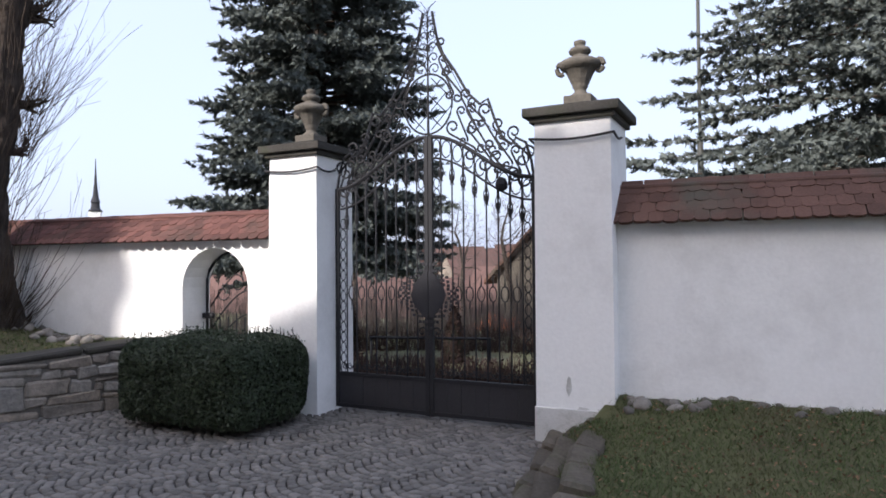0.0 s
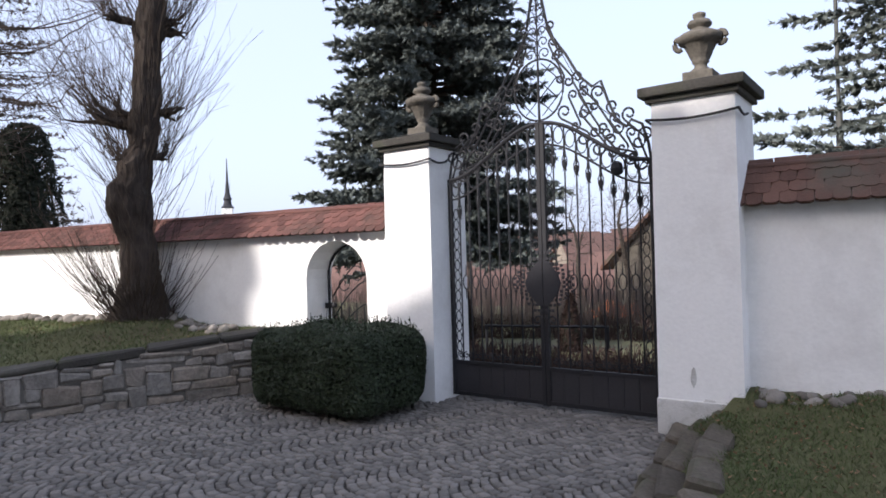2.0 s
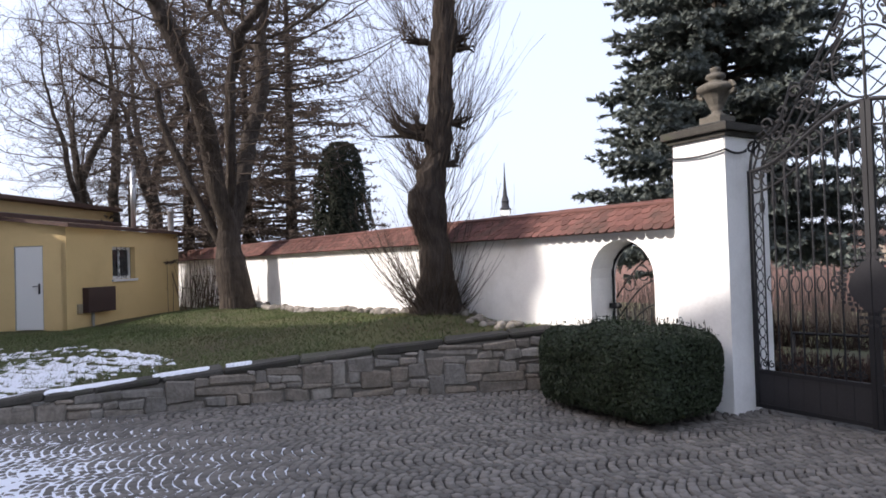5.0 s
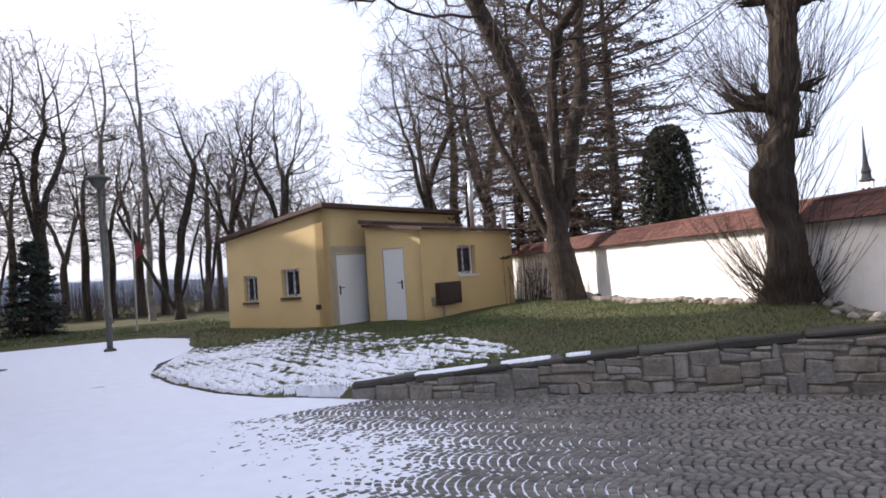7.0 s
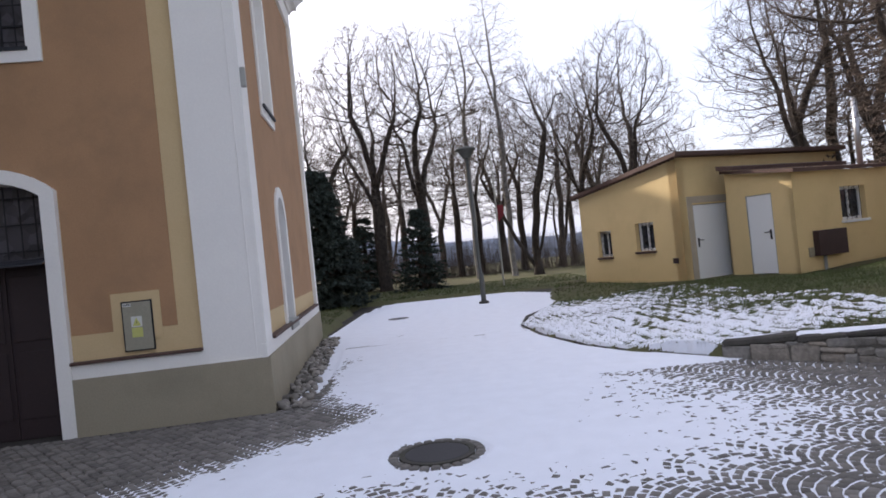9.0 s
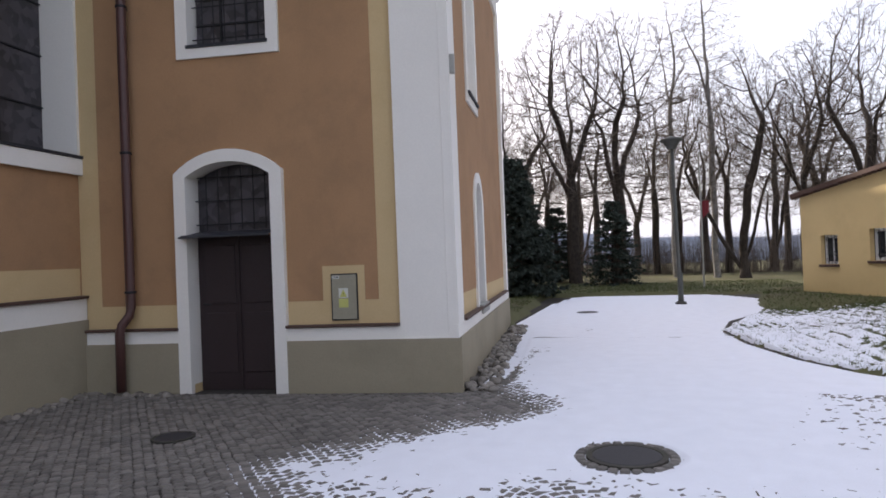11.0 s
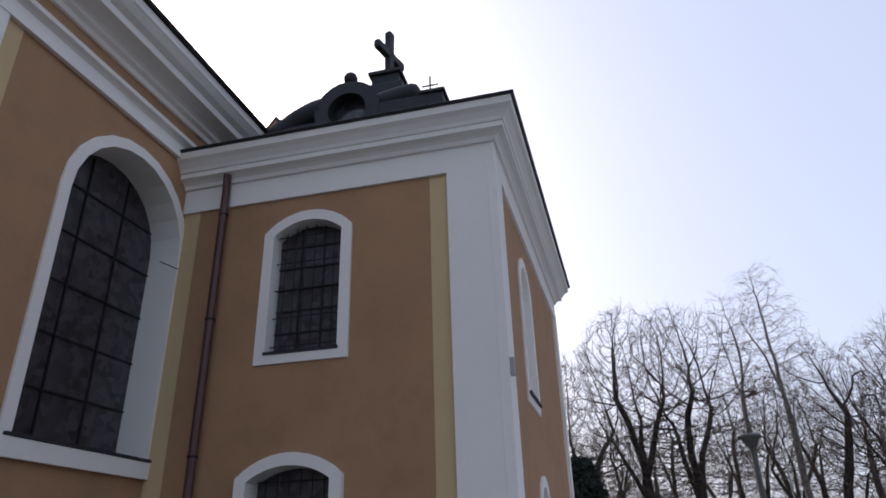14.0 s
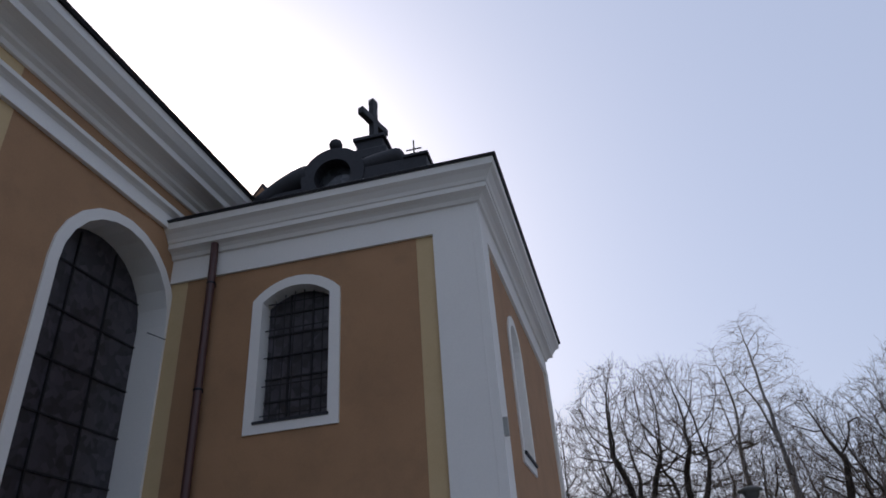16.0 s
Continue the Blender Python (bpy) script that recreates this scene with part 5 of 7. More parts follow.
# ---- street lamp and pole with a red flag ----
lamp = thing("street_lamp", (-20.4, 0.5, 0.0), "grey steel lamp post with a flat mushroom head", "street lamp")
bm = bmesh.new()
path_tube(bm, [(-20.4, 0.5, -0.1), (-20.4, 0.5, 0.9), (-20.4, 0.48, 0.95), (-20.4, 0.42, 4.45)], lambda s: 0.075 if s < 0.4 else 0.05, 10)
part("post", bm, LAMP_GREY, lamp, "", True)
bm = bmesh.new()
lathe(bm, at(-20.4, 0.42, 0), [(0.06, 4.40), (0.12, 4.42), (0.20, 4.55), (0.23, 4.62), (0.33, 4.64), (0.30, 4.70), (0.12, 4.76), (0.02, 4.77)], 16)
part("lamp_head", bm, LAMP_GREY, lamp, "flat mushroom lamp head", True)
bm = bmesh.new()
lathe(bm, at(-20.4, 0.5, 0), [(0.16, -0.02), (0.16, 0.06), (0.09, 0.1)], 10)
part("foot", bm, CAP_STONE, lamp)
flag = thing("flag_pole", (-27.5, 1.6, 0.0), "thin pole with a hanging red flag", "flag pole")
bm = bmesh.new()
path_tube(bm, [(-27.5, 1.6, -0.1), (-27.5, 1.6, 5.2)], 0.035, 6)
part("pole", bm, GREY_METAL, flag)
bm = bmesh.new()
for k in range(4):
    x = 0.05 + 0.06 * k
    box(bm, at(-27.5, 1.6, 90), x, x + 0.058, -0.03 + 0.03 * (k % 2), -0.01 + 0.03 * (k % 2), 2.7 + 0.07 * k, 3.35)
part("flag", bm, RED_CLOTH, flag)


def flake(m, x, z, w, h, y, owner, seed):
    """A thin irregular skin of flaked plaster on a wall face."""
    rng_ = random.Random(seed)
    bm = bmesh.new()
    ring = [(x + w * math.cos(a) * rng_.uniform(0.6, 1.1), z + h * math.sin(a) * rng_.uniform(0.6, 1.1)) for a in (2 * math.pi * k / 14 for k in range(14))]
    prism(bm, m, ring, y - 0.004, y + 0.004)
    part("plaster_flake", bm, FLAKE, owner, "grey flaked plaster")


for k, (fx0, fz0, fw, fh) in enumerate(((-0.30, 0.50, 0.028, 0.10), (-0.42, 0.31, 0.06, 0.02))):
    flake(GATE, fx0, fz0, fw, fh, 0.008, near_pillar, 70 + k)

# ---- manhole ----
mh = thing("manhole_cover", (-5.72, -0.47, 0.0), "round dark iron manhole cover in the paving", "manhole cover")
bm = bmesh.new()
lathe(bm, at(-5.72, -0.47, 0), [(0.315, -0.05), (0.315, 0.012), (0.275, 0.014), (0.27, 0.006)], 32)
part("ring", bm, CAP_STONE, mh)
bm = bmesh.new()
lathe(bm, at(-5.72, -0.47, 0), [(0.265, -0.03), (0.265, 0.010), (0.25, 0.013), (0.02, 0.013)], 32)
part("lid", bm, GATE_SHEET, mh)

for name_, label_, cx_, cy_, r_ in (("drain_cover", "small dark iron drain cover in the snowy road", -18.16, -1.9, 0.28), ("drain_cover", "small round iron cover in the paving by the church", -5.58, -4.61, 0.2)):
    dc = thing(name_, (cx_, cy_, 0.0), label_, "drain cover", "covers in the paving")
    bm = bmesh.new()
    lathe(bm, at(cx_, cy_, 0), [(r_, -0.05), (r_, 0.018), (r_ * 0.86, 0.02), (r_ * 0.85, 0.014)], 24)
    part("ring", bm, CAP_STONE, dc)
    bm = bmesh.new()
    lathe(bm, at(cx_, cy_, 0), [(r_ * 0.83, -0.03), (r_ * 0.83, 0.016), (r_ * 0.78, 0.018), (0.02, 0.018)], 24)
    part("lid", bm, GATE_SHEET, dc)

# ---- trees ----


def unit(v):
    return v / max(np.linalg.norm(v), 1e-9)


def colonize(rng, goals, nodes, parents, step, kill, up, rounds):
    """Branches that reach for goals: every goal pulls its nearest node one step towards it until it is met."""
    nodes, parents = [np.array(p, dtype=float) for p in nodes], list(parents)
    near, best = np.zeros(len(goals), dtype=int), np.full(len(goals), 1e9)
    fresh = np.arange(len(nodes))
    for _ in range(rounds):
        d = np.linalg.norm(goals[:, None, :] - np.array([nodes[i] for i in fresh])[None], axis=2)
        k = d.argmin(1)
        low = d[np.arange(len(goals)), k]
        closer = low < best
        best[closer], near[closer] = low[closer], fresh[k[closer]]
        keep = best > kill
        goals, near, best = goals[keep], near[keep], best[keep]
        if not len(goals):
            break
        here = np.array(nodes)
        way = goals - here[near]
        way /= np.linalg.norm(way, axis=1, keepdims=True)
        ids, back = np.unique(near, return_inverse=True)
        pull = np.zeros((len(ids), 3))
        np.add.at(pull, back.ravel(), way)
        pull /= np.maximum(np.linalg.norm(pull, axis=1, keepdims=True), 1e-6)
        pull += rng.normal(0, 0.10, pull.shape)
        pull[:, 2] += up
        pull /= np.maximum(np.linalg.norm(pull, axis=1, keepdims=True), 1e-6)
        fresh = np.arange(len(nodes), len(nodes) + len(ids))
        nodes += list(here[ids] + pull * step)
        parents += list(ids)
    return np.array(nodes), np.array(parents)


def bare_tree(name, at_, height, r, seed, label, low=0.3, reach=0.3, fork=0.28, leaders=3, splay=0.35, rise=0.3, goals=1700, step=0.3, kill=0.45,
              up=0.22, twig=0.8, twigs=3, droop=0.15, tip=0.009, trunk_mat=BARK, twig_mat=TWIG, group="", lean=(0.0, 0.0)):
    """A leafless tree: trunk, ascending leaders, limbs that fill a domed crown, and fine twigs at their ends."""
    rng = np.random.RandomState(seed)
    t = thing(name, at_, label, "tree", group)
    foot = np.array(at_, dtype=float) - np.array([0, 0, 0.15])
    count = int(height * fork / step) + 1
    nodes = [foot + np.array([lean[0] * k * step + 0.03 * math.sin(k * 0.7), lean[1] * k * step + 0.03 * math.cos(k * 0.5), k * step]) for k in range(count)]
    parents = [-1] + list(range(count - 1))
    for j in range(leaders):
        az = 6.28 * (j + rng.uniform(-0.25, 0.25)) / leaders
        last = max(1, count - 1 - (j * 2) % 7)
        p = nodes[last]
        d = unit(np.array([math.cos(az) * splay, math.sin(az) * splay, 1.0]))
        for k in range(int(height * rise * rng.uniform(0.75, 1.1) / step)):
            p = p + d * step
            d = unit(d + rng.normal(0, 0.07, 3) + np.array([0, 0, 0.015]))
            nodes.append(p)
            parents.append(last)
            last = len(nodes) - 1
    u = rng.uniform(0, 1, goals) ** 0.85
    prof = np.sqrt(np.clip(1 - ((u - 0.42) / np.where(u > 0.42, 0.58, 0.5)) ** 2, 0.02, 1))
    az, rad = rng.uniform(0, 6.28, goals), height * reach * prof * np.sqrt(rng.uniform(0, 1, goals))
    rad *= 1 + 0.18 * np.sin(az * 3 + seed) * np.sin(u * 7 + seed)
    top = nodes[count - 1]
    cloud = np.stack([foot[0] + (top[0] - foot[0]) * 1.5 + rad * np.cos(az), foot[1] + (top[1] - foot[1]) * 1.5 + rad * np.sin(az), foot[2] + height * (low + (1 - low) * u * 0.96)], axis=1)
    nodes, parents = colonize(rng, cloud, nodes, parents, step, kill, up, 90)
    ends = np.zeros(len(nodes))
    child = np.bincount(parents[1:], minlength=len(nodes))
    ends[child == 0] = 1
    for i in range(len(nodes) - 1, 0, -1):
        ends[parents[i]] += ends[i]
    power = math.log(ends[0]) / math.log(r / tip)
    radius = tip * np.maximum(ends, 1) ** (1 / power)
    i = np.arange(1, len(nodes))
    most = np.zeros(len(nodes))
    np.maximum.at(most, parents[i], ends[i])
    start = np.where(ends[i] >= most[parents[i]], radius[parents[i]], np.minimum(radius[parents[i]], radius[i] * 1.35))
    segs = np.concatenate([nodes[parents[i]], nodes[i], start[:, None], radius[i][:, None]], axis=1)
    for k, grow in ((0, 1.35), (1, 1.15), (2, 1.05)):
        segs[k, 6] *= grow
        if k:
            segs[k - 1, 7] = segs[k, 6]
    thick = radius[i] > 0.028
    run = nodes[i] - nodes[parents[i]]
    run /= np.maximum(np.linalg.norm(run, axis=1, keepdims=True), 1e-6)
    lap = np.where(thick, 0.22, 0.0)[:, None] * run
    segs[:, 0:3] -= lap * segs[:, 6:7]
    segs[:, 3:6] += lap * segs[:, 7:8]
    raw_part("trunk", *tubes(segs[thick], 9), trunk_mat, t, "", True)
    fine = [segs[~thick]]
    host = np.where(ends[1:] <= 4)[0] + 1
    host = np.repeat(host, twigs)
    way = nodes[host] - nodes[parents[host]]
    way /= np.linalg.norm(way, axis=1, keepdims=True)
    p = nodes[parents[host]] + (nodes[host] - nodes[parents[host]]) * rng.uniform(0.2, 1, (len(host), 1))
    d = way * 0.8 + rng.normal(0, 0.5, way.shape)
    d[:, 2] += droop
    d /= np.linalg.norm(d, axis=1, keepdims=True)
    ln = twig * rng.uniform(0.35, 1.0, (len(host), 1))
    w0 = np.full((len(host), 1), tip * 0.75)
    for k in range(2):
        q = p + d * ln / 2
        fine.append(np.concatenate([p, q, w0 * (1 - 0.3 * k), w0 * (0.7 - 0.3 * k)], axis=1))
        d = d + rng.normal(0, 0.2, d.shape) + np.array([0, 0, droop])
        d /= np.linalg.norm(d, axis=1, keepdims=True)
        p = q
    raw_part("crown", *tubes(np.concatenate(fine), 3), twig_mat, t, "bare twigs")
    return t


# bare tree with several limbs in front of the wall
bare_tree("linden_tree", (-13.7, 10.7, 0.5), 15.5, 0.40, 11, "large bare linden with spreading dark limbs by the wall", low=0.2, reach=0.34, fork=0.16, leaders=5, splay=0.32, rise=0.4,
          goals=5200, step=0.24, kill=0.34, up=0.10, twig=0.9, twigs=2, droop=-0.02, tip=0.006, trunk_mat=OLD_BARK, lean=(-0.05, -0.05))
# pollarded trunk with dense water shoots
pol = thing("pollard_tree", (-6.25, 8.75, 0.7), "old pollarded linden trunk bristling with thin water shoots", "tree")
rng = np.random.RandomState(5)
line = [(-6.25, 8.75, 0.5, 0.60), (-6.25, 8.75, 0.8, 0.46), (-6.26, 8.75, 1.1, 0.34), (-6.27, 8.75, 1.5, 0.25), (-6.28, 8.76, 1.85, 0.235), (-6.36, 8.72, 2.1, 0.275), (-6.40, 8.70, 2.4, 0.31), (-6.39, 8.70, 2.7, 0.295),
        (-6.33, 8.74, 2.85, 0.255), (-6.31, 8.74, 3.05, 0.25), (-6.20, 8.80, 3.3, 0.19), (-6.20, 8.80, 3.6, 0.22), (-6.16, 8.82, 3.9, 0.21), (-6.15, 8.84, 4.4, 0.19), (-6.12, 8.85, 4.8, 0.18), (-6.10, 8.85, 5.05, 0.25),
        (-6.06, 8.85, 5.3, 0.20), (-6.03, 8.85, 6.2, 0.16), (-6.0, 8.85, 7.2, 0.14), (-5.95, 8.86, 8.4, 0.10)]
rings, sides, levels = [], 36, 130
for k in range(levels + 1):
    f = k / levels * (len(line) - 1)
    i = min(int(f), len(line) - 2)
    c = np.array(line[i]) * (1 - (f - i)) + np.array(line[i + 1]) * (f - i)
    ring = []
    for j in range(sides):
        a = 2 * math.pi * j / sides
        v = Vector((math.cos(a) * 1.2, math.sin(a) * 1.2, c[2] * 0.9))
        rough = 1 + 0.20 * noise.noise(v * 1.7) + 0.24 * noise.noise(v * 4.3 + Vector((7, 0, 0))) + 0.15 * noise.noise(Vector((v.x * 9, v.y * 9, v.z * 3)))
        ring.append((c[0] + math.cos(a) * c[3] * rough * 0.92, c[1] + math.sin(a) * c[3] * rough * 0.92, c[2]))
    rings.append(ring)
tv = np.array(rings).reshape(-1, 3)
ti = np.arange(len(tv)).reshape(levels + 1, sides)
tf = np.stack([ti[:-1], np.roll(ti, -1, 1)[:-1], np.roll(ti, -1, 1)[1:], ti[1:]], axis=2).reshape(-1, 4)
raw_part("trunk", tv, tf, OLD_BARK, pol, "knotty grey brown trunk", True)
shoots, tips = [], []
ACROSS = np.array([-0.82, -0.57, 0.0])
for z, side, ln in ((3.62, 1, 0.95), (3.55, 1, 0.8), (3.75, 1, 0.6), (5.1, 1, 0.6), (5.1, -1, 0.7), (5.0, -1, 0.5), (3.8, -1, 0.5), (3.15, -1, 0.3), (3.1, 1, 0.35), (2.5, 1, 0.25), (6.0, 1, 0.7), (6.1, -1, 0.7), (7.0, 1, 0.6), (7.2, -1, 0.6)):
    stubs = []
    for fork in range(3):
        p = np.array([-6.2, 8.8, z]) + ACROSS * side * 0.12
        d = unit(ACROSS * side + np.array([rng.uniform(-0.5, 0.5), rng.uniform(-0.5, 0.5), rng.uniform(-0.15, 0.25)]))
        length = ln * rng.uniform(0.55, 1.05)
        for k in range(5):
            q = p + d * length / 5
            stubs.append((*p, *q, 0.06 - 0.010 * k, 0.05 - 0.010 * k))
            if k > 0:
                tips.append((q, side))
            p, d = q, unit(d + rng.normal(0, 0.22, 3) + np.array([0, 0, 0.08]))
    raw_part("limb", *tubes(stubs, 7), OLD_BARK, pol, "", True)
for k in range(1250):
    kind = rng.rand()
    a = rng.uniform(0, 6.28)
    if kind < 0.5:
        p, side = tips[rng.randint(len(tips))]
        p = p + rng.normal(0, 0.03, 3)
        way = ACROSS * side * rng.uniform(0.1, 0.8 if side > 0 else 0.5) + np.array([rng.normal(0, 0.3), rng.normal(0, 0.3), 0.8])
        ln = rng.uniform(0.6, 1.9)
    elif kind < 0.78:
        z = rng.uniform(1.7, 7.6)
        p = np.array([-6.35 + 0.05 * z + math.cos(a) * 0.22, 8.78 + math.sin(a) * 0.22, z])
        way, ln = np.array([math.cos(a) * 0.6, math.sin(a) * 0.6, 0.9]), rng.uniform(0.5, 1.5)
    else:
        p = np.array([-6.27 + math.cos(a) * 0.4, 8.75 + math.sin(a) * 0.4, rng.uniform(0.65, 1.2)])
        way, ln = np.array([math.cos(a) * 0.9, math.sin(a) * 0.9, 1.0]), rng.uniform(0.6, 1.7)
    d = unit(way + rng.normal(0, 0.15, 3))
    rad = rng.uniform(0.0035, 0.0075)
    for i in range(5):
        q = p + d * ln / 5
        shoots.append((*p, *q, rad * (1 - i * 0.15), rad * (0.85 - i * 0.15)))
        p, d = q, unit(d + np.array([0, 0, 0.14]) + rng.normal(0, 0.07, 3))
        if i >= 1 and rng.rand() < 0.25:
            e = unit(d + rng.normal(0, 0.35, 3))
            shoots.append((*p, *(p + e * ln * 0.22), rad * 0.6, rad * 0.35))
raw_part("crown", *tubes(shoots, 3), SHOOT, pol, "dense thin upright water shoots")


def polar(az, dist, z=0.0):
    return (-math.sin(radians(az)) * dist, math.cos(radians(az)) * dist, z)


# far avenue of bare lindens
PARK = dict(twig_mat=FAR_TWIG, group="bare trees of the park", label="tall bare linden at the edge of the park")
first = bare_tree("bare_tree", polar(96.6, 33), 13.7, 0.30, 21, low=0.3, reach=0.27, fork=0.42, leaders=4, splay=0.34, rise=0.3, goals=2500, **PARK)
second = bare_tree("bare_tree", polar(92.8, 33), 13.5, 0.28, 22, low=0.3, reach=0.25, fork=0.36, leaders=3, splay=0.3, rise=0.35, goals=2300, **PARK)
third = bare_tree("bare_tree", polar(83.6, 34), 11.3, 0.24, 23, low=0.3, reach=0.24, fork=0.14, leaders=3, splay=0.36, rise=0.5, goals=1700, **PARK)
slim = bare_tree("bare_tree", polar(90.0, 40), 11.0, 0.20, 24, low=0.3, reach=0.17, fork=0.5, leaders=2, splay=0.2, rise=0.25, goals=1100, **PARK)
for az, dist, src, size, turn in ((79.3, 35, first, 0.82, 70), (75.4, 34, second, 0.92, 150), (77.4, 38, third, 0.98, 210), (88.2, 41, slim, 0.9, 40), (98.6, 40, slim, 0.9, 200),
                                 (86.3, 44, second, 0.9, 300), (81.5, 43, third, 1.0, 120), (72.6, 40, third, 0.72, 20), (94.6, 45, slim, 1.05, 10), (101.0, 37, second, 0.95, 100),
                                 (84.6, 40, slim, 0.95, 250), (63.0, 30, first, 0.95, 90), (58.0, 31, second, 1.1, 30), (54.0, 33, first, 1.05, 200), (60.5, 34, third, 1.2, 290),
                                 (104.5, 42, third, 1.0, 10), (91.4, 50, second, 0.85, 260), (80.4, 48, slim, 1.0, 130), (77.9, 46, slim, 1.0, 77), (74.4, 47, slim, 0.9, 33),
                                 (96.0, 52, third, 1.0, 143), (99.6, 50, first, 0.8, 15), (70.6, 52, slim, 0.8, 190)):
    ob = copy_thing(src, pose(*polar(az, dist), 0, 0, turn))
    ob.scale = (size, size, size)
for az, dist, h, seed in ((85.6, 35, 15.8, 31), (88.6, 36, 14.8, 32)):
    bare_tree("birch_tree", polar(az, dist), h, 0.15, seed, "slender bare birch with a pale trunk", low=0.35, reach=0.115, fork=0.55, leaders=2, splay=0.1, rise=0.38, goals=1100, step=0.28, kill=0.36,
              up=0.35, twig=1.1, twigs=2, droop=-0.28, tip=0.007, trunk_mat=BIRCH, twig_mat=BIRCH_TWIG, group="birches of the park")


def needles(rng, p, d, ln, count, size, droop=0.0):
    """Needle blades round many twigs at once: p, d (n, 3), ln (n,)."""
    n = len(p)
    s = rng.uniform(0, 1, (n, count, 1))
    base = p[:, None, :] + d[:, None, :] * ln[:, None, None] * s
    out = rng.normal(0, 1, (n, count, 3))
    out -= (out * d[:, None, :]).sum(2, keepdims=True) * d[:, None, :]
    out /= np.maximum(np.linalg.norm(out, axis=2, keepdims=True), 1e-6)
    way = out * 0.8 + d[:, None, :] * 0.8
    way /= np.linalg.norm(way, axis=2, keepdims=True)
    tip = base + way * size * rng.uniform(0.6, 1.3, (n, count, 1))
    w = np.cross(way, d[:, None, :])
    w /= np.maximum(np.linalg.norm(w, axis=2, keepdims=True), 1e-6)
    half = w * size * 0.24
    verts = np.stack([base - half, base + half, tip], axis=2).reshape(-1, 3)
    return verts, np.arange(len(verts)).reshape(-1, 3)


def spruce(at_, height, reach, low, seed, label, mat, whorls=26, per=8, needle=0.075, count=14, droop=0.25, twig_gap=0.11, category="tree", name="spruce_tree"):
    rng = np.random.RandomState(seed)
    t = thing(name, at_, label, category)
    base = np.array(at_, dtype=float)
    raw_part("trunk", *tubes([(*(base + [0, 0, -0.2 + height * k / 8]), *(base + [0, 0, -0.2 + height * (k + 1) / 8]), 0.24 * (1 - k / 8.2), 0.24 * (1 - (k + 1) / 8.2)) for k in range(8)], 8), BARK, t, "", True)
    wood, tp, td, tl = [], [], [], []
    for w in range(whorls):
        f = w / (whorls - 1)
        z = low + (height - low) * f ** 1.05
        full = reach * (1 - f) ** 0.85 + 0.15
        for k in range(per):
            a = 2 * math.pi * (k + 0.5 * (w % 2)) / per + rng.normal(0, 0.2)
            ln = full * rng.uniform(0.75, 1.12)
            p = base + np.array([0, 0, z + rng.uniform(-0.2, 0.2)])
            d = unit(np.array([math.cos(a), math.sin(a), rng.uniform(-0.05, 0.2)]))
            n = max(4, int(ln / 0.28))
            for i in range(n):
                q = p + d * ln / n
                wood.append((*p, *q, 0.03 * (1 - i / n) + 0.004, 0.03 * (1 - (i + 1) / n) + 0.004))
                if i >= n * 0.18:
                    side = unit(np.cross(d, np.array([0, 0, 1.0])))
                    m = max(2, int(ln / n / twig_gap))
                    for j in range(m):
                        for sg in (-1, 1):
                            o = p + (q - p) * (j + rng.rand()) / m
                            e = unit(d * 0.7 + side * sg * rng.uniform(0.5, 1.1) + np.array([0, 0, rng.uniform(-0.35, 0.25)]))
                            tp.append(o)
                            td.append(e)
                            tl.append(rng.uniform(0.18, 0.42) * (0.5 + 0.7 * (1 - i / n)) * min(1.0, 0.5 + reach / 4))
                p, d = q, unit(d + np.array([0, 0, -droop / n if i < n * 0.6 else droop * 1.1 / n]) + rng.normal(0, 0.03, 3))
            tp.append(p)
            td.append(d)
            tl.append(0.25)
    tagged(raw_part("branch_wood", *tubes(wood, 4), TWIG, t), kind="stuff")
    tp, td, tl = np.array(tp), np.array(td), np.array(tl)
    # second order twigs
    pick = rng.rand(len(tp)) < 0.75
    e = td[pick] + rng.normal(0, 0.5, (pick.sum(), 3))
    e /= np.linalg.norm(e, axis=1, keepdims=True)
    tp2 = tp[pick] + td[pick] * (tl[pick] * rng.uniform(0.2, 0.8, pick.sum()))[:, None]
    tp, td, tl = np.concatenate([tp, tp2]), np.concatenate([td, e]), np.concatenate([tl, tl[pick] * 0.7])
    raw_part("needles", *needles(rng, tp, td, tl, count, needle), mat, t, "dense short needles")
    return t


spruce((-3.1, 14.2, -0.4), 15.0, 2.65, 2.0, 41, "dense blue spruce behind the gate", NEEDLE_BLUE, 46, 13, 0.1, 22, 0.25, 0.085)
spruce((8.8, 11.7, -0.2), 14.0, 6.0, 3.1, 42, "blue spruce with wide drooping boughs over the wall", NEEDLE_BLUE, 30, 14, 0.105, 17, 0.35, 0.105)
spruce(polar(47.5, 23, 0.0), 15.0, 3.4, 2.6, 43, "tall thin brownish larch behind the wall", NEEDLE_BROWN, 30, 9, 0.10, 4, 0.28, 0.22)
spruce(polar(55.5, 25, 0.0), 13.0, 3.0, 2.0, 48, "dense brownish larch beside the shed", NEEDLE_BROWN, 28, 8, 0.10, 3, 0.28, 0.25)
spruce(polar(51.0, 25, 0.0), 14.0, 3.2, 2.6, 47, "tall brownish larch behind the wall", NEEDLE_BROWN, 28, 8, 0.10, 3, 0.28, 0.25)
spruce(polar(101.6, 24, 0.0), 4.7, 1.35, 0.25, 44, "dark green fir beside the church", NEEDLE_DARK, 22, 10, 0.13, 18, 0.25, 0.13)
spruce(polar(93.4, 31, 0.0), 3.6, 1.2, 0.3, 45, "dark young spruce at the park edge", NEEDLE_DARK, 16, 8, 0.11, 6, 0.25, 0.25)
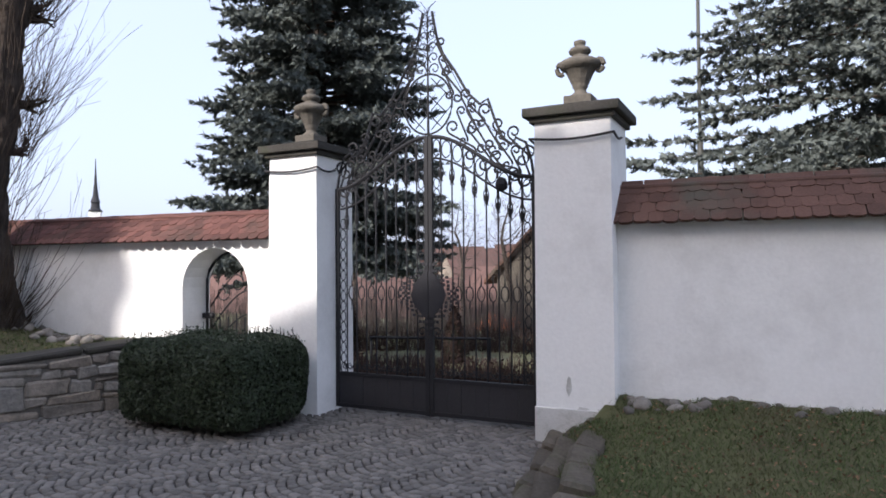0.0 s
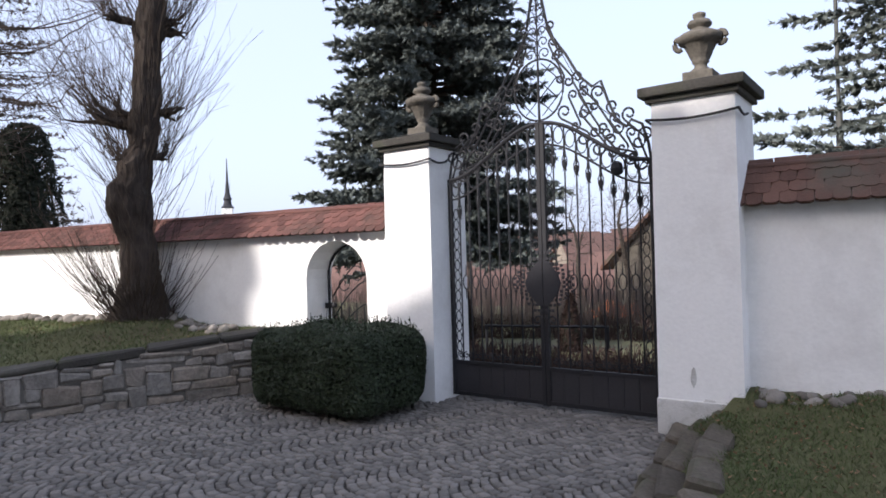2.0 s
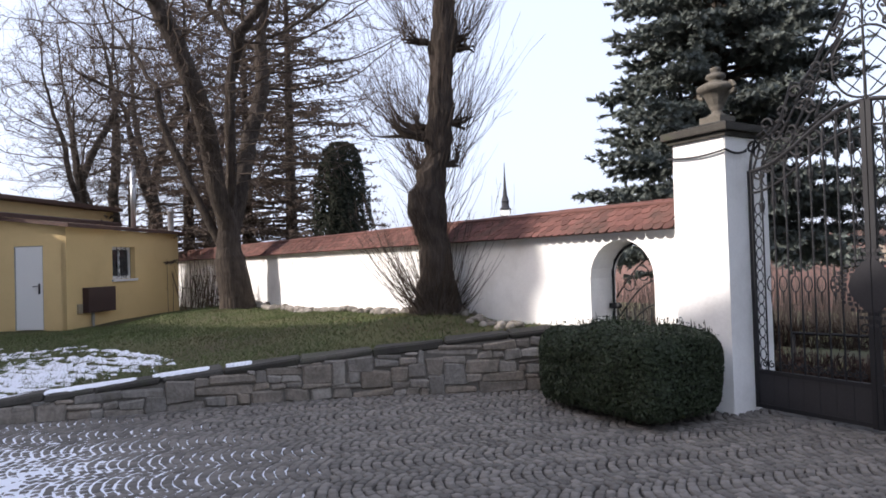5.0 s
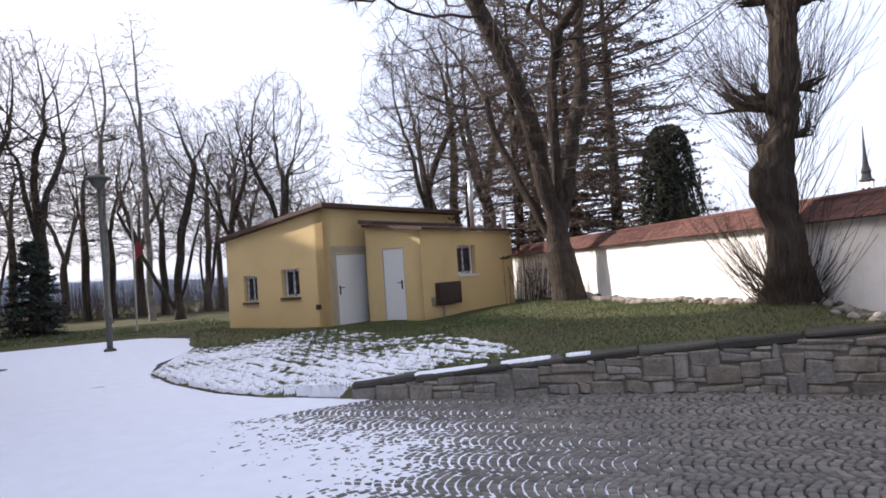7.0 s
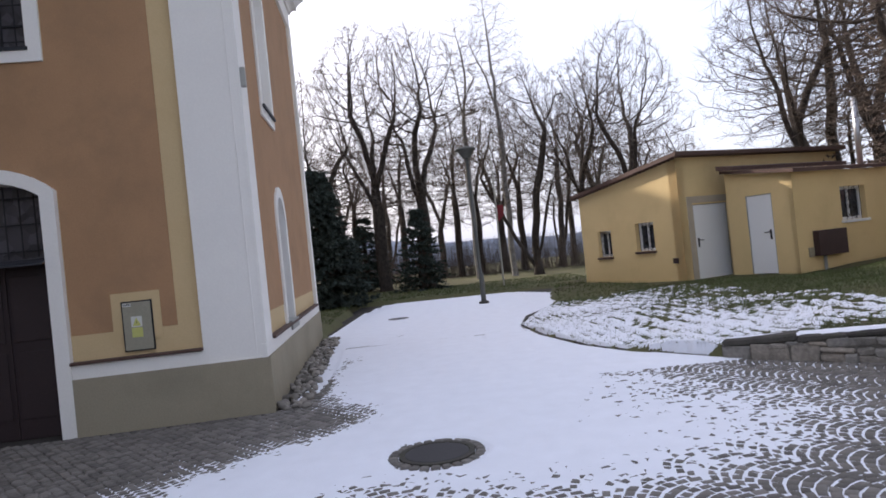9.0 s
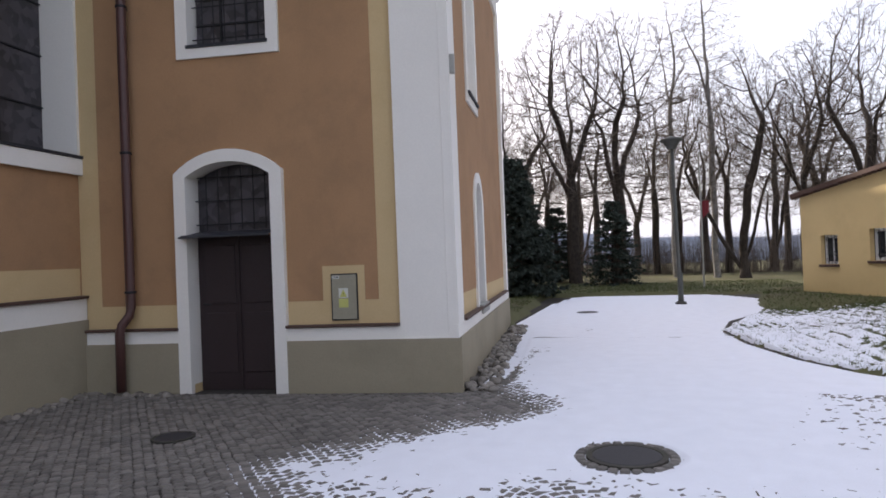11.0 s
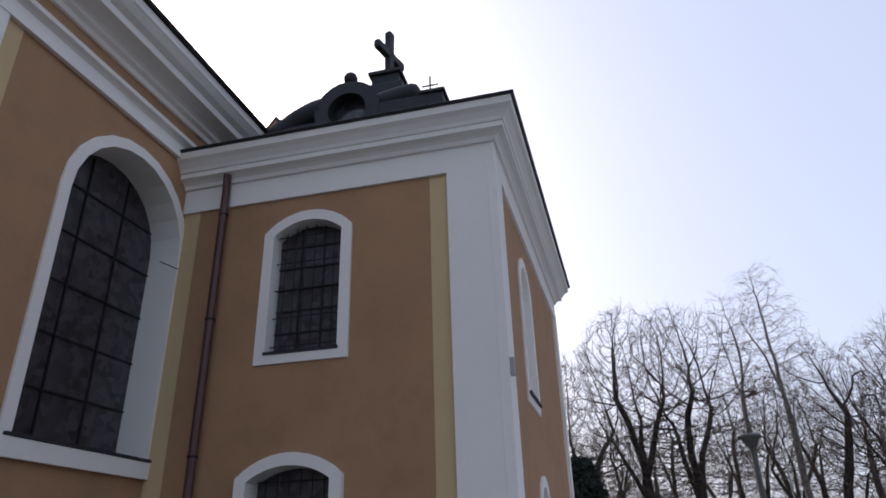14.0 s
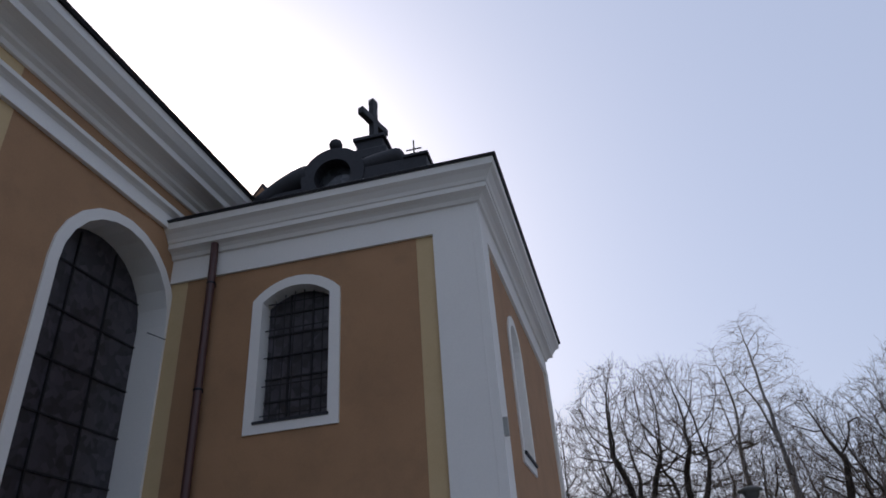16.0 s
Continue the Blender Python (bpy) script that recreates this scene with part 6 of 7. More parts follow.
spruce(polar(98.0, 34, 0.0), 3.6, 1.2, 0.3, 46, "dark young spruce at the park edge", NEEDLE_DARK, 16, 8, 0.11, 6, 0.25, 0.25)


def leaf_cloud(rng, points, normals, size):
    """Small tilted leaves at given points."""
    n = len(points)
    nn = normals + rng.normal(0, 0.55, (n, 3))
    nn /= np.linalg.norm(nn, axis=1, keepdims=True)
    u = np.cross(nn, rng.normal(0, 1, (n, 3)))
    u /= np.maximum(np.linalg.norm(u, axis=1, keepdims=True), 1e-6)
    v = np.cross(nn, u)
    s = size * rng.uniform(0.6, 1.4, (n, 1))
    verts = np.stack([points - u * s, points - v * s * 0.5, points + u * s, points + v * s * 0.5], axis=1).reshape(-1, 3)
    return verts, np.arange(4 * n).reshape(-1, 4)


# clipped box hedge by the pillar
hedge = thing("box_hedge", (-2.6, 6.9, 0.0), "clipped dark green box hedge beside the gate", "hedge")
HC, HL, HW, HH = (-2.60, 6.90), 1.74, 1.12, 0.88
HM = at(HC[0], HC[1], 156)


def hedge_surface(rng, n, shrink=0.0):
    """Points and normals over a rounded block."""
    half = np.array([HL / 2, HW / 2, HH / 2]) - shrink
    side = rng.choice(3, n, p=[0.2, 0.38, 0.42])
    e = rng.uniform(-1, 1, (n, 3))
    e[np.arange(n), side] = np.where(rng.rand(n) < 0.5, -1, 1)
    e[:, 2] = np.where((side == 2) & (e[:, 2] < 0), 1, e[:, 2])
    r = 0.24
    core = np.clip(e * half, -(half - r), half - r)
    d = e * half - core
    d /= np.maximum(np.linalg.norm(d, axis=1, keepdims=True), 1e-6)
    p = core + d * r
    p += d * (0.03 * lumps(p[:, 0] * 3 + p[:, 2] * 2, p[:, 1] * 3 - p[:, 2], 2.0, 9))[:, None]
    return p + np.array([0, 0, HH / 2 + 0.0]), d


rng = np.random.RandomState(8)
pp, nn = hedge_surface(rng, 72000)
pp -= nn * rng.exponential(0.03, (len(pp), 1))
up = rng.rand(len(pp)) < 0.03
pp[up, 2] += np.where(pp[up, 2] > 0.74, rng.uniform(0, 0.09, up.sum()), 0)
M3 = np.array(HM.to_3x3())
loc = np.array(HM.translation)
verts, faces = leaf_cloud(rng, pp @ M3.T + loc, nn @ M3.T, 0.017)
raw_part("leaves", verts, faces, BOX_LEAF, hedge, "small dark box leaves")
# solid dark core paints the shade seen through gaps between the leaves
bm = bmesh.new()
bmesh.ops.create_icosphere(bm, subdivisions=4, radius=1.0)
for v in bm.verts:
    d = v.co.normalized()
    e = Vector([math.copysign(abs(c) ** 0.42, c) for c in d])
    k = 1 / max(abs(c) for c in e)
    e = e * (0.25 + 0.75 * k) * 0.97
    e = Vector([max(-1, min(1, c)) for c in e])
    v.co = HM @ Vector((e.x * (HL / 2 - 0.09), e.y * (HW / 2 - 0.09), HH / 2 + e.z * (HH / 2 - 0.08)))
part("inside", bm, SHADE_CORE, hedge, "", True)
sprigs = []
for k in range(260):
    i = rng.randint(len(pp))
    if pp[i, 2] < 0.79:
        continue
    q = pp[i] @ M3.T + loc
    sprigs.append((*q, *(q + [rng.normal(0, 0.015), rng.normal(0, 0.015), rng.uniform(0.05, 0.13)]), 0.007, 0.002))
tagged(raw_part("sprig_growth", *tubes(sprigs, 4), BOX_LEAF, hedge), kind="stuff")


def cone_bush(at_, height, r, seed, label, mat, n=9000, size=0.03, name="thuja", power=0.6):
    rng = np.random.RandomState(seed)
    t = thing(name, at_, label, "conifer")
    z = rng.uniform(0, 1, n)
    a = rng.uniform(0, 6.28, n)
    prof = r * np.minimum(1, (1 - z) ** power * 1.15) * np.minimum(1, 0.75 + z * 2)
    rr = prof * (1 + 0.10 * np.sin(a * 5 + z * 9) + 0.07 * np.sin(a * 9 - z * 21)) - rng.exponential(0.05, n)
    p = np.stack([np.cos(a) * rr, np.sin(a) * rr, z * height], axis=1) + np.array(at_)
    nrm = np.stack([np.cos(a), np.sin(a), np.full(n, 0.4)], axis=1)
    raw_part("foliage", *leaf_cloud(rng, p, nrm, size), mat, t)
    # dark core again, shade behind the foliage given as colour
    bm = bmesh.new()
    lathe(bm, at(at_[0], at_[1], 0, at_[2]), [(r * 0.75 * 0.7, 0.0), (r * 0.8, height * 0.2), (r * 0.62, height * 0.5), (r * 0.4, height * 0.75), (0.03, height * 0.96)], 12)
    part("inside", bm, SHADE_CORE, t)
    return t


cone_bush(polar(43.3, 19.5, 0.0), 5.1, 0.85, 51, "dark columnar thuja behind the wall", THUJA_LEAF, 12000, 0.055, power=0.24)
cone_bush((-2.35, 13.4, -0.4), 1.35, 0.26, 52, "dark brown conical thuja in the churchyard", THUJA_RED, 6000, 0.022)
cone_bush((-0.25, 12.8, -0.35), 1.15, 0.26, 53, "reddish brown conical thuja in the churchyard", THUJA_RED, 6000, 0.022)
cone_bush((-3.4, 16.0, -0.4), 2.0, 0.4, 54, "dark conical thuja in the churchyard", THUJA_LEAF, 5000, 0.04)


def shrub_row(p0, p1, depth, height, n, seed, label, mat):
    rng = np.random.RandomState(seed)
    t = thing("dormant_hedge", ((p0[0] + p1[0]) / 2, (p0[1] + p1[1]) / 2, p0[2]), label, "shrub")
    s = rng.uniform(0, 1, (n, 1))
    base = np.array(p0) * (1 - s) + np.array(p1) * s + np.concatenate([rng.normal(0, depth, (n, 2)), np.zeros((n, 1))], axis=1)
    tip = base + np.concatenate([rng.normal(0, 0.16, (n, 2)), rng.uniform(0.5, 1.0, (n, 1)) * height], axis=1)
    segs = np.concatenate([base, tip, np.full((n, 1), 0.008), np.full((n, 1), 0.004)], axis=1)
    tagged(raw_part("stem_wood", *tubes(segs, 3), mat, t), kind="stuff")
    p = base + (tip - base) * rng.uniform(0.2, 1, (n, 1)) + rng.normal(0, 0.05, (n, 3))
    raw_part("dry_leaves", *leaf_cloud(rng, p, rng.normal(0, 1, (n, 3)), 0.03), mat, t)
    return t


shrub_row((-2.2, 9.4, -0.2), (1.6, 8.0, -0.2), 0.22, 0.62, 2600, 61, "brown dormant shrub bed behind the gate", SHRUB)
shrub_row((-5.0, 17.0, -0.6), (3.0, 15.5, -0.6), 0.4, 0.75, 1800, 62, "brown dormant hedge in the churchyard", SHRUB)
shrub_row((-15.6, 10.7, 0.5), (-14.2, 10.8, 0.6), 0.2, 1.5, 120, 64, "thin brown suckers by the shed", SHOOT)
shrub_row((-9.0, 24.0, -1.0), (9.0, 21.0, -1.0), 1.4, 2.0, 4200, 65, "grey brown brushwood beyond the churchyard", FAR_TWIG)
shrub_row(polar(70, 40), polar(88, 41), 1.4, 2.4, 2200, 66, "dark undergrowth along the park edge", FAR_TWIG)
shrub_row(polar(88, 41), polar(104, 40), 1.4, 2.4, 2200, 67, "dark undergrowth along the park edge", FAR_TWIG)
for k in range(6):
    ob = copy_thing((slim, third)[k % 2], pose(-5 + 2.4 * k, 30 + (k * 3.7) % 5, -1.5, 0, 0, 61 * k))
    ob.scale = (0.6, 0.6, 0.6)

# low rail in front of the shrub bed
rail = thing("garden_rail", (-0.5, 9.55, -0.2), "low thin dark metal rail behind the gate", "rail")
bm = bmesh.new()
path_tube(bm, [(-1.4, 9.68, 0.56), (0.32, 9.40, 0.56)], 0.02, 6)
part("bar", bm, IRON, rail)
for x, y in ((-1.38, 9.677), (-0.54, 9.54), (0.30, 9.403)):
    bm = bmesh.new()
    path_tube(bm, [(x, y, -0.3), (x, y, 0.55)], 0.022, 6)
    part("post", bm, IRON, rail)

# ---- mast, power line pole ----
mast = thing("mast", (4.53, 13.2, -0.3), "thin dark metal mast behind the wall", "mast")
bm = bmesh.new()
path_tube(bm, [(4.53, 13.2, -0.4), (4.53, 13.2, 4.0), (4.53, 13.2, 4.02), (4.53, 13.2, 9.5)], lambda s: 0.06 if s < 0.5 else 0.035, 8)
part("pole", bm, LAMP_GREY, mast)

# ---- distance: houses, spire, hills ----


def house(x, y, z, ang, w, d, h, rh, label, wall_mat=FAR_WALL, roof_mat=RED_ROOF):
    t = thing("house", (x, y, z), label, "house", "distant houses")
    m = at(x, y, ang, z)
    bm = bmesh.new()
    box(bm, m, -w / 2, w / 2, -d / 2, d / 2, -1.5, h)
    prism(bm, m @ pose(0, 0, 0, 0, 0, 90), [(-d / 2, h), (d / 2, h), (0, h + rh)], -w / 2, w / 2)
    wl = part("wall", bm, wall_mat, t)
    bm = bmesh.new()
    for sg in (-1, 1):
        va = [m @ Vector(p) for p in ((-w / 2 - 0.4, sg * (d / 2 + 0.5), h - 0.25), (w / 2 + 0.4, sg * (d / 2 + 0.5), h - 0.25), (w / 2 + 0.4, 0, h + rh + 0.12), (-w / 2 - 0.4, 0, h + rh + 0.12))]
        lo = [bm.verts.new(v) for v in va]
        hi = [bm.verts.new(v + Vector((0, 0, 0.2))) for v in va]
        bm.faces.new(lo)
        bm.faces.new(hi[::-1])
        for i in range(4):
            bm.faces.new((lo[i], lo[(i + 1) % 4], hi[(i + 1) % 4], hi[i]))
    rf = part("roof", bm, roof_mat, t, "red tiled roof")
    bm = bmesh.new()
    box(bm, m, w * 0.2, w * 0.2 + 0.7, -0.3, 0.4, h + rh * 0.6, h + rh + 0.9)
    part("chimney", bm, RED_ROOF, rf)
    for k in range(4):
        bm = bmesh.new()
        x0 = -w / 2 + w * (k + 0.5) / 4 - 0.5
        box(bm, m, x0, x0 + 1.0, -d / 2 - 0.04, -d / 2 + 0.02, h * 0.35, h * 0.35 + 1.3)
        part("window", bm, PANE, wl)


for x, y, z, ang, w, d, h, rh in ((-6, 62, -4, 15, 12, 8, 4.5, 4), (8, 70, -4, -10, 14, 9, 5, 4.5), (-14, 85, -4, 5, 16, 9, 6, 5), (4, 95, -3, 25, 15, 9, 6, 5), (24, 62, -5, 30, 12, 8, 4, 3),
                                 (-24, 75, -4, -20, 14, 9, 5, 5), (14, 110, -2, 0, 18, 10, 6, 5), (-6, 120, -2, 12, 18, 10, 6, 5), (-45, 95, -4, 20, 14, 9, 5, 4)):
    house(x, y, z - 4.4, ang, w, d, h, rh, "distant pale house with a red roof")
house(4.3, 33, -1.6, 60, 4.2, 4.2, 2.5, 2.2, "old stone house with a steep red roof", STONE, TILE_OLD)
bm = bmesh.new()
bmesh.ops.create_icosphere(bm, subdivisions=3, radius=1.0)
for v in bm.verts:
    f = 1 + 0.5 * noise.noise(v.co * 2.1) + 0.25 * noise.noise(v.co * 5.3)
    v.co = Vector((1.2 + v.co.x * 1.25 * f, 27.0 + v.co.y * 1.0 * f, -1.25 + v.co.z * 0.75 * f))
solid("clay_mound", bm, ORANGE, "orange mound of clay beyond the churchyard", "mound", smooth=True)

sp = thing("church_spire", polar(29.4, 160, 0.0), "distant church tower with a thin dark spire", "church tower")
m = at(*polar(29.4, 160)[:2], 20)
bm = bmesh.new()
box(bm, m, -1.1, 1.1, -1.1, 1.1, -8.0, 13.5)
tw = part("tower", bm, WHITE, sp)
for x in (-0.5, 0.5):
    bm = bmesh.new()
    prism(bm, m, [(x - 0.28, 10.6)] + arch(x - 0.28, x + 0.28, 12.0, 0.28) + [(x + 0.28, 10.6)], -1.15, -1.08)
    part("belfry_opening", bm, PANE, tw)
bm = bmesh.new()
square_lathe(bm, m, [(1.35, 13.5), (1.35, 13.8), (0.95, 14.1), (0.8, 14.9), (0.8, 15.3), (0.95, 15.5), (0.55, 16.8), (0.3, 19.5), (0.14, 22.5), (0.07, 24.8)], 0.5, 16)
part("spire", bm, LEAD, sp, "dark pointed spire")

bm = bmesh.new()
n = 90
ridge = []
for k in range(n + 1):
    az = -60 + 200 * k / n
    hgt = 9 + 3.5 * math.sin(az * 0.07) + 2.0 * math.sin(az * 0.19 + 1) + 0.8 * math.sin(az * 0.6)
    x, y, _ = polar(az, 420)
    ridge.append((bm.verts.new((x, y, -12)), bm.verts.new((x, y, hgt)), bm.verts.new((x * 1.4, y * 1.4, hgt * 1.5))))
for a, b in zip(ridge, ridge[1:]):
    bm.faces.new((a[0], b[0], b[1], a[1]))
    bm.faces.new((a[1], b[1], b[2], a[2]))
solid("backdrop_hills", bm, HILL, "wooded hills on the horizon, distance haze in their colour", "hills", kind="structure", smooth=True)

# ---- tiled copings ----


def tile_mesh(name, width, length, thick, mat, rounded):
    """A flat roof tile: x across, y down the slope, its lower end rounded or nearly straight."""
    bm = bmesh.new()
    w = width / 2
    if rounded:
        end = [(w * math.cos(t), length - w * 0.75 + w * 0.75 * math.sin(t)) for t in (math.pi * k / 6 for k in range(7))]
    else:
        end = [(w, length - 0.02), (w * 0.5, length), (-w * 0.5, length), (-w, length - 0.02)]
    outline = [(-w, 0.0), (w, 0.0)] + end
    a = [bm.verts.new((x, y, 0.0)) for x, y in outline]
    b = [bm.verts.new((x, y, thick)) for x, y in outline]
    bm.faces.new(b)
    bm.faces.new(a[::-1])
    for i in range(len(a)):
        j = (i + 1) % len(a)
        bm.faces.new((a[i], a[j], b[j], b[i]))
    return mesh_of(name, bm, mat)


def coping(m, x0, x1, near0, near1, owner, eave_y, eave_z, ridge_y, ridge_z, rows, width, mat, joined_mat, rounded, seed):
    """Rows of tiles on the slope facing the yard, a plain back slope and ridge tiles."""
    rng = random.Random(seed)
    run, rise = eave_y - ridge_y, ridge_z - eave_z
    slope = math.hypot(run, rise)
    tilt = math.degrees(math.atan2(rise, run))
    gauge = slope / rows
    one = tile_mesh("tile", width - 0.004, gauge * 1.55, 0.018 if rounded else 0.026, mat, rounded)
    rest = bmesh.new()
    bm = bmesh.new()
    prism(bm, m @ pose(x0, 0, 0, 0, 0, 90), [(eave_y - 0.13, eave_z + 0.03), (eave_y - 0.13, eave_z + 0.06), (ridge_y, ridge_z - 0.012), (ridge_y * 2 - eave_y, eave_z), (ridge_y * 2 - eave_y, eave_z - 0.03)], -(x1 - x0), 0.0)
    part("coping_bed", bm, MORTAR, owner, "mortar bed under the tiles")
    count = int((x1 - x0) / width)
    for r in range(rows):
        for k in range(count):
            x = x0 + width * (k + 0.5 + 0.5 * (r % 2))
            if x > x1:
                continue
            down = gauge * (r + 1) - gauge * 1.55
            y = ridge_y + down * math.cos(radians(tilt))
            z = ridge_z - down * math.sin(radians(tilt)) + 0.012 + 0.012 * 0 + rng.uniform(0, 0.006)
            mm = m @ pose(x + rng.uniform(-0.004, 0.004), y, z, -tilt + 2.2 + rng.uniform(-1, 1), 0, rng.uniform(-1.2, 1.2))
            if near0 <= x <= near1:
                ob = new("tile", one)
                ob.parent = owner
                ob.matrix_basis = mm
            else:
                vs = [rest.verts.new(mm @ v.co) for v in one.vertices]
                for f in one.polygons:
                    rest.faces.new([vs[i] for i in f.vertices])
    if rest.verts:
        me = bpy.data.meshes.new("tile_rest")
        rest.to_mesh(me)
        me.materials.append(joined_mat)
        ob = new("tile_rest", me)
        ob.parent = owner
        tagged(ob, kind="stuff")
    rest.free()
    bm = bmesh.new()
    half = [(ridge_y + 0.06 * math.cos(t), ridge_z + 0.004 + 0.04 * math.sin(t)) for t in (math.pi * k / 8 for k in range(9))]
    n = int((x1 - x0) / 0.3)
    prev = None
    for k in range(n + 1):
        x = x0 + (x1 - x0) * k / n
        dz = rng.uniform(-0.006, 0.006)
        row = [bm.verts.new(m @ Vector((x, y + rng.uniform(-0.003, 0.003), z + dz))) for y, z in half]
        if prev:
            for i in range(8):
                bm.faces.new((prev[i], prev[i + 1], row[i + 1], row[i]))
        prev = row
    part("ridge", bm, joined_mat, owner, "weathered clay ridge", True)


coping(LWALL, -0.02, 23.8, 0.0, 7.7, wall_left, 0.16, 1.87, -0.25, 2.21, 5, 0.13, TILE, TILE_JOINED, True, 3)
coping(RWALL, 0.0, RWALL_LEN + 0.1, RWALL_LEN - 5.0, RWALL_LEN + 0.2, wall_right, 0.13, 1.90, -0.22, 2.26, 4, 0.125, TILE_OLD, TILE_OLD, False, 4)

# ---- retaining wall of rubble ----
stone_wall = thing("retaining_wall", (-6, 5.5, 0), "low curved rubble retaining wall with dark capstones", "stone wall", kind="structure")
pts = [Vector((x, y, z)) for x, y, z in STONE_LINE]
dense = []
for i in range(len(pts) - 1):
    p0, p1, p2, p3 = pts[max(i - 1, 0)], pts[i], pts[i + 1], pts[min(i + 2, len(pts) - 1)]
    for k in range(10):
        t = k / 10
        dense.append(0.5 * ((2 * p1) + (p2 - p0) * t + (2 * p0 - 5 * p1 + 4 * p2 - p3) * t * t + (3 * p1 - p0 - 3 * p2 + p3) * t ** 3))
dense.append(pts[-1])
acc = [0.0]
for a, b in zip(dense, dense[1:]):
    acc.append(acc[-1] + (b - a).xy.length)
TOTAL = acc[-1]


def along(s):
    s = min(max(s, 0.0), TOTAL - 1e-4)
    i = max(k for k in range(len(acc)) if acc[k] <= s)
    i = min(i, len(dense) - 2)
    f = (s - acc[i]) / max(acc[i + 1] - acc[i], 1e-6)
    p = dense[i].lerp(dense[i + 1], f)
    d = (dense[i + 1] - dense[i]).xy.normalized()
    return p, d


rnd = random.Random(12)
bm = bmesh.new()
prev = None
for k in range(61):
    p, d = along(TOTAL * k / 60)
    n = Vector((d.y, -d.x))
    row = [bm.verts.new((p.x - n.x * o, p.y - n.y * o, z)) for o, z in ((-0.035, -0.1), (-0.035, p.z - 0.06), (0.3, p.z - 0.06), (0.3, -0.1))]
    if prev:
        for i in range(4):
            bm.faces.new((prev[i], prev[(i + 1) % 4], row[(i + 1) % 4], row[i]))
    else:
        bm.faces.new(row)
    prev = row
bm.faces.new(prev[::-1])
part("core", bm, MORTAR, stone_wall, "dark mortar core")


def rough_stone(bm, m, lx, ly, lz, rnd, bevel=0.018, jit=0.014):
    vs = []
    for x, y, z in ((-1, -1, -1), (1, -1, -1), (1, 1, -1), (-1, 1, -1), (-1, -1, 1), (1, -1, 1), (1, 1, 1), (-1, 1, 1)):
        vs.append(bm.verts.new(m @ Vector((x * lx / 2 + rnd.uniform(-jit, jit), y * ly / 2 + rnd.uniform(-jit, jit) * 0.6, z * lz / 2 + rnd.uniform(-jit, jit)))))
    fs = [bm.faces.new([vs[i] for i in q]) for q in ((3, 2, 1, 0), (4, 5, 6, 7), (0, 1, 5, 4), (1, 2, 6, 5), (2, 3, 7, 6), (3, 0, 4, 7))]
    bmesh.ops.bevel(bm, geom=list({e for f in fs for e in f.edges}), offset=bevel, segments=1, affect="EDGES")


LEVELS = (-0.03, 0.10, 0.19, 0.33, 0.41, 0.53, 0.62, 0.74)
taken = []                                    # stretches filled by stones two courses high
for i in range(len(LEVELS) - 1):
    filled, taken, s = taken, [], 0.0
    while s < TOTAL - 0.06:
        over = [q for q in filled if q[0] - 0.02 <= s < q[1] - 0.01]
        if over:
            s = over[0][1]
            continue
        wide = min(rnd.choice((0.13, 0.19, 0.26, 0.36, 0.55)) * rnd.uniform(0.85, 1.2), TOTAL - s)
        ahead = [q[0] for q in filled if q[0] > s]
        if ahead and min(ahead) < s + wide + 0.08:
            wide = min(ahead) - s
        q, e = along(s + wide / 2)
        limit = q.z - 0.075
        tall = rnd.random() < 0.24 and i + 2 < len(LEVELS)
        z0, z1 = LEVELS[i] + 0.04 * math.sin(2.1 * s + i) * (i > 0) + rnd.uniform(-0.012, 0.012), LEVELS[i + 2 if tall else i + 1] + 0.04 * math.sin(2.1 * s + i + (2 if tall else 1))
        if limit - z1 < 0.05:
            z1 = limit
        if z1 - z0 > 0.03 and wide > 0.05:
            if tall:
                taken.append((s, s + wide))
            out = rnd.uniform(0.04, 0.06)
            bm = bmesh.new()
            rough_stone(bm, at(q.x + e.y * out, q.y - e.x * out, math.degrees(math.atan2(e.y, e.x)) + rnd.uniform(-2, 2), (z0 + z1) / 2) @ pose(0, 0.06, 0, 0, rnd.uniform(-2, 2), 0),
                        wide - 0.01, 0.16, z1 - z0 - 0.008, rnd, 0.02, 0.026)
            part("stone", bm, WALL_STONE, stone_wall)
        s += wide
s = 0.0
while s < TOTAL - 0.05:
    wide = min(rnd.uniform(0.5, 0.95), TOTAL - s)
    p, d = along(s + wide / 2)
    p0, _ = along(s)
    p1, _ = along(s + wide)
    ang = math.degrees(math.atan2(d.y, d.x))
    pitch = -math.degrees(math.atan2(p1.z - p0.z, wide))
    bm = bmesh.new()
    rough_stone(bm, at(p.x, p.y, ang, p.z - 0.035) @ pose(0, 0.12, 0, 0, pitch, 0), wide - 0.008, 0.36, 0.085, rnd, 0.022, 0.022)
    part("capstone", bm, CAP_STONE, stone_wall)
    s += wide
# kerb round the lawn
kerb = thing("kerb", (-12, 1.5, 0), "low dark kerb stones along the lawn", "kerb", kind="structure")
line = [Vector(p) for p in ((-8.6, 2.93), (-9.5, 2.25), (-10.5, 1.72), (-12.2, 1.25), (-14.0, 1.04), (-15.6, 1.3), (-17.8, 2.3))]
for a, b in zip(line, line[1:]):
    n = max(1, int((b - a).length / 0.6))
    for k in range(n):
        c = a.lerp(b, (k + 0.5) / n)
        bm = bmesh.new()
        rough_stone(bm, at(c.x, c.y, math.degrees(math.atan2(b.y - a.y, b.x - a.x)), -0.032), (b - a).length / n - 0.015, 0.08, 0.10, rnd, 0.012, 0.006)
        part("kerb_stone", bm, CAP_STONE, kerb)
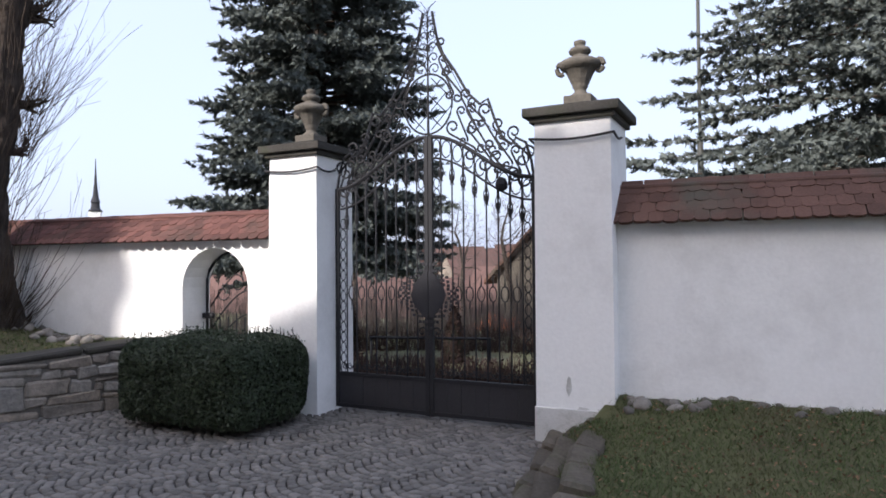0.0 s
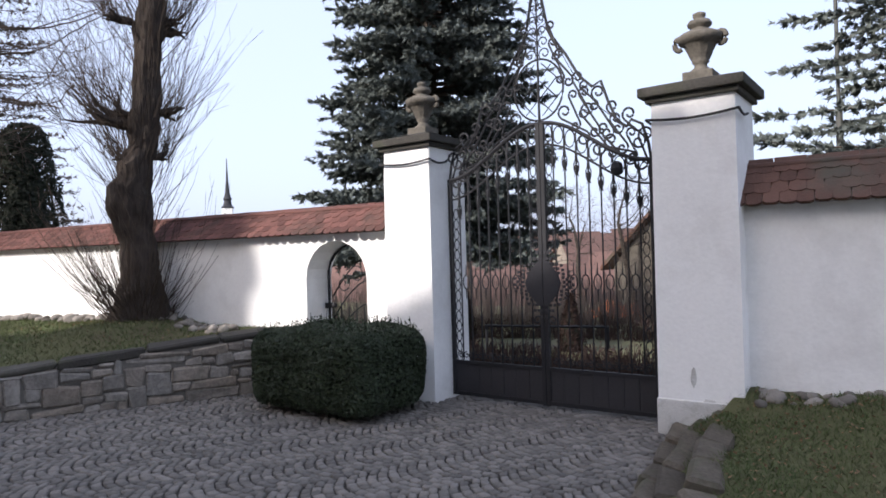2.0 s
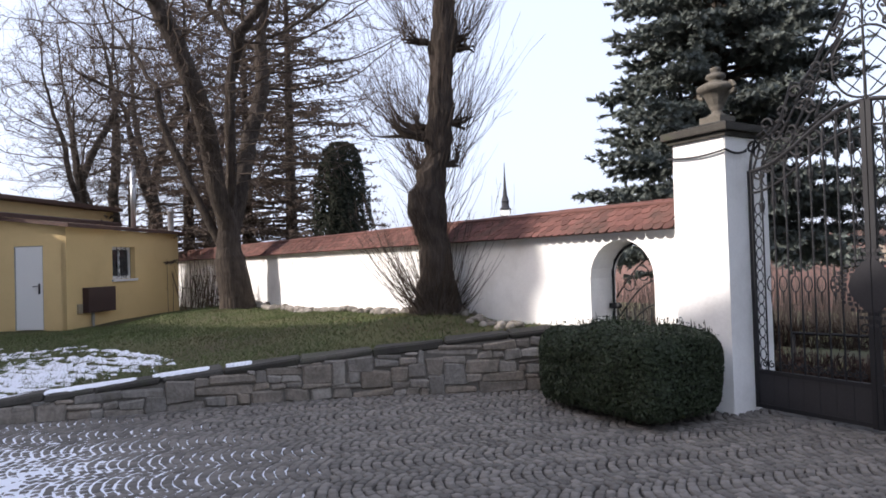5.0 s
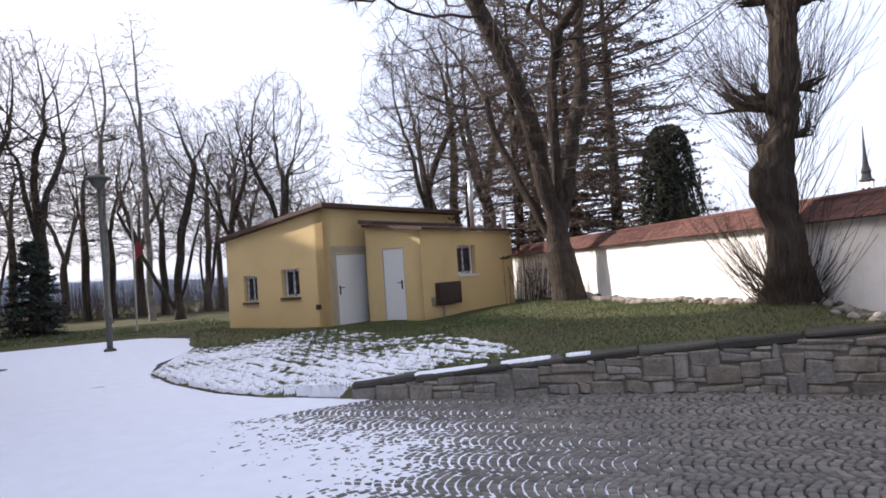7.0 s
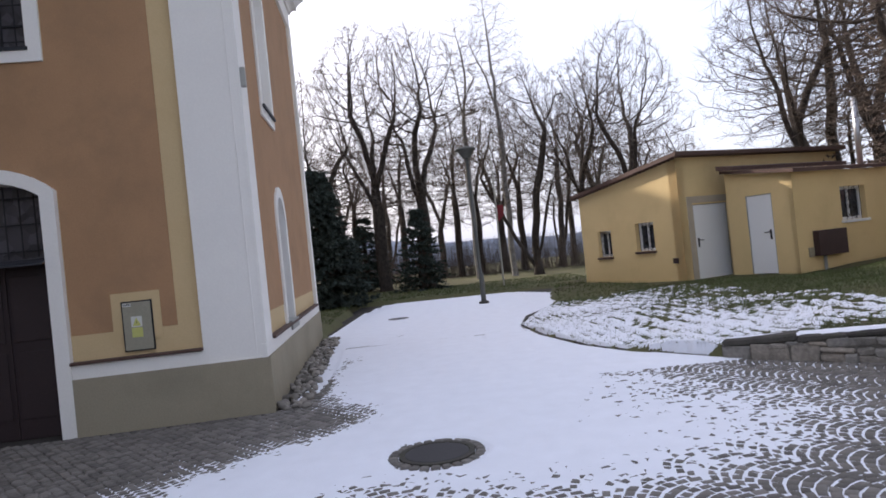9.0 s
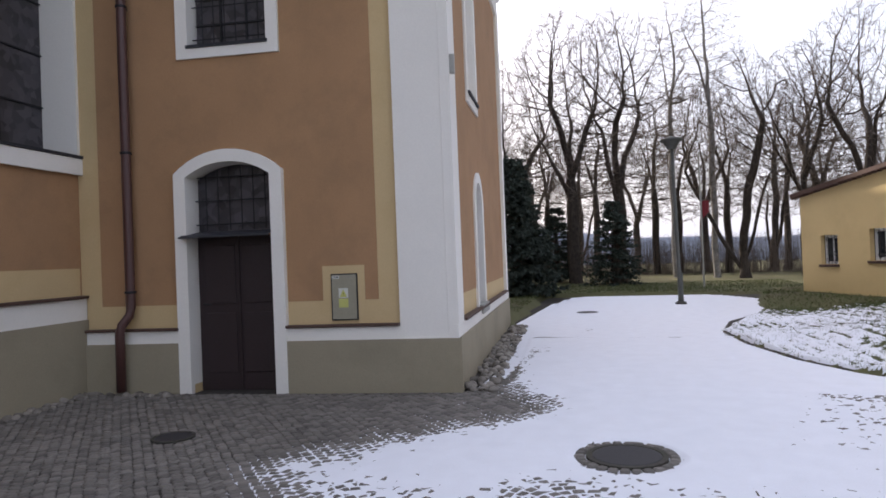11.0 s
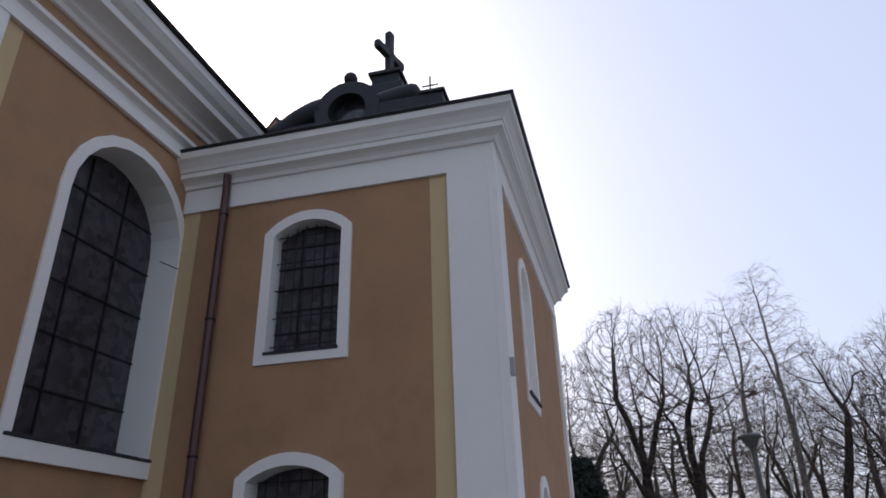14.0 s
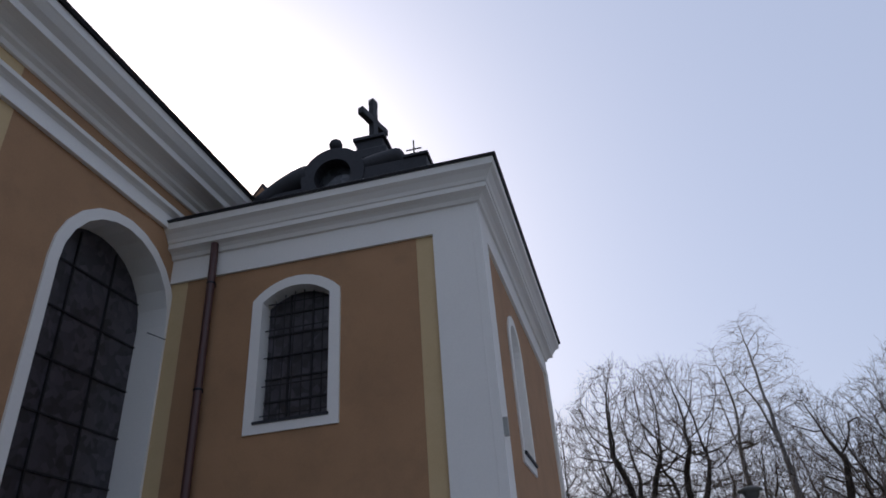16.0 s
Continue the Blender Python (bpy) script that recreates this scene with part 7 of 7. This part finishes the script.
# flat edging stones of the near lawn bank
bank = thing("bank_edging", (0.7, 5.2, 0.1), "mossy flat stones edging the lawn bank", "stone edging", kind="structure")
line = [Vector(p) for p in ((1.0, 6.05), (0.84, 5.6), (0.72, 5.15), (0.58, 4.7), (0.48, 4.2), (0.42, 3.6), (0.42, 3.0))]
for a, b in zip(line, line[1:]):
    for row in range(3):
        c = a.lerp(b, 0.5 + rnd.uniform(-0.15, 0.15))
        bm = bmesh.new()
        rough_stone(bm, at(c.x - 0.17 + 0.16 * row + rnd.uniform(-0.02, 0.02), c.y, math.degrees(math.atan2(b.y - a.y, b.x - a.x)) + rnd.uniform(-9, 9), 0.02 + 0.08 * row) @ pose(0, 0, 0, -12 + rnd.uniform(-4, 4), 0, 0),
                    (b - a).length * rnd.uniform(0.8, 1.02), 0.22, 0.12, rnd, 0.025, 0.026)
        part("edging_stone", bm, EDGE_STONE, bank)

# ---- field stones ----
pebbles = []
for k in range(7):
    bm = bmesh.new()
    bmesh.ops.create_icosphere(bm, subdivisions=2, radius=1.0)
    ax = (rnd.uniform(0.8, 1.3), rnd.uniform(0.7, 1.1), rnd.uniform(0.5, 0.8))
    off = rnd.uniform(0, 50)
    for v in bm.verts:
        f = 1 + 0.22 * noise.noise(v.co * 1.3 + Vector((off, 0, 0)))
        v.co = Vector((v.co.x * ax[0], v.co.y * ax[1], v.co.z * ax[2])) * f
    me = mesh_of("stone", bm, PEBBLE)
    me.polygons.foreach_set("use_smooth", [True] * len(me.polygons))
    pebbles.append(me)


def stone_row(name, label, spots):
    t = thing(name, (0, 0, 0), label, "stones", kind="structure")
    for x, y, z, r in spots:
        ob = new("stone", rnd.choice(pebbles))
        ob.parent = t
        ob.matrix_basis = pose(x, y, z, rnd.uniform(-25, 25), rnd.uniform(-25, 25), rnd.uniform(0, 360)) @ Matrix.Diagonal((r, r, r, 1))


spots = []
for k in range(270):
    u = rnd.uniform(2.2, 12.5)
    p = LWALL @ Vector((u, rnd.uniform(0.08, 0.42) + (0.15 if u < 3.5 else 0), 0))
    spots.append((p.x, p.y, float(ground_height(p.x, p.y)) + rnd.uniform(0.0, 0.05), rnd.uniform(0.035, 0.08 + 0.004 * u)))
stone_row("field_stone_row", "pale field stones lying along the wall foot", spots)
spots = []
for k in range(60):
    u = rnd.uniform(RWALL_LEN - 4.5, RWALL_LEN - 0.12)
    p = RWALL @ Vector((u, abs(rnd.gauss(0.10, 0.13)) + 0.05, 0))
    spots.append((p.x, p.y, float(ground_height(p.x, p.y)) - 0.002, rnd.uniform(0.025, 0.07)))
stone_row("field_stone_row", "rounded field stones and leaves along the wall foot", spots)
spots = []
for k in range(290):
    x = rnd.uniform(0.0, SIDE_LEN + 0.1)
    p = SIDE @ Vector((x, rnd.uniform(0.1, 0.46), 0))
    spots.append((p.x, p.y, rnd.uniform(0.0, 0.03), rnd.uniform(0.025, 0.066)))
for k in range(80):
    p = NAVE @ Vector((rnd.uniform(0.05, 3.5), rnd.uniform(0.12, 0.30), 0))
    spots.append((p.x, p.y, 0.0, rnd.uniform(0.03, 0.07)))
for k in range(30):
    p = FRONT @ Vector((rnd.uniform(3.6, 4.9), rnd.uniform(0.12, 0.28), 0))
    spots.append((p.x, p.y, 0.0, rnd.uniform(0.03, 0.07)))
stone_row("gravel_strip", "grey and brown stones in a drip strip round the church", spots)

# ---- cobbled paving ----
paving = thing("paving", (-3, 3, 0), "grey granite setts laid in arched rows", "paving", kind="structure")
rng = np.random.RandomState(17)
COLUMN, PITCH, SAG = 0.60, 0.084, 0.13
COBBLED = [(-14.5, 0.9), (-10.5, 1.65), (-8.6, 2.85), (-7.55, 4.0), (-6.75, 5.1), (-5.8, 6.08), (-4.72, 6.95), (-3.7, 7.68), (-3.0, 8.3), (-1.5, 7.85), (0.8, 6.85), (0.85, 5.96), (0.63, 5.32), (0.4, 4.69), (0.25, 3.0),
           (1.2, 1.0), (5.9, 0.0), (5.9, -6.4), (-7.2, -7.6), (-7.95, -2.4), (-9.0, -2.1), (-14.5, -2.3)]
rows_y = np.arange(-16, 9, PITCH)
cols = np.arange(-14, 14, COLUMN)
across = 7
cx, cy, ca_ = [], [], []
for c in cols:
    for k in range(across):
        q = (k + 0.5) / across - 0.5
        yy = rows_y + SAG * (4 * q * q - 1)
        cx.append(np.full(len(rows_y), c + q * COLUMN))
        cy.append(yy)
        ca_.append(np.full(len(rows_y), math.atan(8 * SAG * q / COLUMN)))
cx, cy, ca_ = np.concatenate(cx), np.concatenate(cy), np.concatenate(ca_)
cx += rng.normal(0, 0.004, len(cx))
cy += rng.normal(0, 0.004, len(cy))
# the whole pattern is turned a little against the gate
turn = radians(-47)
px, py = cx * math.cos(turn) - cy * math.sin(turn), cx * math.sin(turn) + cy * math.cos(turn)
keep = inside(COBBLED, px, py) & (np.hypot(px + 5.72, py + 0.47) > 0.42)
px, py, ca_ = px[keep], py[keep], ca_[keep] + turn
nset = len(px)
hx, hy = rng.uniform(0.038, 0.0425, nset) / np.cos(ca_ - turn) ** 0.7, rng.uniform(0.0335, 0.0375, nset) * np.cos(ca_ - turn)
top = rng.normal(0.0, 0.0013, nset) + 0.0018 * lumps(px, py, 1.1, 4)
sq = np.array([(-1, -1), (1, -1), (1, 1), (-1, 1)])


def sett_verts(i):
    n = len(i)
    jit = rng.normal(0, 0.0025, (n, 4, 2))
    low = sq[None] * np.stack([hx[i], hy[i]], axis=1)[:, None, :] + jit
    mid = low * 0.97
    up = low * 0.80
    zz = top[i][:, None]
    tilt = rng.normal(0, 0.0025, (n, 4))
    out = []
    for ring, dz in ((low, -0.05), (mid, -0.008), (up, 0.0)):
        ca, sa_ = np.cos(ca_[i])[:, None], np.sin(ca_[i])[:, None]
        x = ring[:, :, 0] * ca - ring[:, :, 1] * sa_
        y = ring[:, :, 0] * sa_ + ring[:, :, 1] * ca
        out.append(np.stack([x, y, zz + dz + tilt * (dz > -0.04)], axis=2))
    return np.concatenate(out, axis=1)          # n, 12, 3


FACES = np.array([(8, 9, 10, 11)] + [(a + k, a + (k + 1) % 4, a + 4 + (k + 1) % 4, a + 4 + k) for a in (0, 4) for k in range(4)])
single = (px > -3.2) & (px < -0.8) & (py > 2.6) & (py < 4.2)
one = np.where(single)[0][:300]
rest = np.setdiff1d(np.arange(nset), one)
V = sett_verts(rest) + np.stack([px[rest], py[rest], np.zeros(len(rest))], axis=1)[:, None, :]
F = (FACES[None] + np.arange(len(rest))[:, None, None] * 12).reshape(-1, 4)
tagged(raw_part("sett_rest", V.reshape(-1, 3), F, SETT_JOINED, paving), kind="stuff")
shapes = []
for k in range(8):
    shapes.append(raw_mesh("sett", sett_verts(one[k:k + 1])[0] - np.array([0, 0, top[one[k]]]), FACES, SETT))
for k, i in enumerate(one):
    ob = new("sett", shapes[k % 8])
    ob.parent = paving
    ob.matrix_basis = Matrix.Translation(-paving.location) @ pose(px[i], py[i], top[i], 0, 0, math.degrees(ca_[i] - ca_[one[k % 8]]))
ring_n = 26
for k in range(ring_n):
    a = 2 * math.pi * k / ring_n
    bm = bmesh.new()
    rough_stone(bm, at(-5.72 + 0.362 * math.cos(a), -0.47 + 0.362 * math.sin(a), math.degrees(a), -0.02), 0.08, 0.075, 0.06, rnd, 0.012, 0.005)
    part("sett", bm, SETT, paving)
bm = bmesh.new()
bed = [bm.verts.new((x, y, -0.02)) for x, y in PLAZA]
bm.faces.new(bed)
bmesh.ops.triangulate(bm, faces=bm.faces[:])
part("joint_bed", bm, SOIL, paving, "dark soil in the joints")

# ---- thin snow ----
SNOW_AREA = [(-8.75, 2.95), (-7.75, 3.7), (-6.0, 4.1), (-4.4, 3.95), (-3.6, 2.8), (-3.1, 1.3), (-3.1, -0.7), (-3.9, -2.3), (-4.9, -3.3), (-5.98, -2.75), (-7.36, -2.0), (-9.15, -2.02), (-13.7, -2.6),
             (-16.9, -3.0), (-20.0, -3.0), (-24.3, -2.6), (-24.3, 1.5), (-22.0, 2.6), (-17.8, 2.2), (-15.6, 1.2), (-14.0, 0.97), (-12.2, 1.17), (-10.5, 1.63), (-9.5, 2.15)]


def snow_sheet(xs, ys, height, owner, name):
    X, Y = np.meshgrid(xs, ys, indexing="ij")
    Z, ok = height(X, Y)
    idx = np.arange(X.size).reshape(X.shape)
    good = ok[:-1, :-1] | ok[1:, :-1] | ok[1:, 1:] | ok[:-1, 1:]
    q = np.stack([idx[:-1, :-1], idx[1:, :-1], idx[1:, 1:], idx[:-1, 1:]], axis=2)[good]
    raw_part(name, np.stack([X, Y, Z], axis=2).reshape(-1, 3), q, SNOW, owner, "", True)


def road_snow(X, Y):
    d = np.where(inside(SNOW_AREA, X, Y), 1, -1) * edge_distance(SNOW_AREA, X, Y)
    kerb_side = (Y > 0.2) & (X < -8.3)
    far_side = X < -13.0
    d = np.where((kerb_side | far_side) & (d > 0), d + 1.3, d)
    d = d + 0.55 * np.clip((-X - 7.8) / 1.0, 0, 1) * ((Y < 0) & (d > 0) & ~far_side)
    patch = 0.24 * lumps(X, Y, 1.7, 21) + 0.06 * lumps(X, Y, 6.0, 22)
    tracks = -0.45 * np.exp(-((X + 14.5) / 2.2) ** 2 - ((Y + 1.55) / 0.28) ** 2) - 0.3 * np.exp(-((X + 20.5) / 1.8) ** 2 - ((Y - 1.0) / 0.3) ** 2)
    bare = np.maximum(np.clip((Y + 0.1) / 0.9, 0, 1) * np.clip((X + 8.6) / 1.5, 0, 1), np.clip((X + 6.0) / 1.0, 0, 1) * np.clip((Y + 1.6) / 0.9, 0, 1))
    reach = 1.5 + 2.9 * bare
    cover = np.clip((d + 0.2 + patch) / reach, 0, 1) ** 0.8 + tracks
    z = -0.019 + 0.034 * cover + 0.0010 * lumps(X, Y, 14.0, 23) + 0.0008 * lumps(X, Y, 33.0, 24)
    hole = np.hypot(X + 5.72, Y + 0.47)
    z = np.where(hole < 0.42, np.minimum(z, -0.012), z)
    return z, d > -0.3


snow = thing("snow_cover", (-9, 0, 0), "thin patchy snow lying on the paving and lawn", "snow", kind="structure")
snow_sheet(np.arange(-13.0, -2.3, 0.04), np.arange(-3.7, 4.4, 0.04), road_snow, snow, "road_snow")
snow_sheet(np.arange(-24.4, -12.95, 0.15), np.arange(-3.3, 3.0, 0.15), road_snow, snow, "road_snow")


def lawn_snow(X, Y):
    g = ground_height(X, Y)
    kerb_way = edge_distance(PLAZA, X, Y)
    n = 0.30 * lumps(X, Y, 3.2, 25) + 0.55 * lumps(X, Y, 17.0, 26) + 0.5 * lumps(X, Y, 37.0, 27)
    h = 0.42 - 0.20 * kerb_way + 0.85 * n - 0.9 * np.clip((X + 8.9) / 0.8, 0, 2) - 0.6 * np.clip((-X - 16.0) / 1.5, 0, 2)
    ok = ~inside(PLAZA, X, Y) & (h > -0.15) & (X < -8.0)
    return g + np.clip(0.05 * h, -0.02, 0.035), ok


snow_sheet(np.arange(-18.0, -8.0, 0.036), np.arange(0.9, 5.6, 0.036), lawn_snow, snow, "lawn_snow")
for s0, ln in ((0.03, 1.75), (1.95, 0.62), (2.75, 0.3)):
    rows = []
    bm = bmesh.new()
    for k in range(33):
        p, d = along(s0 + ln * k / 32)
        n = Vector((d.y, -d.x))
        w = (0.12 + 0.02 * math.sin(k * 1.3) + 0.015 * math.sin(k * 2.9)) * min(1.0, 0.15 + math.sin(math.pi * k / 32) ** 0.3)
        rows.append([bm.verts.new((p.x - n.x * (0.10 + o * w), p.y - n.y * (0.10 + o * w), p.z + z)) for o, z in ((-1, 0.0), (-0.8, 0.022), (0.6, 0.026), (1, 0.0))])
    for a, b in zip(rows, rows[1:]):
        for i in range(3):
            bm.faces.new((a[i], a[i + 1], b[i + 1], b[i]))
    part("ledge_snow", bm, SNOW, snow, "", True)

# ---- grass and fallen leaves ----


def grass(name, label, spots_x, spots_y, length, width, seed, mat=GRASS):
    rng = np.random.RandomState(seed)
    n = len(spots_x)
    z = ground_height(spots_x, spots_y)
    base = np.stack([spots_x, spots_y, z - 0.005], axis=1)
    a = rng.uniform(0, 6.28, n)
    ln = length * rng.uniform(0.5, 1.4, n)
    side = np.stack([np.cos(a), np.sin(a), np.zeros(n)], axis=1) * (width * rng.uniform(0.6, 1.3, n))[:, None]
    tip = base + np.stack([rng.normal(0, 0.55, n) * ln, rng.normal(0, 0.55, n) * ln, ln * rng.uniform(0.4, 1.0, n)], axis=1)
    V = np.stack([base - side, base + side, tip], axis=1).reshape(-1, 3)
    ob = new(name, raw_mesh(name, V, np.arange(3 * n).reshape(-1, 3), mat))
    return tagged(ob, label, "grass", kind="stuff")


rng = np.random.RandomState(33)
gx_, gy_ = rng.uniform(0.6, 6.0, 90000), rng.uniform(2.6, 6.2, 90000)
ok = ~inside(PLAZA, gx_, gy_) & (gy_ < 6.0 - 0.37 * (gx_ - 1.4)) & (gx_ > 0.75 + 0.35 * (gy_ - 5.6))
grass("grass", "short worn winter grass on the bank", gx_[ok], gy_[ok], 0.045, 0.004, 34)
gx_, gy_ = rng.uniform(-18, -3.6, 220000), rng.uniform(1.0, 12.0, 220000)
ok = ~inside(PLAZA, gx_, gy_) & (gy_ < 8.45 - 0.325 * (gx_ + 2.5)) & ((gy_ > 4.0 + 0 * gx_) | (rng.rand(220000) < 0.55)) & (gx_ > -17.0 + 0.45 * (gy_ - 8.0))
grass("grass", "short green lawn with worn patches", gx_[ok], gy_[ok], 0.05, 0.006, 35)
gx_, gy_ = rng.uniform(-32, -17, 30000), rng.uniform(-6, 5, 30000)
ok = ~inside(PLAZA, gx_, gy_)
grass("grass", "rough grass at the park edge", gx_[ok], gy_[ok], 0.07, 0.012, 36)
n = 2600
lx = np.concatenate([rng.uniform(0.8, 4.5, n), rng.uniform(-8, -4.2, 500), rng.uniform(-17, -5, 300)])
ly = np.concatenate([rng.uniform(3.2, 6.0, n), rng.uniform(7.2, 9.4, 500), rng.uniform(3.5, 10.5, 300)])
ok = ~inside(PLAZA, lx, ly) & (ly < 8.45 - 0.325 * (lx + 2.5)) & ~((lx > 0) & (ly > 6.0 - 0.37 * (lx - 1.4)))
lx, ly = lx[ok], ly[ok]
pts_ = np.stack([lx, ly, ground_height(lx, ly) + 0.02], axis=1)
ob = new("fallen_leaves", raw_mesh("fallen_leaves", *leaf_cloud(rng, pts_, np.tile([[0, 0, 1.0]], (len(lx), 1)), 0.015), DRY_LEAF))
tagged(ob, "scattered dry brown leaves", "leaves", kind="stuff")
